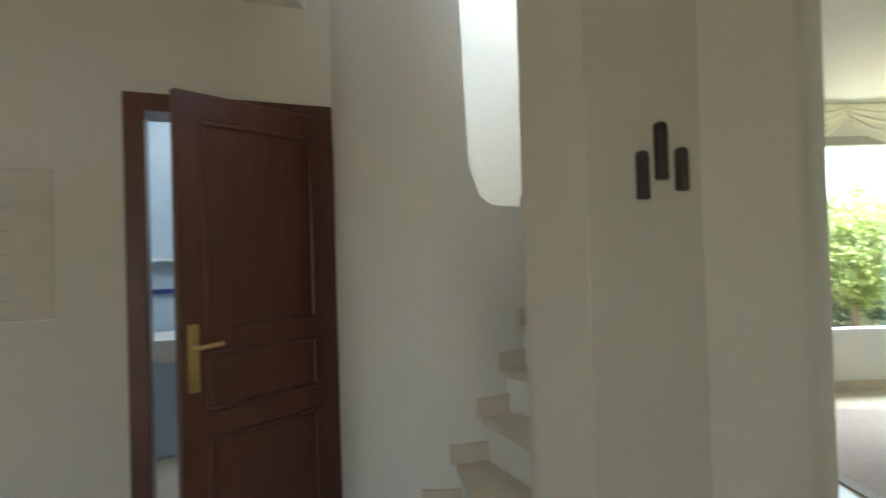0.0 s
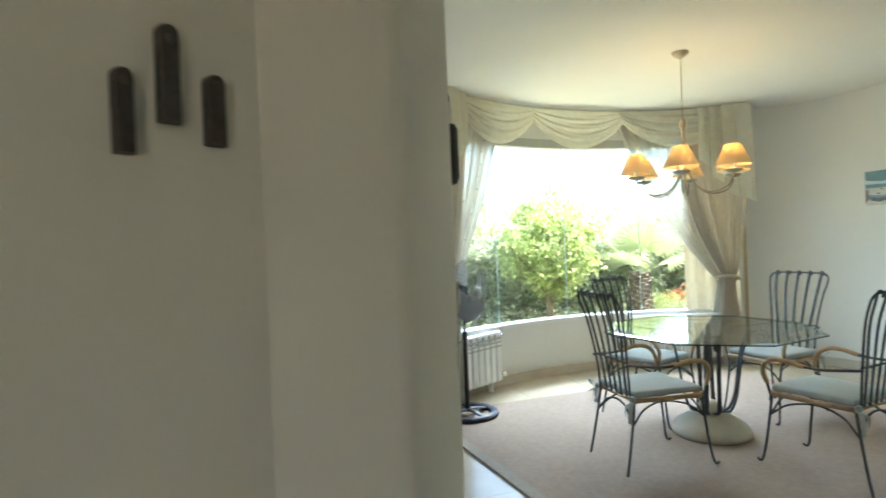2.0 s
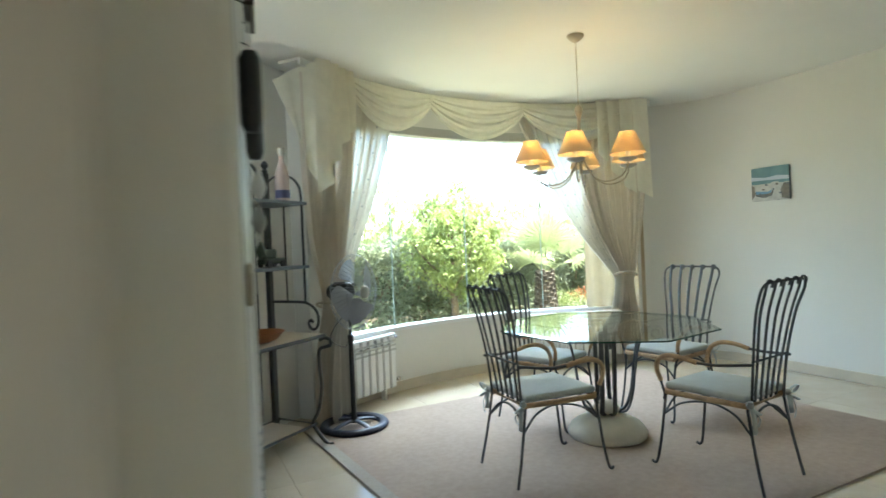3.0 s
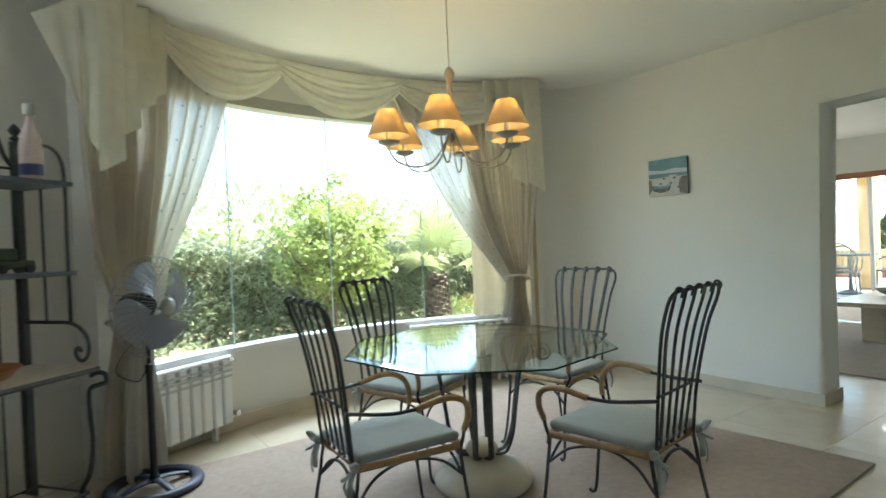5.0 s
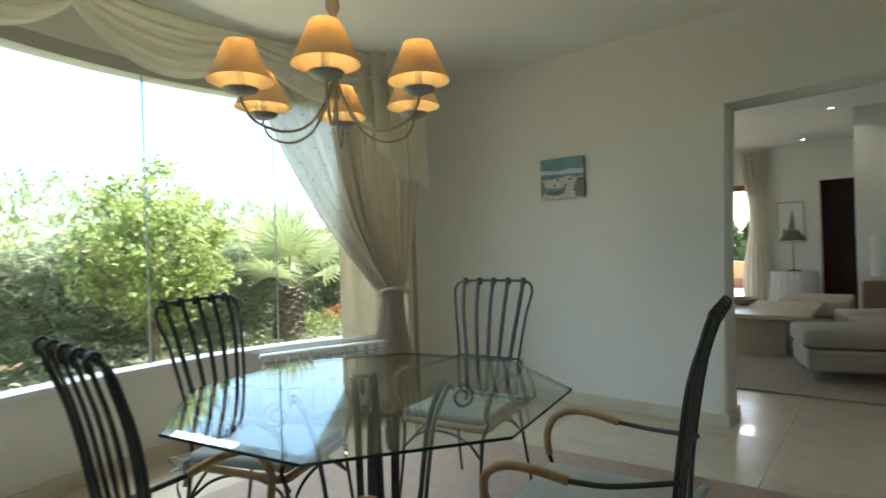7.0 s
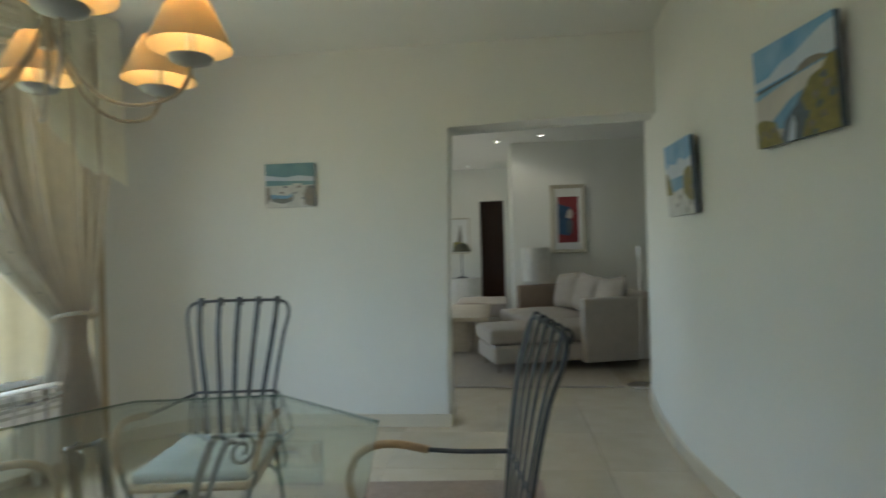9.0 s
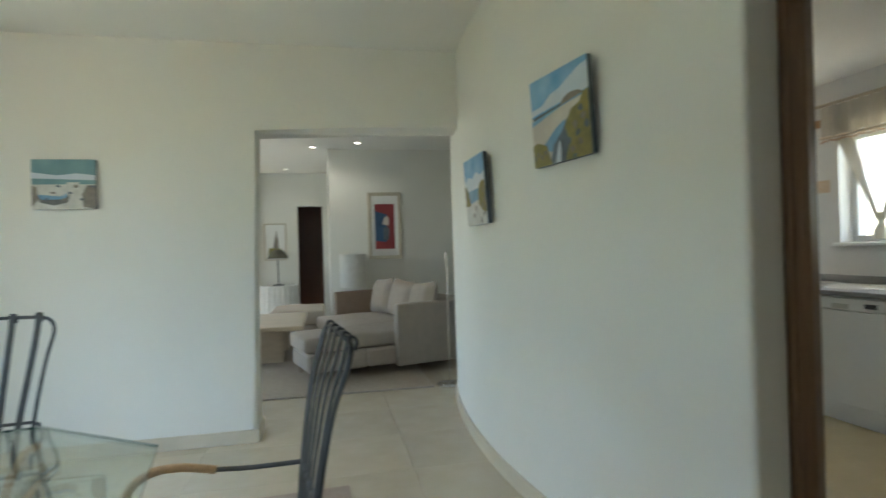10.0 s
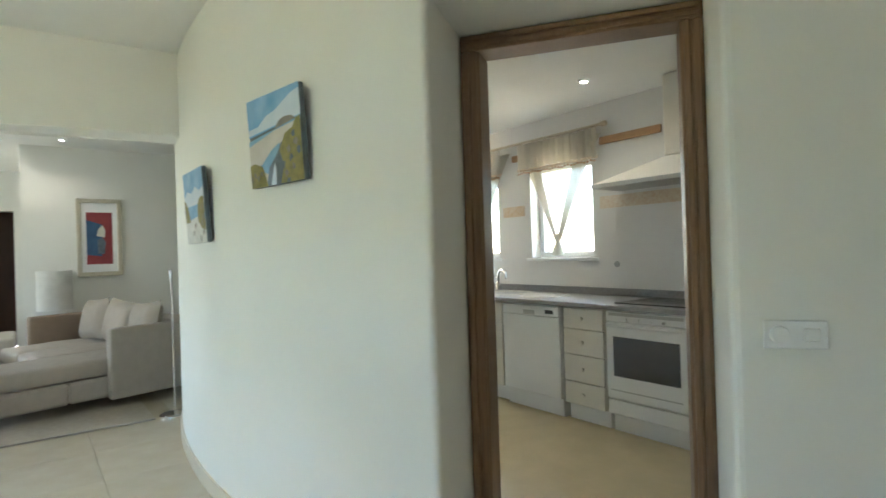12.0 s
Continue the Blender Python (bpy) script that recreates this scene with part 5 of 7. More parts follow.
def harbour(w, h):
    out = [
        ("teal sky", [(-0.5, 0.0), (0.5, 0.0), (0.5, 0.5), (-0.5, 0.5)], P_SKYTEAL),
        ("pale quay", [(-0.5, -0.5), (0.5, -0.5), (0.5, 0.0), (-0.5, 0.0)], P_PALE),
        ("dark rowing boat", [(-0.38, -0.36), (-0.42, -0.22), (0.02, -0.26), (0.10, -0.18), (0.05, -0.36), (-0.15, -0.42)], P_BOAT),
        ("dark boulders", [(0.30, -0.45), (0.28, -0.2), (0.36, -0.02), (0.5, -0.02), (0.5, -0.5)], P_ROCK),
        ("dark rocks", [(-0.5, -0.45), (-0.5, -0.02), (-0.42, -0.05), (-0.40, -0.3)], P_ROCK),
        ("white house", [(0.05, -0.10), (0.05, 0.04), (0.24, 0.04), (0.24, -0.10)], P_PALE),
    ]
    out.append(("pale cloud", [(-0.5, 0.12), (0.5, 0.08), (0.5, 0.18), (0.2, 0.22), (-0.1, 0.18), (-0.5, 0.24)], P_CLOUD))
    out.append(("boat hull", [(-0.36, -0.30), (-0.40, -0.20), (-0.05, -0.24), (0.06, -0.17), (0.02, -0.30)], P_SEA))
    for k in range(9):
        out.append(("dark rock", blob(0.46 - 0.09 * k, -0.04 - 0.13 * (k % 3), 0.05, 0.035, 8, 120 + k, 0.5), P_ROCK if k % 2 else P_STREAM))
    return out


def fix_layers(p):
    """Each painted area lies a hair above the one before it."""
    k = 0
    for ch in p.children:
        if ch.name.startswith("painted_area"):
            for v in ch.data.vertices:
                v.co.y -= 0.0007 * k
            k += 1


def on_bow(x, z):
    slope = -(x - 5.2) / (6 if x < 5.2 else 6.5)
    return pose(x, bow(x) + 0.001, z, 0, 0, 180 + math.degrees(math.atan(slope)))


fix_layers(canvas("painting", on_bow(4.195, 1.722) @ pose(0, -0.018, 0, 3.5), 0.405, 0.365, seascape, "unframed canvas of a beach with dune grass and stream"))
fix_layers(canvas("painting", on_bow(5.17, 1.527) @ pose(0, -0.018, 0, 3.5), 0.41, 0.385, cove, "unframed canvas of a rocky cove under blue sky"))
fix_layers(canvas("painting", pose(WA - 0.001, 3.26, 1.655, 0, 0, -90), 0.345, 0.30, harbour, "small unframed canvas of a boat in a harbour"))


def plaque(x, y, z, h, w, label):
    d = Vector((0.677 - 0.315, 0.915 - 0.693)).normalized()
    p = tagged(part("plaque", B_plaque(w, h), M_PLAQUE, None, "", True), label, "wall ornament", "dark plaques on the pier")
    p.matrix_world = Matrix(((d.x, -d.y, 0, x), (d.y, d.x, 0, y), (0, 0, 1, z), (0, 0, 0, 1)))


def B_plaque(w, h):
    b = B()
    n = 8
    pts = [(-w / 2, -h / 2), (w / 2, -h / 2)] + [(w / 2 * math.cos(math.pi * k / n), h / 2 - w / 2 + w / 2 * math.sin(math.pi * k / n)) for k in range(n + 1)]
    fr = [b.verts.new((x * 0.85, -0.022, z * 0.97)) for x, z in pts]
    mi = [b.verts.new((x, -0.014, z)) for x, z in pts]
    bk = [b.verts.new((x, 0.0, z)) for x, z in pts]
    b.faces.new(fr)
    b.faces.new(bk[::-1])
    for r0, r1 in ((fr, mi), (mi, bk)):
        for k in range(len(pts)):
            b.faces.new((r0[k], r0[(k + 1) % len(pts)], r1[(k + 1) % len(pts)], r1[k]))
    lathe(b, [(0, 0), (w * 0.25, 0.002), (w * 0.2, 0.008), (0, 0.012)], m=pose(0, -0.022, h * 0.33, 90), seg=12)
    return b


def pier_face(x):
    return 0.693 + (x - 0.315) * (0.915 - 0.693) / (0.677 - 0.315)


for x, z, h, w in ((0.473, 1.527, 0.132, 0.030), (0.533, 1.597, 0.160, 0.034), (0.598, 1.549, 0.122, 0.034)):
    plaque(x, pier_face(x) - 0.001, z, h, w, "long dark carved plaque on the cream pier")

# switch plate beside the kitchen doorway
sw = thing("light_switch", KM @ pose(KWID + 0.153, 0.3675, 1.0, 0, 0, 180), "white dimmer and rocker switch on a pale plate", "light switch")
b = B()
box(b, -0.075, -0.006, -0.038, 0.075, 0.0, 0.038, 0.003)
part("plate", b, M_PVC, sw)
b = B()
lathe(b, [(0, 0.02), (0.021, 0.018), (0.024, 0.006), (0.024, 0)], m=pose(0.037, -0.006, 0, 90), seg=24)
part("dimmer_knob", b, M_WHITE, sw, "round dimmer knob", True)
b = B()
box(b, -0.056, -0.012, -0.018, -0.018, -0.006, 0.018, 0.003)
part("rocker", b, M_WHITE, sw)

# small dark hook on the wall beside the drape
hk = tagged(part("curtain_hook", tube(B(), [(WA, 3.80, 1.12), (WA - 0.04, 3.80, 1.12), (WA - 0.05, 3.80, 1.15)], 0.006, 6), M_BLACK, None, "", True), "small dark metal hook on the wall", "hook")


# ---- garden ----
def leaf_cloud(name, centres, length, width, material, parent=None, label="", droop=0.3, seed=1, up=0.4):
    """Many small bent leaves, four triangles each, at the given places."""
    rng = np.random.default_rng(seed)
    n = len(centres)
    c = np.asarray(centres, float)
    d = rng.normal(size=(n, 3))
    d[:, 2] = d[:, 2] * 0.6 + up
    d /= np.linalg.norm(d, axis=1)[:, None]
    s = np.cross(d, rng.normal(size=(n, 3)))
    s /= np.linalg.norm(s, axis=1)[:, None]
    ln = length * rng.uniform(0.6, 1.25, n)[:, None]
    wd = width * rng.uniform(0.7, 1.2, n)[:, None]
    nrm = np.cross(d, s)
    a = c
    m1 = c + d * ln * 0.45 + s * wd * 0.5
    m2 = c + d * ln * 0.45 - s * wd * 0.5
    mid = c + d * ln * 0.5 + nrm * wd * 0.18
    tip = c + d * ln - np.array([0, 0, 1]) * ln * droop
    verts = np.stack([a, m1, mid, m2, tip], 1).reshape(-1, 3)
    k = np.arange(n)[:, None] * 5
    faces = np.concatenate([k + [0, 1, 2], k + [0, 2, 3], k + [1, 4, 2], k + [2, 4, 3]])
    me = bpy.data.meshes.new(name)
    me.from_pydata(verts.tolist(), [], faces.tolist())
    me.materials.append(material)
    ob = new(name, me)
    if parent:
        ob.parent = parent
    if label:
        tagged(ob, label)
    return ob


def hedge_points(n, x0, x1, y0, y1, zt, seed, lump=0.25):
    """Places over the outside of an uneven hedge."""
    rng = np.random.default_rng(seed)
    x = rng.uniform(x0, x1, n)
    out = []
    for xi in x:
        top = zt + lump * noise.noise((xi * 1.1, seed, 0)) + 0.12 * noise.noise((xi * 3.3, seed, 5))
        f = rng.random()
        if f < 0.62:
            z = rng.uniform(0.05, top)
            dep = 0.28 * noise.noise((xi * 1.6, z * 1.6, seed)) + abs(rng.normal()) * 0.16
            out.append((xi, y0 + dep + 0.2, z))
        else:
            out.append((xi, rng.uniform(y0, y1), top - abs(rng.normal()) * 0.10))
    return out


hedge = leaf_cloud("hedge", hedge_points(30000, 0.4, 9.5, 7.3, 8.6, 1.25, 3), 0.135, 0.030, M_OLEANDER, seed=4)
tagged(hedge, "dense oleander hedge with narrow grey-green leaves", "hedge", kind="stuff")
b = B()
for k in range(60):
    x = 0.6 + 8.7 * k / 59
    tube(b, [(x, 8.0, 0.0), (x + random.uniform(-0.2, 0.2), 7.9, 0.5), (x + random.uniform(-0.35, 0.35), 7.7, 1.05)], 0.018, 5, per=2)
tagged(part("hedge_stems", b, M_BARK), "brown stems inside the hedge", "hedge", kind="stuff")
# backing sheet behind the leaves, its dark colour painting the hedge's inner shade
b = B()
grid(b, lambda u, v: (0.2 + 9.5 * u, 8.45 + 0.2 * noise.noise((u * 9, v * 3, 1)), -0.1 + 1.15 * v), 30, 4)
tagged(part("hedge_shade", b, M_HEDGEDARK, None, "", True), "dark sheet coloured as the shade inside the oleander hedge", "hedge", kind="stuff")
low = leaf_cloud("ground_cover", [(random.uniform(1.0, 9), random.uniform(6.2, 7.5), 0.06 + abs(random.gauss(0, 0.10))) for _ in range(6500)], 0.10, 0.028, M_OLEANDER, seed=9)
tagged(low, "low green ground cover in the bed", "ground cover", kind="stuff")


def reeds():
    rng = np.random.default_rng(12)
    pts = []
    for _ in range(11000):
        x = rng.uniform(-1.0, 9.5)
        top = 2.45 + 0.4 * noise.noise((x * 0.9, 3, 0)) - 0.06 * abs(x - 2)
        pts.append((x, rng.uniform(10.2, 11.8), rng.uniform(0.6, top)))
    ob = leaf_cloud("reeds", pts, 0.36, 0.022, M_REED, droop=0.1, seed=5, up=1.6)
    tagged(ob, "pale feathery reeds behind the hedge", "reeds", kind="stuff")


reeds()


def tree(x, y):
    t = thing("tree", pose(x, y, ground_z(x, y) - 0.03) @ Matrix.Scale(0.93, 4), "small leafy tree with bright green crown", "tree")
    rng = random.Random(5)
    b = B()
    tube(b, [(0, 0, 0), (0.02, 0.02, 0.35), (-0.02, 0.03, 0.7), (0.03, 0, 1.0), (0.02, 0, 1.4)], 0.06, 10, taper=0.03)
    part("trunk", b, M_BARK, t, "pale brown trunk", True)
    ends = []
    for k in range(11):
        a = k * 2.4
        z0 = 0.45 + 0.07 * k
        l = rng.uniform(0.55, 0.85) * (1 - 0.03 * k)
        e = Vector((l * math.cos(a), l * math.sin(a) * 0.8, z0 + rng.uniform(0.35, 0.75)))
        b = B()
        tube(b, [(0, 0, z0), (e.x * 0.5, e.y * 0.5, z0 + (e.z - z0) * 0.35), e], 0.025, 6, taper=0.006)
        part("limb", b, M_BARK, t, smooth=True)
        ends.append(e)
    pts = []
    clumps = []
    for k in range(95):
        a, c = rng.uniform(0, 6.283), rng.uniform(-1, 1)
        s = math.sqrt(1 - c * c)
        r = rng.uniform(0.55, 1.0)
        clumps.append((0.72 * r * s * math.cos(a), 0.62 * r * s * math.sin(a), 1.22 + 0.72 * r * c + (0.1 if k % 7 == 0 else 0)))
    clumps += [(0.12, 0, 2.0), (0.16, 0.05, 2.1), (-0.25, 0, 1.95), (0.4, 0, 1.85)]
    for cx, cy, cz in clumps:
        for _ in range(95):
            pts.append((cx + rng.gauss(0, 0.085), cy + rng.gauss(0, 0.085), cz + rng.gauss(0, 0.075)))
    leaf_cloud("crown", pts, 0.075, 0.036, M_TREELEAF, t, droop=0.35, seed=6, up=0.0)


tree(4.46, 6.85)


def palm(x, y):
    z0 = ground_z(x, y) - 0.03
    t = thing("palm", pose(x, y, z0), "young fan palm with shaggy trunk", "palm")
    b = B()
    rng = random.Random(8)
    lathe(b, [(0.15, 0), (0.17, 0.1), (0.15, 0.35), (0.13, 0.50), (0.08, 0.60), (0, 0.62)], seg=14)
    for k in range(90):
        a, z = k * 2.4, 0.04 + 0.6 * k / 90
        r = 0.155 - 0.06 * (z / 0.66)
        m = pose(r * math.cos(a), r * math.sin(a), z, 0, 0, math.degrees(a)) @ pose(0, 0, 0, 0, 28)
        box(b, -0.012, -0.03, -0.01, 0.012, 0.03, 0.075, 0, m)
    part("trunk", b, M_PALMBARK, t, "dark fibrous trunk")
    for k in range(14):
        a = k * 2.399
        el = radians(86 - 66 * (k / 14) ** 1.3)
        ln = rng.uniform(0.46, 0.62)
        d = Vector((math.cos(a) * math.cos(el), math.sin(a) * math.cos(el), math.sin(el)))
        hub = Vector((0, 0, 0.62)) + d * ln - Vector((0, 0, 0.08 * math.cos(el)))
        b = B()
        tube(b, [(0, 0, 0.60), Vector((0, 0, 0.62)) + d * ln * 0.55, hub], 0.008, 5, per=3, taper=0.005)
        fr = part("frond_stalk", b, M_PALMLEAF, t, smooth=True)
        side = d.cross(Vector((0, 0, 1))).normalized()
        up = side.cross(d)
        b = B()
        for j in range(26):
            th = radians(-115 + 230 * j / 25)
            L = 0.58 * (0.75 + 0.25 * math.cos(th)) * rng.uniform(0.88, 1.08)
            dd = d * math.cos(th) + side * math.sin(th)
            w = dd.cross(up).normalized() * 0.016
            p1 = hub + dd * L * 0.5 + up * 0.015
            p2 = hub + dd * L - Vector((0, 0, 0.08 * L)) * (1 + math.cos(el))
            vs = [b.verts.new(q) for q in (hub, p1 + w, p1 - w, p2)]
            b.faces.new((vs[0], vs[1], vs[2]))
            b.faces.new((vs[1], vs[3], vs[2]))
        part("fan_blade", b, M_PALMLEAF, fr)


palm(6.04, 6.92)

gr = leaf_cloud("ornamental_grass", [(random.gauss(6.72, 0.20), random.gauss(7.3, 0.15), 0.05 + abs(random.gauss(0.05, 0.10))) for _ in range(900)], 0.26, 0.012, M_REED, seed=31, up=1.3)
tagged(gr, "tuft of yellow-green grass beside the palm", "grass", kind="stuff")
fl = leaf_cloud("flowers", [(random.gauss(7.1, 0.10), random.gauss(7.4, 0.08), random.gauss(0.30, 0.07)) for _ in range(160)], 0.045, 0.04, M_FLOWER, seed=32, up=0.5)
tagged(fl, "orange-red flowers at the end of the bed", "flowers", kind="stuff")
b = B()
prism(b, [(6.2, 5.5), (10.5, 5.5), (10.5, 7.1), (7.6, 7.35), (6.9, 7.0), (6.4, 6.4)], -0.10, 0.055)
tagged(part("pavement_path", b, M_PATH), "pale sandy garden path", "path", kind="structure")


def stone(x, y, r, seed):
    b = B()
    bmesh.ops.create_icosphere(b, subdivisions=2, radius=r)
    for v in b.verts:
        v.co *= 1 + 0.28 * noise.noise((v.co.x / r + seed, v.co.y / r, v.co.z / r))
        v.co.z *= 0.7
    o = tagged(part("stone", b, M_PATH, None, "", True), "pale rounded stone edging the garden bed", "stone", "stones edging the bed")
    o.location = (x, y, ground_z(x, y) + 0.3 * r)


for k in range(16):
    stone(2.2 + 0.26 * k + random.uniform(-0.08, 0.08), 6.15 + random.uniform(-0.15, 0.15), random.uniform(0.07, 0.14), k * 1.7)

# far green beyond the hedge and the terrace
fg = leaf_cloud("far_trees", [(random.uniform(-14, 26), random.uniform(15, 21), abs(random.gauss(0, 0.5)) + random.random() * 0.8) for _ in range(12000)], 0.5, 0.22, M_REED, seed=15)
tagged(fg, "far pale green shrubs behind the garden", "shrubs", kind="stuff")
sh = leaf_cloud("side_shrub", [(random.gauss(9.2, 0.9), random.gauss(9.6, 0.8), abs(random.gauss(0.5, 0.5))) for _ in range(6000)], 0.13, 0.05, M_TREELEAF, seed=25)
tagged(sh, "sunlit yellow-green shrub at the end of the bed", "shrub", kind="stuff")


# ---- terrace ----
def cypress(x, y, h, r, seed):
    t = thing("cypress", pose(x, y, -0.25), "slender dark green cypress beyond the terrace", "tree", "cypresses beyond the terrace")
    b = B()
    tube(b, [(0, 0, 0), (0, 0, h * 0.5), (0, 0, h * 0.9)], 0.08, 8, taper=0.01, per=2)
    part("trunk", b, M_BARK, t)
    rng = random.Random(seed)
    pts = []
    for _ in range(2600):
        z = rng.uniform(0.1, 1) * h
        rr = r * math.sin(math.pi * min(1, (1 - z / h) * 0.62 + 0.02)) * rng.uniform(0.6, 1.0) + 0.02
        a = rng.uniform(0, 6.283)
        pts.append((rr * math.cos(a), rr * math.sin(a), z))
    leaf_cloud("crown", pts, 0.22, 0.07, M_CYPRESS, t, seed=seed, up=1.2)


cypress(24, 5.93, 2.15, 0.62, 1)
cypress(25, 5.35, 2.0, 0.72, 2)
cypress(27, 7.6, 2.2, 0.8, 3)
b = B()
box(b, 17.6, -1.0, -0.03, 17.85, 9.0, 0.62)
pw = tagged(part("terrace_wall", b, M_STUCCO), "ochre rendered terrace parapet", "wall", kind="structure")
b = B()
box(b, 17.58, -1.0, -0.03, 17.598, 9.0, 0.2)
part("tile_skirting", b, M_TERRACOTTA, pw, "terracotta tile skirting")
b = B()
box(b, 14.5, 4.52, -0.03, 14.8, 4.79, 2.75, 0.02)
tagged(part("column", b, M_STUCCO), "square ochre rendered column on the terrace", "column", kind="structure")
b = B()
box(b, 14.3, 2.3, 2.35, 14.75, 8.5, 2.74)
tagged(part("trim_beam", b, M_TERRACOTTA), "terracotta coloured beam over the terrace", "beam", kind="structure")


def sliding_door():
    w = thing("door_1", pose(12.0, 0, 0), "white sliding terrace doors standing half open", "door")
    w["kind"] = "structure"
    for y0, y1, dx in ((3.55, 4.42, 0.0), (3.78, 5.24, 0.04)):
        fr = B()
        box(fr, dx - 0.018, y0, 0.0, dx + 0.018, y0 + 0.055, 2.0)
        box(fr, dx - 0.018, y1 - 0.055, 0.0, dx + 0.018, y1, 2.0)
        box(fr, dx - 0.018, y0 + 0.055, 0.0, dx + 0.018, y1 - 0.055, 0.06)
        box(fr, dx - 0.018, y0 + 0.055, 1.94, dx + 0.018, y1 - 0.055, 2.0)
        f = part("door_frame", fr, M_PVC, w)
        b = B()
        box(b, dx - 0.004, y0 + 0.055, 0.06, dx + 0.004, y1 - 0.055, 1.94)
        p = part("pane", b, M_PANE, f)
        p.visible_shadow = False
    b = B()
    box(b, -0.08, 3.13, 1.93, -0.03, 5.24, 2.015)
    part("head_rail", b, M_TERRACOTTA, w, "dark red head rail")


sliding_door()


def garden_chair(m):
    c = thing("terrace_chair", m, "black cast iron chair on the terrace", "chair", "chairs on the terrace")
    b = B()
    lathe(b, [(0, 0.43), (0.2, 0.43), (0.21, 0.44), (0.2, 0.455), (0, 0.46)], seg=20)
    part("seat", b, M_IRON, c, smooth=True)
    for sx in (-0.17, 0.17):
        for sy in (-0.16, 0.17):
            b = B()
            tube(b, [(sx, sy, 0.44), (sx * 1.05, sy * 1.05, 0.2), (sx * 1.2, sy * 1.2, 0.0)], 0.013, 6, per=3)
            part("leg", b, M_IRON, c, smooth=True)
    b = B()
    tube(b, [(-0.18, -0.17, 0.44), (-0.2, -0.22, 0.75), (0, -0.25, 0.9), (0.2, -0.22, 0.75), (0.18, -0.17, 0.44)], 0.013, 6)
    for k in range(5):
        x = -0.12 + 0.06 * k
        tube(b, [(x, -0.17, 0.45), (x * 1.3, -0.21, 0.65), (x, -0.235, 0.84)], 0.006, 5, per=3)
    part("backrest", b, M_IRON, c, smooth=True)
    b = B()
    tube(b, [(-0.2, -0.2, 0.65), (-0.24, 0.1, 0.66), (-0.2, 0.16, 0.44)], 0.01, 6)
    tube(b, [(0.2, -0.2, 0.65), (0.24, 0.1, 0.66), (0.2, 0.16, 0.44)], 0.01, 6)
    part("arm", b, M_IRON, c, smooth=True)
    return c


gc = garden_chair(pose(12.95, 4.50, -0.03, 0, 0, -80))
copy_thing(gc, pose(13.45, 4.02, -0.03, 0, 0, 12))
copy_thing(gc, pose(14.1, 4.98, -0.03, 0, 0, 110))
t = thing("terrace_table", pose(13.55, 4.62, -0.03), "round black iron table on the terrace", "table")
part("tabletop", lathe(B(), [(0, 0.70), (0.42, 0.70), (0.43, 0.715), (0.42, 0.73), (0, 0.73)], seg=28), M_IRON, t, smooth=True)
part("pedestal", lathe(B(), [(0.2, 0), (0.2, 0.02), (0.03, 0.08), (0.025, 0.70)], seg=16), M_IRON, t, smooth=True)
rl = thing("terrace_rail", pose(17.2, 3.4, -0.03), "thin metal frame before the terrace parapet", "rail")
for y in (-0.55, 0.55):
    part("post", box(B(), -0.015, y - 0.015, 0, 0.015, y + 0.015, 0.78), M_IRON, rl)
part("top_rail", box(B(), -0.015, -0.55, 0.76, 0.015, 0.55, 0.79), M_IRON, rl)


# ---- living room ----
def living_curtain(y0, y1, label):
    def fn(u, v):
        pull = 0.35 * math.sin(math.pi * min(1, v * 1.25)) ** 2 if v < 0.8 else 0.35 * math.sin(math.pi) ** 2
        y = y0 + (y1 - y0) * u
        mid = y0 + (y1 - y0) * 0.35
        y = y + (mid - y) * pull * 1.2
        return (11.74 + 0.035 * math.sin(u * 2 * math.pi * 6), y, 2.5 - 2.47 * v)
    tagged(part("curtain", grid(B(), fn, 60, 24), M_DRAPE, None, "", True), label, "curtain")


living_curtain(2.80, 3.20, "beige patterned drape beside the terrace doors")

b = B()
prism(b, [(6.90, 0.85), (9.7, 0.85), (9.7, 3.9), (6.88, 3.9)], 0.001, 0.012)
lr = tagged(part("living_rug", b, M_LRUG), "taupe rug with a bound edge", "rug")
part("binding", box(B(), 6.885, 0.85, 0.001, 6.905, 3.9, 0.014), M_RUGEDGE, lr, "woven binding")


def soft(bm, x0, y0, z0, x1, y1, z1, puff=0.02, r=0.035):
    box(bm, x0, y0, z0, x1, y1, z1, r, None, 3)
    cx, cy = (x0 + x1) / 2, (y0 + y1) / 2
    hx, hy = (x1 - x0) / 2, (y1 - y0) / 2
    bmesh.ops.subdivide_edges(bm, edges=[e for e in bm.edges if e.calc_length() > 0.3], cuts=5, use_grid_fill=True)
    for v in bm.verts:
        if v.co.z > (z0 + z1) / 2:
            v.co.z += puff * max(0, 1 - ((v.co.x - cx) / hx) ** 2) * max(0, 1 - ((v.co.y - cy) / hy) ** 2) + 0.006 * noise.noise((v.co.x * 4, v.co.y * 4, 2))
    return bm


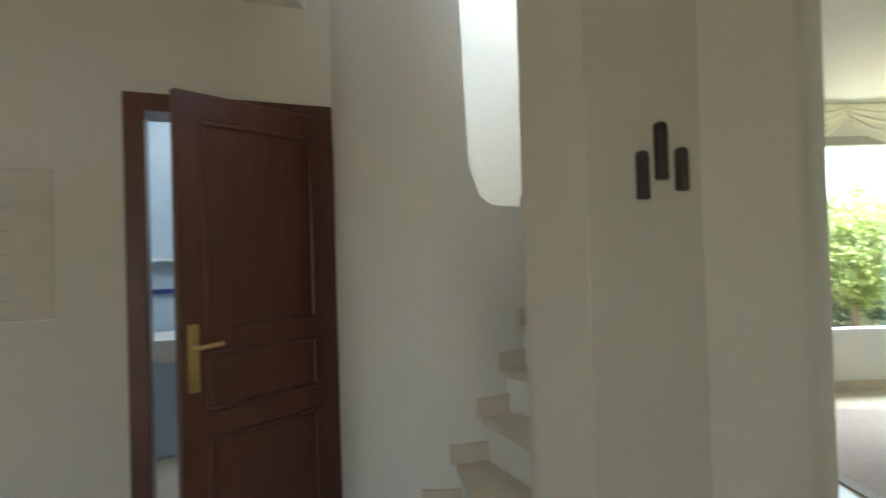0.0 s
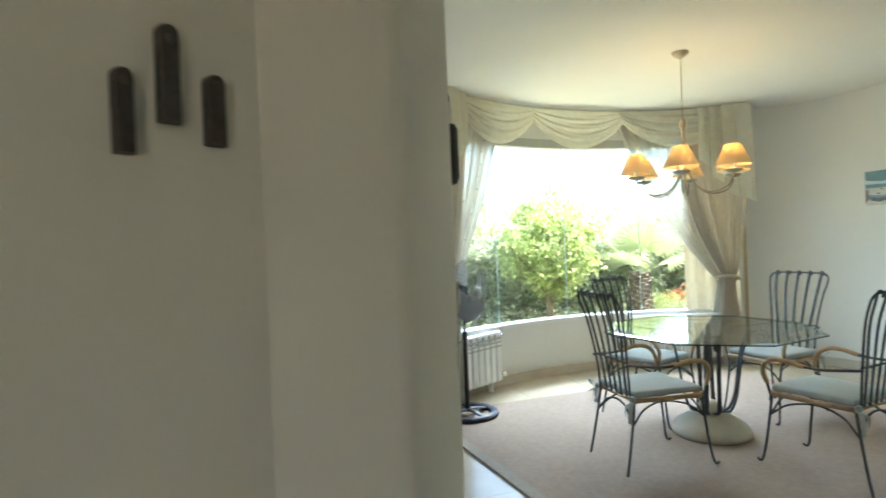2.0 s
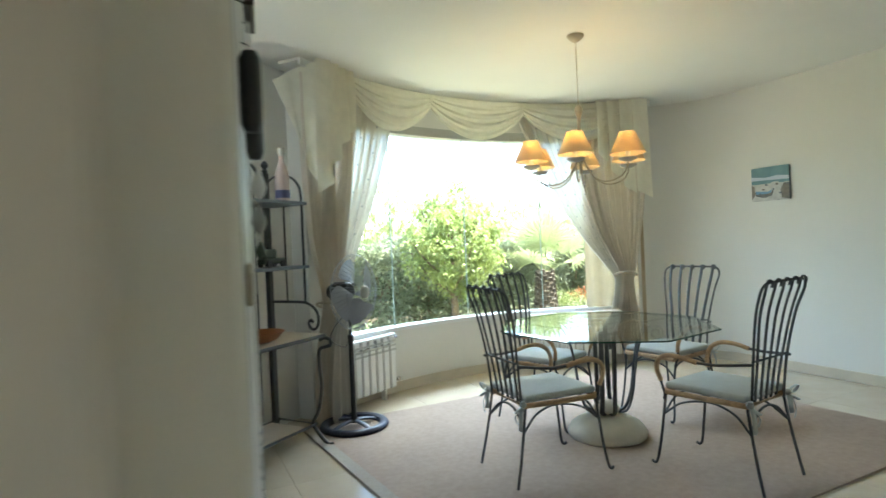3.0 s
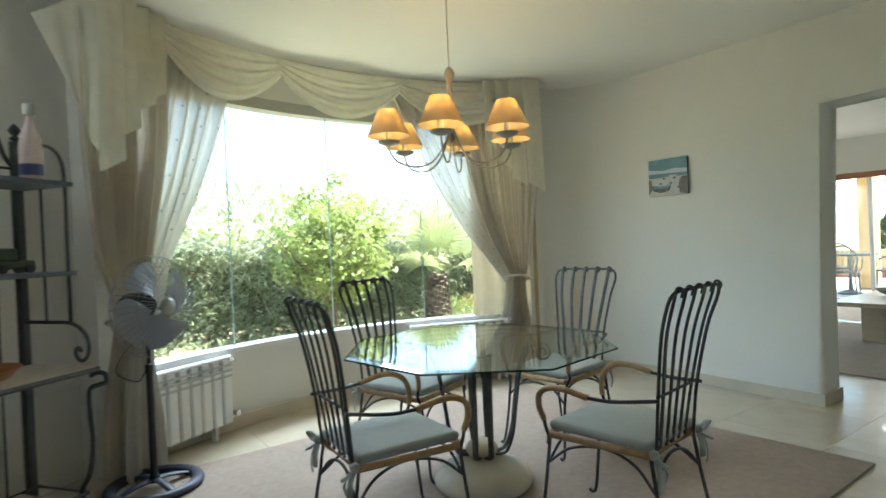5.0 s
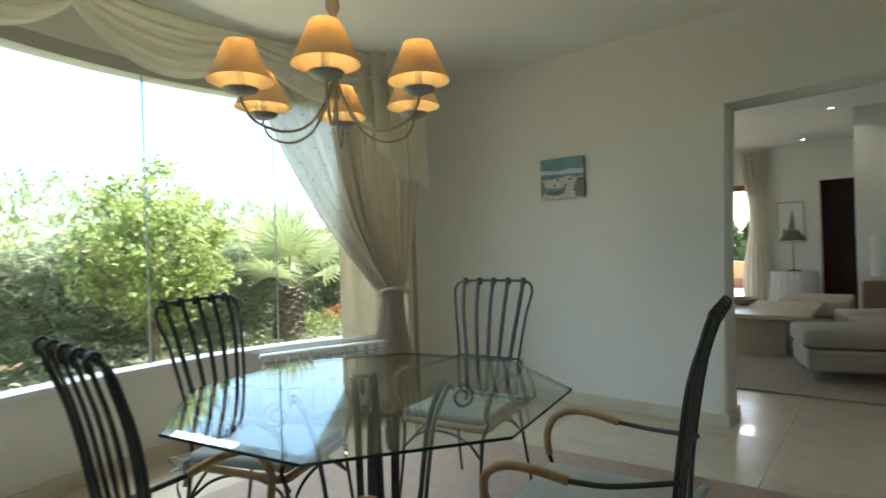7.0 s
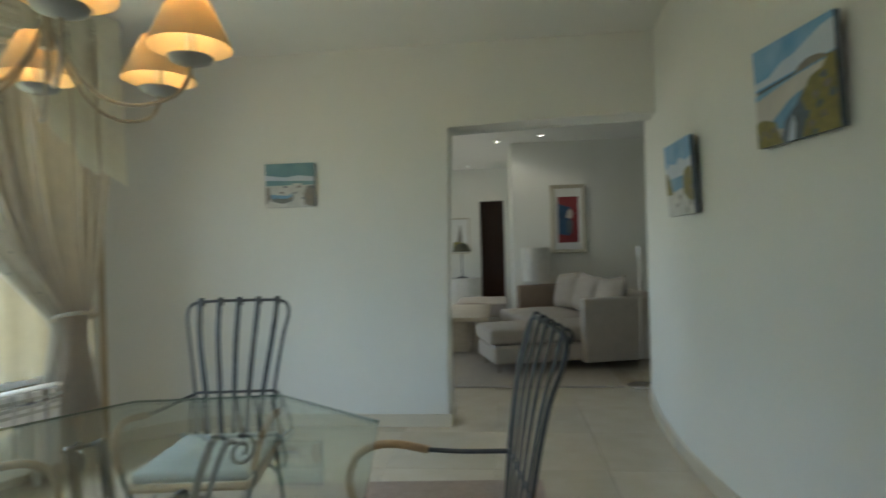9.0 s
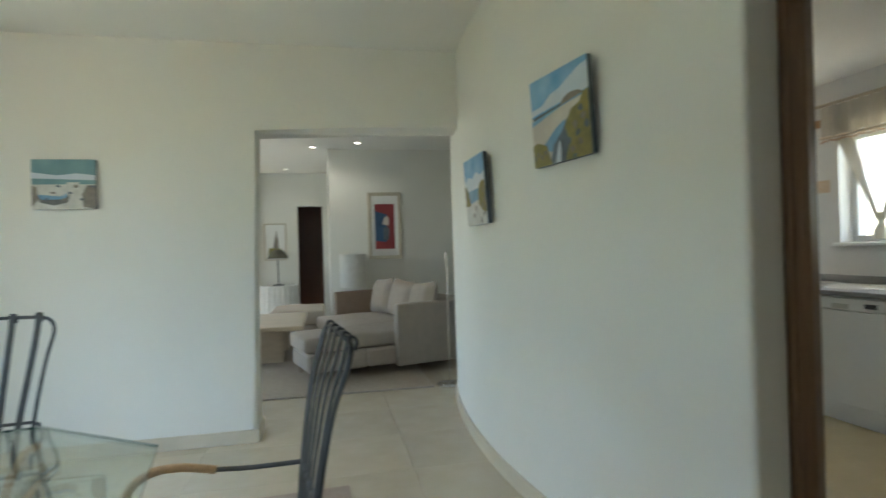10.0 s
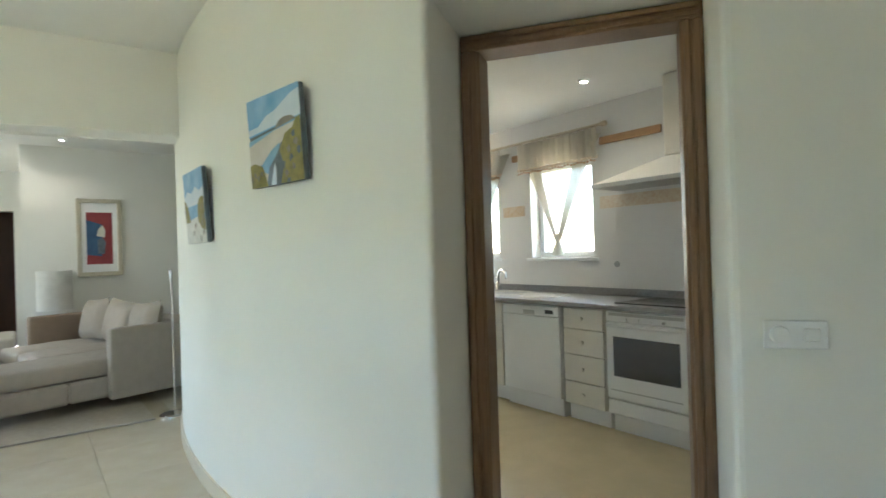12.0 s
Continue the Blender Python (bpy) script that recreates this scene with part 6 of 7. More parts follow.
def pillow(bm, w, h, d, m):
    n = 10
    for side in (1, -1):
        vs = []
        for i in range(n + 1):
            row = []
            for j in range(n + 1):
                u, v = i / n * 2 - 1, j / n * 2 - 1
                t = max(0, (1 - u**4) * (1 - v**4)) ** 0.6
                pin = 1 - 0.06 * (1 - u * u) * v * v - 0.06 * (1 - v * v) * u * u
                row.append(bm.verts.new(m @ Vector((u * w / 2 * pin, side * d / 2 * t, v * h / 2 * pin + h / 2))))
            vs.append(row)
        for i in range(n):
            for j in range(n):
                bm.faces.new((vs[i][j], vs[i + 1][j], vs[i + 1][j + 1], vs[i][j + 1]))
    bmesh.ops.remove_doubles(bm, verts=bm.verts, dist=0.001)
    return bm


SOFA_M = pose(7.47, 1.08, 0, 0, 0, 16) @ Matrix.Diagonal((0.77, 1, 1, 1)) @ Matrix.Translation((-7.53, -1.06, 0))


def sofa():
    s = thing("sofa", SOFA_M, "large grey-beige corner sofa with chaise and cushions", "sofa")
    part("frame", box(B(), 7.62, 0.22, 0.10, 9.95, 1.35, 0.27, 0.02), M_SOFA, s)
    part("chaise_frame", box(B(), 7.62, 1.3505, 0.10, 8.42, 1.92, 0.27, 0.02), M_SOFA, s)
    part("arm", soft(B(), 7.53, 0.22, 0.08, 7.66, 1.06, 0.68, 0.01, 0.02), M_SOFA, s, "near square armrest", True)
    # far arm's shade is put into a browner, darker sofa cloth
    part("arm", soft(B(), 9.85, 0.22, 0.08, 10.0 - 0.02, 1.12, 0.70, 0.01, 0.02), M_FARARM, s, "far armrest in a shaded brown", True)
    part("backrest", soft(B(), 7.665, 0.12, 0.10, 9.845, 0.50, 0.68, 0.01, 0.03), M_SOFA, s, smooth=True)
    part("chaise_cushion", soft(B(), 7.67, 0.51, 0.275, 8.44, 1.94, 0.42, 0.025), M_SOFA, s, "long chaise cushion", True)
    part("seat_cushion", soft(B(), 8.455, 0.51, 0.275, 9.14, 1.38, 0.42, 0.03), M_SOFA, s, smooth=True)
    part("seat_cushion", soft(B(), 9.155, 0.51, 0.275, 9.84, 1.38, 0.42, 0.03), M_SOFA, s, smooth=True)
    for x, y in ((7.72, 1.85), (8.35, 1.85), (7.7, 0.3), (9.85, 0.95), (9.85, 0.3)):
        part("leg", box(B(), x - 0.02, y - 0.02, 0.012, x + 0.02, y + 0.02, 0.10), M_CHROME, s, "short metal leg")


sofa()
for x, w, tilt, lab in ((8.0, 0.54, 6, "ochre beige scatter cushion"), (8.72, 0.60, -4, "beige scatter cushion leaning on the sofa back"), (9.48, 0.56, 5, "beige scatter cushion leaning on the sofa back")):
    b = pillow(B(), w, 0.44, 0.17, SOFA_M @ Matrix.Translation((x, 0.66, 0.43)) @ Matrix.Diagonal((1 / 0.77, 1, 1, 1)) @ pose(0, 0, 0, 14, tilt, 0))
    tagged(part("cushion", b, M_PILLOW, None, "", True), lab, "cushion", "sofa cushions")


def ottoman():
    o = thing("daybed", pose(10.35, 2.1, 0), "low pale upholstered daybed", "daybed")
    part("mattress", soft(B(), -0.45, -0.33, 0.22, 0.55, 0.4, 0.42, 0.02), M_PILLOW, o, smooth=True)
    part("frame", box(B(), -0.43, -0.31, 0.10, 0.53, 0.38, 0.215), M_SOFA, o)
    for x, y in ((-0.38, -0.26), (0.48, -0.26), (-0.38, 0.33), (0.48, 0.33)):
        part("leg", box(B(), x - 0.02, y - 0.02, 0, x + 0.02, y + 0.02, 0.10), M_CHROME, o)


ottoman()


def coffee_table():
    t = thing("coffee_table", pose(8.95, 2.52, 0.012), "low travertine coffee table with block legs", "table")
    part("tabletop", box(B(), -0.72, -0.52, 0.37, 0.72, 0.52, 0.415, 0.006), M_BEIGESTONE, t)
    part("leg", box(B(), -0.50, -0.30, 0, -0.28, 0.30, 0.37, 0.004), M_BEIGESTONE, t, "stone slab leg")
    part("leg", box(B(), 0.28, -0.30, 0, 0.50, 0.30, 0.37, 0.004), M_BEIGESTONE, t, "stone slab leg")


coffee_table()
bo = tagged(part("bowl", lathe(B(), [(0, 0), (0.06, 0), (0.12, 0.03), (0.17, 0.075), (0.165, 0.078), (0.11, 0.036), (0, 0.012)], seg=28), M_GREYMETAL, None, "", True), "wide grey bowl on the coffee table", "bowl")
bo.location = (9.1, 2.72, 0.428)


def floor_lamp():
    l = thing("floor_lamp", pose(6.93, 0.70, 0.0), "slim chrome floor lamp with a round foot", "lamp")
    part("foot", lathe(B(), [(0, 0), (0.115, 0), (0.115, 0.012), (0.10, 0.02), (0.02, 0.024), (0, 0.024)], seg=32), M_CHROME, l, smooth=True)
    part("stem", tube(B(), [(0, 0, 0.02), (0, 0, 0.5), (-0.01, 0, 1.0), (-0.015, 0, 1.16)], 0.0055, 8), M_CHROME, l, smooth=True)
    part("loop", tube(B(), [(-0.015, 0, 1.05), (-0.035, 0.01, 1.10), (-0.02, 0.012, 1.17), (0.0, 0.008, 1.11), (-0.012, 0, 1.04)], 0.005, 8), M_CHROME, l, smooth=True)


floor_lamp()


def drum_lamp():
    l = thing("wall_lamp", pose(9.42, 1.40, 0.0), "wide white drum shade lamp on the wall beside the sofa", "lamp")
    part("shade", lathe(B(), [(0.165, 0.74), (0.165, 1.17), (0.162, 1.17), (0.162, 0.74), (0.165, 0.74)], seg=32), cloth("drum_shade", (0.88, 0.87, 0.83), 0.4), l, smooth=True)
    part("bracket", box(B(), -0.02, -0.02, 0.93, 0.179, 0.02, 0.97, 0.004), M_CHROME, l)


drum_lamp()


def round_table():
    t = thing("side_table", pose(11.53, 2.5, 0), "round side table under a long white pleated cloth", "table")
    part("tabletop", lathe(B(), [(0, 0.66), (0.28, 0.66), (0.28, 0.68), (0, 0.68)], seg=24), M_OAK, t)
    part("leg", lathe(B(), [(0.2, 0), (0.2, 0.03), (0.04, 0.06), (0.04, 0.66)], seg=14), M_OAK, t)
    b = B()
    seg = 120
    lo, hi, ce = [], [], []
    for k in range(seg):
        a = 2 * math.pi * k / seg
        f = 0.018 * math.sin(a * 22)
        hi.append(b.verts.new((0.29 * math.cos(a), 0.29 * math.sin(a), 0.685)))
        lo.append(b.verts.new(((0.325 + f) * math.cos(a), (0.325 + f) * math.sin(a), 0.01)))
    b.faces.new(hi)
    for k in range(seg):
        b.faces.new((lo[k], lo[(k + 1) % seg], hi[(k + 1) % seg], hi[k]))
    ob = tagged(part("tablecloth", b, cloth("white_linen", (0.78, 0.77, 0.73), 0.1), None, "", True), "floor-length white pleated tablecloth", "tablecloth")
    ob.location = (11.53, 2.5, 0.0)
    l = thing("table_lamp", pose(11.53, 2.5, 0.686), "dark metal table lamp with an openwork shade", "lamp")
    part("base", lathe(B(), [(0, 0), (0.09, 0), (0.09, 0.012), (0.015, 0.025), (0.009, 0.04), (0.009, 0.42), (0, 0.42)], seg=20), M_IRON, l, smooth=True)
    part("shade", lathe(B(), [(0.06, 0.58), (0.10, 0.55), (0.17, 0.44), (0.168, 0.44), (0.098, 0.545), (0.06, 0.575)], seg=24), mat("lamp_dark_shade", (0.16, 0.15, 0.10), rough=0.6, scale=40, vary=0.4), l, smooth=True)


round_table()


def framed(name, m, w, h, border, mount, layers, label, frame_mat=M_GOLD):
    p = thing(name, m, label, "picture")
    b = B()
    for x0, z0, x1, z1 in ((-w / 2, -h / 2, w / 2, -h / 2 + border), (-w / 2, h / 2 - border, w / 2, h / 2), (-w / 2, -h / 2 + border, -w / 2 + border, h / 2 - border), (w / 2 - border, -h / 2 + border, w / 2, h / 2 - border)):
        box(b, x0, -0.03, z0, x1, 0, z1, 0.004)
    part("frame", b, frame_mat, p)
    part("mount", box(B(), -w / 2 + border, -0.012, -h / 2 + border, w / 2 - border, -0.002, h / 2 - border), M_PVC if mount is None else mount, p)
    for k, (nm, pts, ma) in enumerate(layers):
        b = B()
        b.faces.new([b.verts.new((x, -0.0135 - 0.0008 * k, z)) for x, z in pts])
        part("painted_area", b, ma, p, nm)
    return p


P_RED = paint("paint_red", (0.30, 0.05, 0.05), (0.20, 0.03, 0.04))
P_BLUE = paint("paint_blue", (0.05, 0.12, 0.22), (0.03, 0.07, 0.15))
framed("framed_picture", pose(9.598, 0.953, 1.535, 0, 0, -90), 0.45, 0.89, 0.045, None, [
    ("dark red ground", [(-0.13, -0.31), (0.13, -0.31), (0.13, 0.29), (-0.13, 0.29)], P_RED),
    ("blue field", [(-0.13, -0.20), (0.02, -0.22), (0.03, 0.15), (-0.13, 0.20)], P_BLUE),
    ("pale vase", [(-0.02, -0.19), (0.05, -0.19), (0.06, -0.05), (0.03, 0.0), (-0.02, -0.03)], P_STREAM),
    ("pale flowers", [(-0.03, 0.02), (0.05, 0.0), (0.06, 0.08), (0.03, 0.14), (-0.01, 0.10)], P_SAND),
], "silver framed print of a vase on red and blue")
framed("framed_picture", pose(11.898, 2.56, 1.40, 0, 0, -90), 0.36, 0.62, 0.02, None, [
    ("dark tree shape", [(-0.05, -0.18), (0.06, -0.18), (0.05, 0.0), (0.02, 0.2), (-0.01, 0.05)], P_ROCK),
    ("ochre ground", [(-0.12, -0.22), (0.12, -0.22), (0.10, -0.12), (-0.10, -0.1)], P_GRASS),
], "pale framed picture of a dark cypress")

for x, y, z, lab in ((9.40, 1.86, CEIL, "living room"), (9.10, 1.31, CEIL, "living room"), (11.4, 2.33, CEIL, "living room"), (4.49, -1.48, 2.40, "kitchen")):
    s = thing("downlight", pose(x, y, z), "small lit recessed downlight in the " + lab + " ceiling", "downlight", "downlights")
    part("ring", lathe(B(), [(0.028, -0.001), (0.044, -0.001), (0.044, -0.014), (0.029, -0.018), (0.028, -0.001)], seg=24), M_WHITE, s, smooth=True)
    part("lens", lathe(B(), [(0.0275, -0.006), (0, -0.006)], seg=24), M_SPOT, s, "glowing lens")
    d = bpy.data.lights.new("downlight_beam", "SPOT")
    d.energy, d.color, d.spot_size, d.spot_blend, d.shadow_soft_size = (0.85 if x < 11 else 0.25, (1.0, 0.92, 0.78), radians(140), 0.8, 0.03)
    li = new("downlight_beam", d)
    li.parent = s
    li.location = (0, 0, -0.02)


# ---- kitchen ----
def kitchen_window(x0, x1, nm):
    w = thing(nm, KO @ pose(0, KY - 0.14, 0), "white framed kitchen window", "window")
    w["kind"] = "structure"
    b = B()
    t = 0.05
    for q in ((x0, WZ0, x1, WZ0 + t), (x0, WZ1 - t, x1, WZ1), (x0, WZ0 + t, x0 + t, WZ1 - t), (x1 - t, WZ0 + t, x1, WZ1 - t)):
        box(b, q[0], -0.03, q[1], q[2], 0.03, q[3], 0.004)
    part("window_frame", b, M_PVC, w)
    p = part("pane", box(B(), x0 + t, -0.006, WZ0 + t, x1 - t, 0.006, WZ1 - t), M_PANE, w)
    p.visible_shadow = False
    b = B()
    box(b, x0 - 0.05, 0.10, WZ0 - 0.03, x1 + 0.05, 0.165, WZ0 - 0.004, 0.004)
    part("window_sill", b, M_PVC, w)


kitchen_window(*W1, "window_2")
kitchen_window(*W2, "window_3")


def kitchen_curtain(x0, x1):
    mid = (x0 + x1) / 2
    y = KY + 0.06
    c = thing("kitchen_curtain", KO, "sheer kitchen curtain knotted in the middle under a valance", "curtain", "kitchen curtains")
    part("valance", grid(B(), lambda u, v: (x0 - 0.1 + (x1 - x0 + 0.2) * u, y + 0.025 * math.sin(u * 75), 2.27 - (0.24 + 0.015 * math.sin(u * 40)) * v), 90, 5), cloth("cream_voile", (0.86, 0.80, 0.68), 0.55, alpha=0.66), c, "cream gathered valance", True)
    part("fringe", tube(B(), [(x0 - 0.1, y - 0.01, 2.03), (mid, y + 0.01, 2.02), (x1 + 0.1, y - 0.01, 2.03)], 0.012, 6), M_BORDER, c, "gathered brown fringe band", True)
    b = B()
    for k in range(26):
        lathe(b, [(0, -0.012), (0.010, -0.005), (0.010, 0.005), (0, 0.012)], centre=(x0 - 0.08 + (x1 - x0 + 0.16) * k / 25, y, 2.0 + 0.006 * math.sin(k * 1.7)), seg=7)
    part("bobbles", b, M_KWOOD, c, "row of small brown bobbles", True)
    for s in (-1, 1):
        def fn(u, v, s=s):
            k = v ** 0.85
            x = mid + s * ((1 - k) * (0.27 + 0.17 * u) + 0.035 * u)
            return (x, y - 0.02 + 0.014 * math.sin(u * 24 + v), 2.22 - 0.86 * v)
        part("sheer_half", grid(B(), fn, 16, 16), cloth("kitchen_sheer", (0.62, 0.58, 0.49), 0.14, alpha=0.93), c, smooth=True)
    part("knot", lathe(B(), [(0, 1.42), (0.03, 1.40), (0.035, 1.37), (0.02, 1.34), (0.045, 1.28), (0.05, 1.22), (0, 1.22)], centre=(mid, y - 0.02, 0), seg=14), cloth("knot_cloth", (0.80, 0.76, 0.66), 0.3), c, "knotted sheer end", True)


kitchen_curtain(*W1)
kitchen_curtain(*W2)
rod = thing("curtain_rod", KO, "pale wooden curtain rod above the kitchen windows", "curtain rod")
part("rod", tube(B(), [(4.66, KY + 0.06, 2.285), (6.6, KY + 0.06, 2.285)], 0.013, 10, per=0), M_BEIGESTONE, rod, smooth=True)
part("finial", lathe(B(), [(0, -0.03), (0.02, -0.02), (0.024, 0), (0.02, 0.02), (0, 0.03)], m=pose(4.66, KY + 0.06, 2.285, 0, 90), seg=14), M_BEIGESTONE, rod, smooth=True)
b = B()
box(b, 2.0, KY, 1.60, W1[0] - 0.08, KY + 0.008, 1.70)
box(b, W1[1] + 0.08, KY, 1.60, W2[0] - 0.08, KY + 0.008, 1.70)
tagged(part("trim_border", b, M_BORDER), "ornamental ochre border tiles on the kitchen wall", "tile border", kind="structure").matrix_world = KO
b = B()
box(b, 4.20, KY, 2.13, 4.74, KY + 0.02, 2.19)
box(b, 5.6, KY, 2.13, 5.75, KY + 0.02, 2.19)
tagged(part("trim_wood", b, M_KWOOD), "narrow wooden batten on the kitchen wall", "trim", kind="structure").matrix_world = KO

FY, BY0 = -1.60, KY
wt = thing("worktop", KO, "grey speckled kitchen worktop with a rounded front", "worktop")
part("slab", box(B(), 2.6, BY0, 0.85, 6.6, FY + 0.03, 0.885, 0.008, None, 2), M_WORKTOP, wt)
part("upstand", box(B(), 2.6, BY0, 0.886, 6.6, BY0 + 0.02, 0.945, 0.003), M_WORKTOP, wt)


def cabinet(x0, x1, fronts, label, name="cabinet", material=M_CAB):
    c = thing(name, KO, label, name.replace("_", " "))
    part("body", box(B(), x0, BY0 + 0.01, 0.13, x1, FY - 0.022, 0.848), material, c)
    part("plinth", box(B(), x0, BY0 + 0.05, 0.0, x1, FY - 0.06, 0.128), M_WHITE, c)
    for z0, z1 in fronts:
        d = part("drawer" if len(fronts) > 1 else "door", box(B(), x0 + 0.003, FY - 0.021, z0, x1 - 0.003, FY, z1 - 0.004, 0.004), material, c)
        b = B()
        xm = (x0 + x1) / 2
        lathe(b, [(0, 0.025), (0.013, 0.022), (0.015, 0.015), (0.007, 0.006), (0.007, 0)], m=pose(xm, FY, (z0 + z1) / 2, -90), seg=14)
        part("handle", b, M_CAB, d, "small round knob", True)


cabinet(4.31, 4.67, ((0.13, 0.30), (0.30, 0.50), (0.50, 0.69), (0.69, 0.845)), "cream drawer unit with four drawers and round knobs")
cabinet(3.0, 3.66, ((0.13, 0.845),), "cream base cabinet beside the oven")
cabinet(5.32, 6.0, ((0.13, 0.845),), "cream sink cabinet with one door")


def dishwasher(x0, x1):
    d = thing("dishwasher", KO, "white freestanding dishwasher under the worktop", "dishwasher")
    part("body", box(B(), x0, BY0 + 0.02, 0.06, x1, FY - 0.015, 0.842), M_WHITE, d)
    part("door", box(B(), x0 + 0.004, FY - 0.014, 0.14, x1 - 0.004, FY + 0.012, 0.755, 0.006, None, 2), M_WHITE, d)
    p = part("control_panel", box(B(), x0 + 0.004, FY - 0.014, 0.76, x1 - 0.004, FY + 0.012, 0.838, 0.006, None, 2), M_WHITE, d)
    part("display", box(B(), x0 + 0.06, FY + 0.0122, 0.78, x0 + 0.14, FY + 0.0135, 0.81), M_OVENGLASS, p, "dark red display")
    part("grip", box(B(), x0 + 0.25, FY + 0.0122, 0.765, x0 + 0.37, FY + 0.0135, 0.80), M_GREYPAINT, p, "grey recessed grip")
    part("plinth", box(B(), x0 + 0.01, BY0 + 0.1, 0.0, x1 - 0.01, FY - 0.03, 0.13), M_WHITE, d)


dishwasher(4.69, 5.30)


def oven(x0, x1):
    o = thing("oven", KO, "white built-in oven with a dark window", "oven")
    part("body", box(B(), x0, BY0 + 0.02, 0.13, x1, FY - 0.015, 0.845), M_WHITE, o)
    part("plinth", box(B(), x0, BY0 + 0.05, 0, x1, FY - 0.06, 0.128), M_WHITE, o)
    dr = part("door", box(B(), x0 + 0.004, FY - 0.014, 0.245, x1 - 0.004, FY + 0.012, 0.765, 0.006, None, 2), M_WHITE, o)
    part("glass", box(B(), x0 + 0.06, FY + 0.0122, 0.40, x1 - 0.06, FY + 0.015, 0.67, 0.001), M_OVENGLASS, dr, "dark oven glass")
    part("handle", tube(B(), [(x0 + 0.03, FY + 0.035, 0.745), (x1 - 0.03, FY + 0.035, 0.745)], 0.010, 8, per=0), M_WHITE, dr, "white bar handle", True)
    p = part("control_panel", box(B(), x0 + 0.004, FY - 0.014, 0.77, x1 - 0.004, FY + 0.012, 0.842, 0.005), M_WHITE, o)
    part("vent_slot", box(B(), x0 + 0.03, FY + 0.0122, 0.812, x1 - 0.03, FY + 0.0135, 0.832), M_GREYPAINT, p, "grey vent strip")
    for k in range(4):
        b = lathe(B(), [(0, 0.012), (0.009, 0.011), (0.011, 0.0)], m=pose(x0 + 0.16 + 0.09 * k, FY + 0.012, 0.79, -90), seg=12)
        part("knob", b, M_WHITE if k else M_GREYMETAL, p, smooth=True)
    part("groove", box(B(), x0 + 0.05, FY + 0.0122, 0.30, x1 - 0.03, FY + 0.0135, 0.308), M_GREYPAINT, dr, "thin grey groove")
    part("drawer", box(B(), x0 + 0.004, FY - 0.014, 0.135, x1 - 0.004, FY + 0.010, 0.235, 0.005), M_WHITE, o)


oven(3.69, 4.285)
tagged(part("hob", box(B(), 3.72, KY + 0.06, 0.886, 4.26, FY - 0.06, 0.894, 0.002), M_OVENGLASS), "black glass hob set in the worktop", "hob").matrix_world = KO
sk = thing("sink", KO @ pose(5.55, -1.88, 0.886), "round pale inset sink with a drainer", "sink")
part("rim", lathe(B(), [(0.17, -0.02), (0.20, 0.004), (0.22, 0.010), (0.235, 0.004), (0.235, 0.0005)], seg=32), M_GREYCREAM, sk, "pale rim", True)
part("basin", lathe(B(), [(0.17, -0.02), (0.15, -0.03), (0, -0.032)], seg=28), M_CHROME, sk, smooth=True)
dn = part("drainer", lathe(B(), [(0.0, 0.005), (0.15, 0.005), (0.19, 0.012), (0.205, 0.004), (0.205, 0.0005)], centre=(-0.45, 0, 0), seg=32), M_GREYCREAM, sk, "round pale drainer", True)
tp = thing("tap", KO @ pose(5.82, -2.02, 0.886), "curved chrome mixer tap", "tap")
part("body", lathe(B(), [(0.024, 0), (0.024, 0.07), (0.02, 0.09), (0, 0.095)], seg=18), M_CHROME, tp, smooth=True)
part("spout", tube(B(), [(0, 0, 0.06), (-0.03, 0.02, 0.16), (-0.11, 0.06, 0.21), (-0.19, 0.09, 0.19), (-0.215, 0.10, 0.13)], 0.012, 8), M_CHROME, tp, smooth=True)
part("lever", tube(B(), [(0, 0, 0.09), (-0.01, 0, 0.12), (0.05, 0.01, 0.15)], 0.007, 8), M_CHROME, tp, smooth=True)
hd = thing("cooker_hood", KO, "cream plastered cooker hood with a grey rim", "cooker hood")
b = B()
hb = [b.verts.new(q) for q in ((3.6, KY, 1.74), (4.55, KY, 1.76), (4.55, KY + 0.36, 1.76), (3.6, KY + 0.36, 1.76))]
ht = [b.verts.new(q) for q in ((3.6, KY, 1.9), (4.03, KY, 1.9), (4.03, KY + 0.26, 1.9), (3.6, KY + 0.26, 1.9))]
b.faces.new(hb[::-1])
b.faces.new(ht)
for k in range(4):
    b.faces.new((hb[k], hb[(k + 1) % 4], ht[(k + 1) % 4], ht[k]))
part("canopy", b, M_HOOD, hd)
part("chimney", box(B(), 3.6, KY, 1.9005, 4.03, KY + 0.26, 2.47, 0.01), M_HOOD, hd)
part("rim", box(B(), 3.6, KY, 1.725, 4.56, KY + 0.37, 1.758, 0.003), M_GREYPAINT, hd)
tagged(part("socket", lathe(B(), [(0, 0.012), (0.02, 0.012), (0.026, 0.004), (0.026, 0)], m=pose(4.62, KY, 1.14, -90), seg=18), M_GREYMETAL, None, "", True), "small round grey wall socket above the worktop", "socket").matrix_world = KO

# kitchen door frame: moulded oak
kf = thing("door_2", KM, "open kitchen doorway with a moulded oak frame", "door frame")
kf["kind"] = "structure"


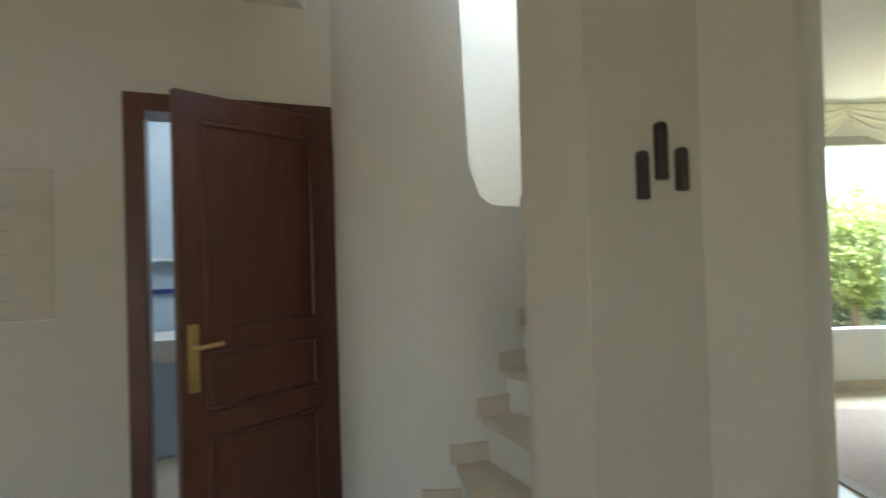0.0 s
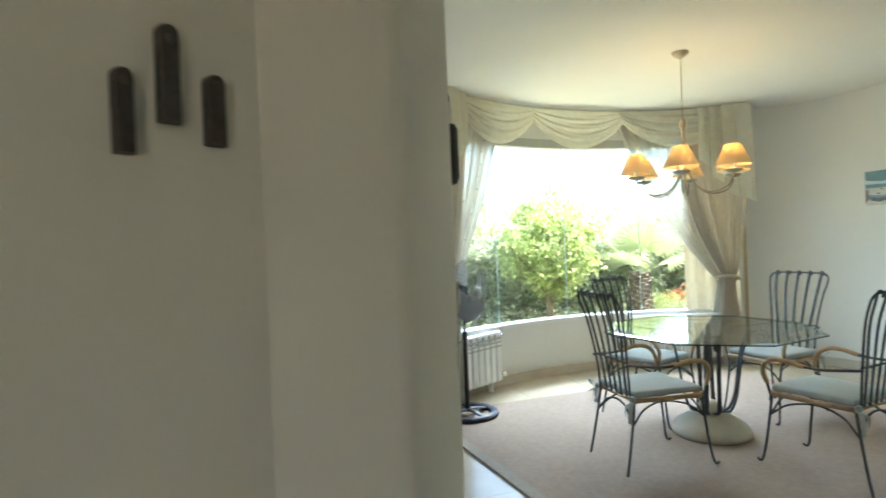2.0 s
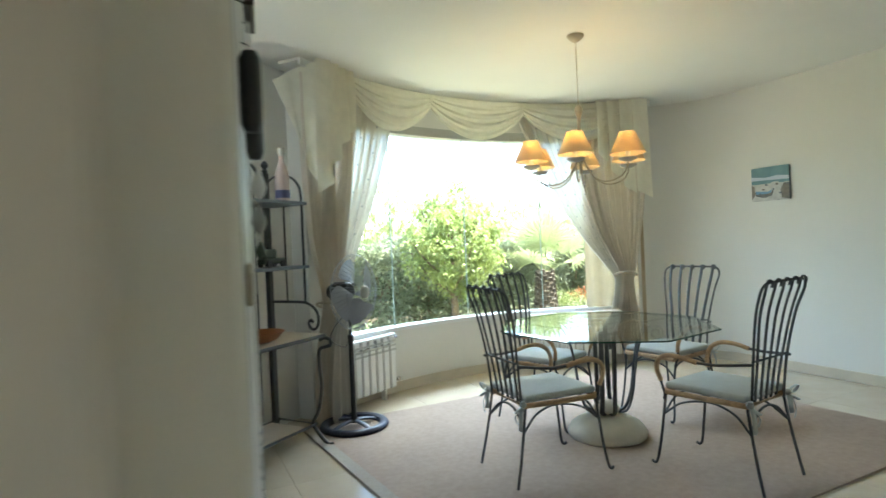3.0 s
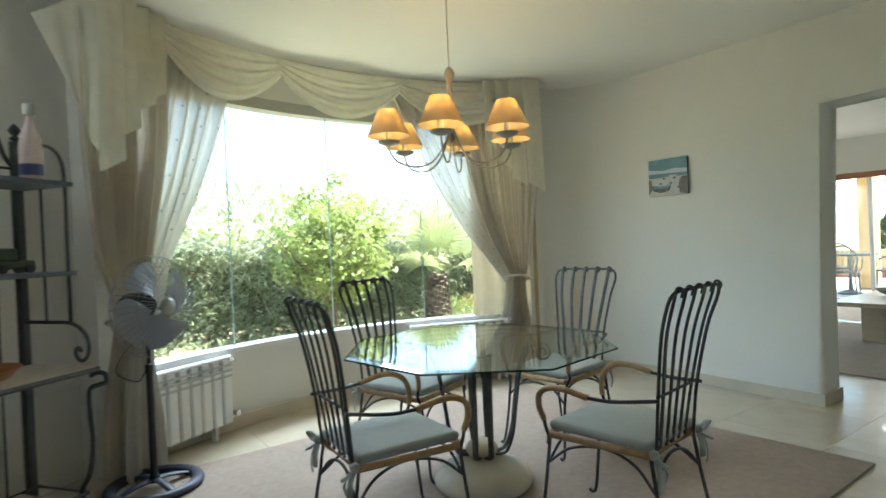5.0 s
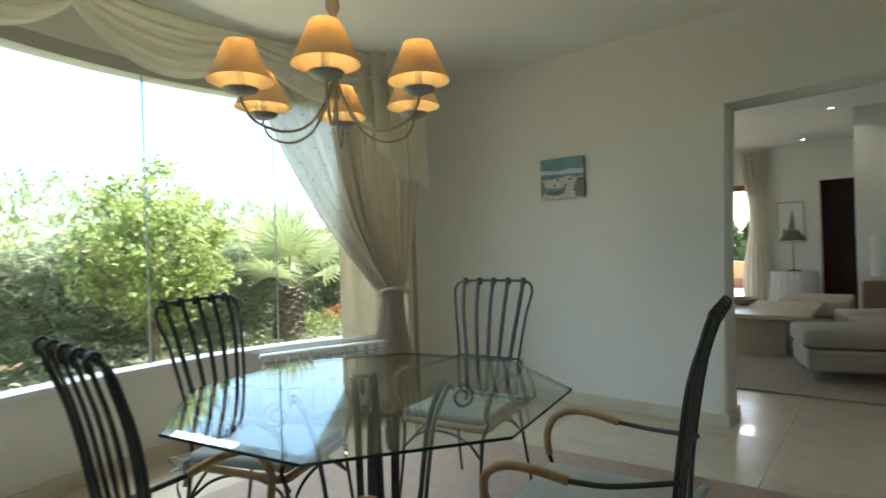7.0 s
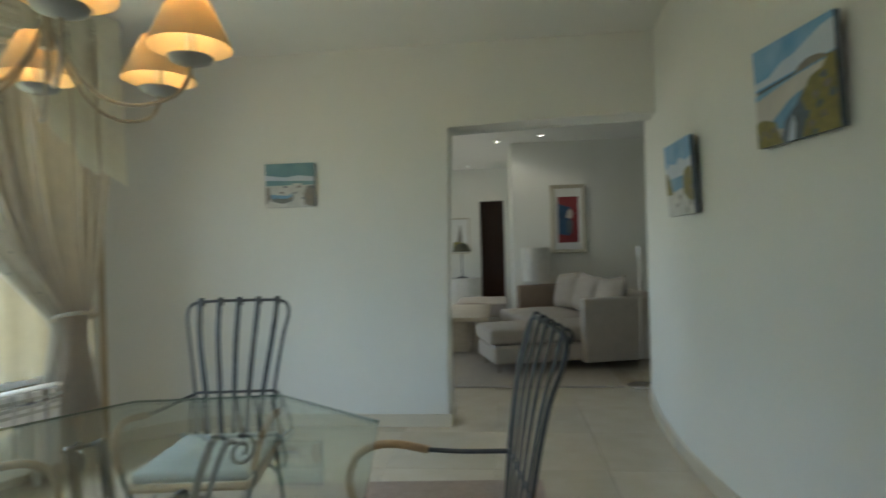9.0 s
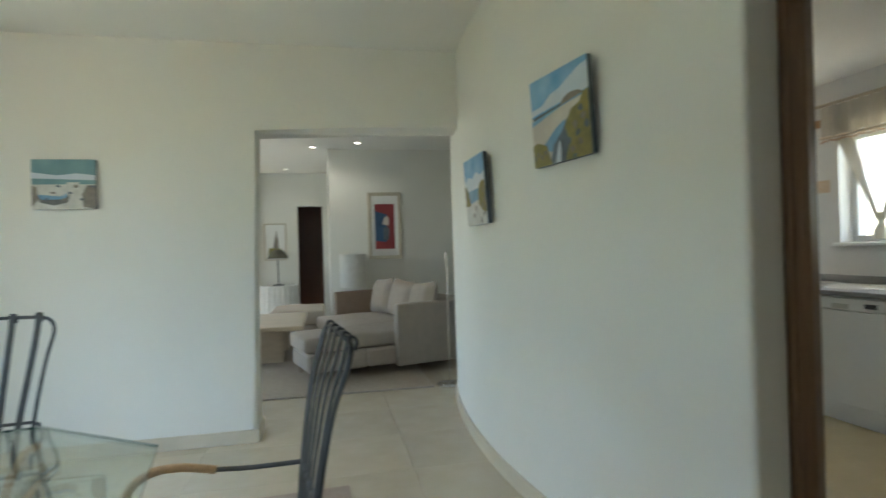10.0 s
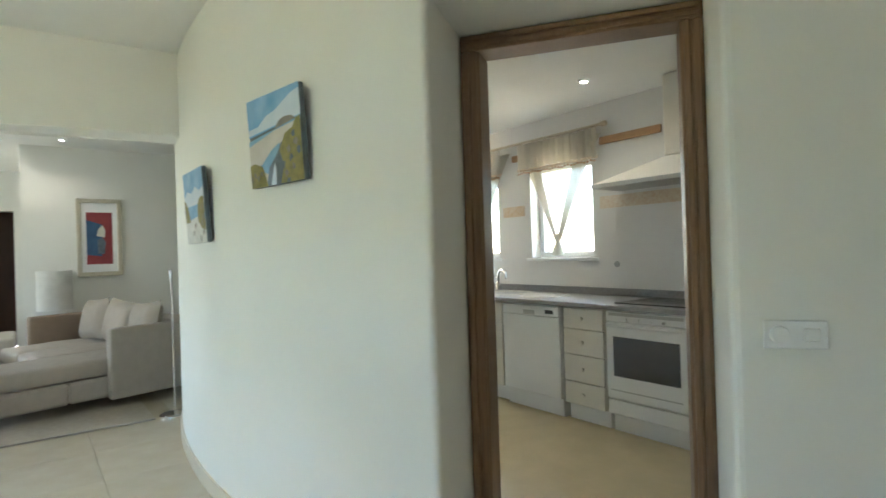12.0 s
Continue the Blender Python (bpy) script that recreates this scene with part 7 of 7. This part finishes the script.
def moulding(nm, x0, z0, x1, z1, along):
    b = B()
    if along == "z":
        w = x1 - x0
        box(b, x0, -0.12, z0, x1, 0.015, z1, 0.004)
        box(b, x0 + 0.15 * w, 0.0152, z0, x0 + 0.45 * w, 0.03, z1, 0.006, None, 2)
        box(b, x0 + 0.55 * w, 0.0152, z0, x0 + 0.88 * w, 0.024, z1, 0.004, None, 2)
    else:
        h = z1 - z0
        box(b, x0, -0.12, z0, x1, 0.015, z1, 0.004)
        box(b, x0 + 0.012, 0.0152, z0 + 0.15 * h, x1 - 0.012, 0.024, z0 + 0.45 * h, 0.004, None, 2)
        box(b, x0 + 0.012, 0.0152, z0 + 0.55 * h, x1 - 0.012, 0.03, z0 + 0.88 * h, 0.006, None, 2)
    return part(nm, b, M_OAK, kf)


moulding("jamb", 0.0, 0.0, 0.075, KTOP - 0.065, "z")
moulding("jamb", KWID - 0.075, 0.0, KWID, KTOP - 0.065, "z")
moulding("head", 0.0, KTOP - 0.062, KWID, KTOP, "x")

# ---- hall ----
df = thing("door_3", DM, "dark mahogany panelled door standing ajar", "door")
df["kind"] = "structure"
for nm, q in (("jamb", (0.0, -0.025, 0, 0.085, 0.19, 2.08)), ("jamb", (DWID - 0.07, -0.025, 0, DWID, 0.19, 2.08)), ("head", (0.085, -0.025, 2.0, DWID - 0.07, 0.19, 2.08))):
    part(nm, box(B(), *q, 0.006, None, 2), M_MAHOG, df)
hinge = Vector((-0.771, 1.889))
free = Vector((-1.182, 1.262))
lv = (free - hinge).normalized()
LM = DM.inverted() @ Matrix(((lv.x, lv.y, 0, hinge.x), (lv.y, -lv.x, 0, hinge.y), (0, 0, 1, 0), (0, 0, 0, 1)))
lw = (free - hinge).length
leaf = part("leaf", box(B(), 0.0, -0.02, 0.008, lw, 0.02, 2.01, 0.004, LM), M_MAHOG, df)
for z0, z1 in ((0.14, 0.62), (0.72, 0.96), (1.04, 1.90)):
    for sy in (1, -1):
        b = B()
        t = 0.02
        x0, x1 = 0.10, lw - 0.10
        y0, y1 = (0.0202, 0.032) if sy > 0 else (-0.032, -0.0202)
        for q in ((x0, z0, x1, z0 + t), (x0, z1 - t, x1, z1), (x0, z0 + t, x0 + t, z1 - t), (x1 - t, z0 + t, x1, z1 - t)):
            box(b, q[0], y0, q[1], q[2], y1, q[3], 0.004, LM)
        part("panel_moulding", b, M_MAHOG, leaf)
for sy in (1, -1):
    b = B()
    y0, y1 = (0.0202, 0.026) if sy > 0 else (-0.026, -0.0202)
    box(b, lw - 0.075, y0, 0.81, lw - 0.03, y1, 1.08, 0.004, LM)
    tube(b, [(lw - 0.052, sy * 0.024, 0.99), (lw - 0.052, sy * 0.065, 0.99), (lw - 0.08, sy * 0.07, 0.992), (lw - 0.155, sy * 0.066, 0.996)], 0.010, 8, m=LM)
    part("door_handle", b, M_BRASS, leaf, "brass lever handle on a long plate", True)

pl = thing("print_panel", DM @ pose(-0.53, -0.0015, 1.42), "cream printed chart on the hall wall", "picture")
part("sheet", box(B(), -0.22, -0.012, -0.31, 0.27, 0, 0.31, 0.003), M_CHART, pl)
for k in range(5):
    part("printed_bar", box(B(), -0.02, -0.0135, -0.215 + 0.095 * k, 0.075, -0.0121, -0.165 + 0.095 * k), M_CHARTINK, pl, "unreadable grey print")
    part("printed_line", box(B(), -0.05, -0.0135, -0.235 + 0.095 * k, 0.11, -0.0121, -0.228 + 0.095 * k), M_GREYPAINT, pl, "thin line of print")
part("bottom_edge", box(B(), -0.22, -0.018, -0.318, 0.27, 0, -0.3105), M_WHITE, pl, "white lower edge")

# ornaments on the inner face of the pier
pf = Vector((1.25 - 1.112, 2.0 - 1.085)).normalized()


def inner_face(d, z):
    q = Vector((1.112, 1.085)) + pf * d
    return Matrix(((pf.x, -pf.y, 0, q.x), (pf.y, pf.x, 0, q.y), (0, 0, 1, z), (0, 0, 0, 1)))


for d, z, h in ((0.16, 1.545, 0.165), (0.47, 1.557, 0.195)):
    o = thing("hanging_ornament", inner_face(d, z), "black rounded bar hanging from a wire ring", "wall ornament", "hanging bars on the pier")
    part("bar", lathe(B(), [(0, -h / 2), (0.014, -h / 2 + 0.003), (0.021, -h / 2 + 0.018), (0.0215, 0), (0.021, h / 2 - 0.018), (0.014, h / 2 - 0.003), (0, h / 2)], centre=(0, -0.026, 0), seg=20), M_BLACK, o, smooth=True)
    part("ring", tube(B(), [(-0.012, -0.026, h / 2 - 0.004), (-0.012, -0.026, h / 2 + 0.04), (0, -0.024, h / 2 + 0.055), (0.012, -0.026, h / 2 + 0.04), (0.012, -0.026, h / 2 - 0.004)], 0.0022, 6), M_CHROME, o, "thin wire ring", True)
    part("hook", tube(B(), [(0, 0, h / 2 + 0.10), (0, -0.020, h / 2 + 0.09), (0.004, -0.027, h / 2 + 0.06), (-0.004, -0.018, h / 2 + 0.052)], 0.002, 6), M_BLACK, o, smooth=True)
# white lining of the pier's inner face, with strings and small charms hung on it
b = B()
for d0, d1, t in ((0.045, 0.16, 0.004), (0.165, 0.30, 0.007), (0.305, 0.56, 0.004), (0.565, 0.60, 0.008), (0.605, 0.88, 0.004)):
    box(b, d0, -t, 0.0, d1, -0.0005, CEIL - 0.02, 0.0015, inner_face(0, 0))
tagged(part("trim_pier_lining", b, M_PVC), "white panelled lining on the inner face of the pier", "trim", kind="structure")
for d, z1 in ((0.255, 1.44), (0.50, 1.44)):
    o = thing("bead_string", inner_face(d, 0), "thin grey string of small beads hanging on the pier", "wall ornament", "strings on the pier")
    part("cord", tube(B(), [(0, -0.012, 0.02), (0, -0.012, z1)], 0.0014, 5, per=0), M_GREYMETAL, o)
    b = B()
    for k in range(34):
        lathe(b, [(0, -0.005), (0.004, 0), (0, 0.005)], centre=(0, -0.012, 0.05 + 0.024 * k), seg=6)
    part("beads", b, M_GREYMETAL, o, smooth=True)
for d, z, w, h, ma, lab in ((0.60, 1.415, 0.020, 0.085, M_WHITE, "small white drop-shaped charm on the pier"), (0.44, 1.31, 0.018, 0.075, M_GREYMETAL, "small grey metal charm on the pier"), (0.80, 1.235, 0.016, 0.055, M_GREENTOY, "small dark green charm on the pier")):
    o = thing("charm", inner_face(d, z), lab, "wall ornament", "charms on the pier")
    part("pendant", lathe(B(), [(0, -h / 2), (w * 0.7, -h * 0.35), (w, -h * 0.1), (w * 0.6, h * 0.25), (0.003, h / 2), (0, h / 2)], centre=(0, -0.010 - w, 0), seg=16), ma, o, smooth=True)
    part("loop", tube(B(), [(0, -0.010 - w, h / 2 - 0.003), (0.006, -0.014, h / 2 + 0.015), (0, -0.006, h / 2 + 0.03), (0, -0.001, h / 2 + 0.035)], 0.0014, 5), M_CHROME, o, smooth=True)
framed("framed_picture", inner_face(0.72, 2.12) @ pose(0, -0.009, 0), 0.22, 0.42, 0.012, P_GRASS, [], "small ochre picture in a thin dark frame", M_DARK)
ts = thing("thermostat", inner_face(0.10, 1.17) @ pose(0, -0.0045, 0), "small beige wall switch on the pier", "light switch")
part("plate", box(B(), -0.035, -0.010, -0.04, 0.035, 0, 0.04, 0.004), M_CREAMMETAL, ts)
part("rocker", box(B(), -0.016, -0.016, -0.022, 0.016, -0.0102, 0.022, 0.003), M_WHITE, ts)

# winding stair
for k in range(0, 9):
    a0, a1 = -101 + 14 * k, -101 + 14 * (k + 1) + 2
    z1 = 0.17 * (k + 1)
    b = B()
    pts = [(SX + r * math.cos(radians(a)), SY + r * math.sin(radians(a))) for r, a in ((SR + 0.002, a0), (1.25, a0), (1.25, (a0 + a1) / 2), (1.25, a1), (SR + 0.002, a1), (SR + 0.002, (a0 + a1) / 2))]
    prism(b, pts, max(0, z1 - 0.17 - 0.1), z1 - 0.03)
    st = tagged(part("stair_step", b, M_WALL), "cream stair step with a marble tread", "stair", "steps of the winding stair")
    st["kind"] = "structure"
    b = B()
    a0n = a0 - 1.5
    pts = [(SX + r * math.cos(radians(a)), SY + r * math.sin(radians(a))) for r, a in ((SR + 0.003, a0n), (1.24, a0n), (1.24, (a0 + a1) / 2), (1.24, a1), (SR + 0.003, a1), (SR + 0.003, (a0 + a1) / 2))]
    prism(b, pts, z1 - 0.0295, z1)
    part("tread", b, M_STEP, st, "cream marble tread")
    b = B()
    line = [(SX + (SR + 0.001) * math.cos(radians(a)), SY + (SR + 0.001) * math.sin(radians(a))) for a in (a0 - 5, a0 + 2, a0 + 9, a1 - 1)]
    strip(b, line, -0.012, z1 + 0.001, z1 + 0.075)
    part("stair_skirting", b, M_STEP, st, "stepped marble skirting")

sc = thing("wall_sconce", pose(-0.1, 2.885, 1.80), "dark wire wall ornament in the stairwell", "wall ornament")
for k in range(6):
    z = -0.22 + 0.09 * k
    part("wire", tube(B(), [(0, 0, z), (0.03, -0.03, z + 0.02), (0.09, -0.04, z + (0.02 if k % 2 else -0.02))], 0.003, 5, per=3), M_BLACK, sc)

# small room: basin, mirror, band
tagged(part("navy_rail", box(B(), -0.2, 1.47, 1.12, 0.8, 1.495, 1.15, 0, DM), M_NAVY), "navy blue band on the pale tiles", "rail")
tagged(part("shelf", box(B(), -0.2, 1.40, 1.34, 0.8, 1.495, 1.36, 0, DM), M_WHITE), "white shelf on the pale tiles", "shelf")
tagged(part("wash_basin", lathe(B(), [(0, 0.70), (0.10, 0.70), (0.2, 0.78), (0.24, 0.86), (0.23, 0.865), (0.17, 0.80), (0, 0.74)], m=DM @ pose(0.12, 1.22, 0), seg=24), M_WHITE, None, "", True), "white ceramic wash basin in the small room", "basin")
tagged(part("oval_mirror", lathe(B(), [(0, 0.02), (0.15, 0.02), (0.17, 0.012), (0.17, 0)], m=DM @ pose(0.66, 1.497, 1.62, 90) @ Matrix.Diagonal((1, 1.6, 1, 1)), seg=28), M_OVENGLASS, None, "", True), "oval dark mirror on the pale tiles", "mirror")


# ---- floor tiles ----
TS = 0.60
tile_b = B()
box(tile_b, 0.0007, 0.0007, FLOOR_TOP, TS - 0.0007, TS - 0.0007, 0.0, 0.0006)
tile_me = mesh_of("tile", tile_b, M_MARBLE)
for i in range(-6, 18):
    for j in range(-6, 10):
        x, y = i * TS + 0.35, j * TS + 0.1
        cx, cy = x + TS / 2, y + TS / 2
        if not (-3.1 < cx < 10.2 and -2.9 < cy < 5.2):
            continue
        if cy > 4.0 and cx < 6.0 and math.hypot(cx - BX, cy - BY) > BR + 0.35:
            continue
        if 2.3 < cx < 6.5 and cy < -0.3:
            continue
        t = new("tile", tile_me)
        t.location = (x, y, 0)
        t.parent = floor
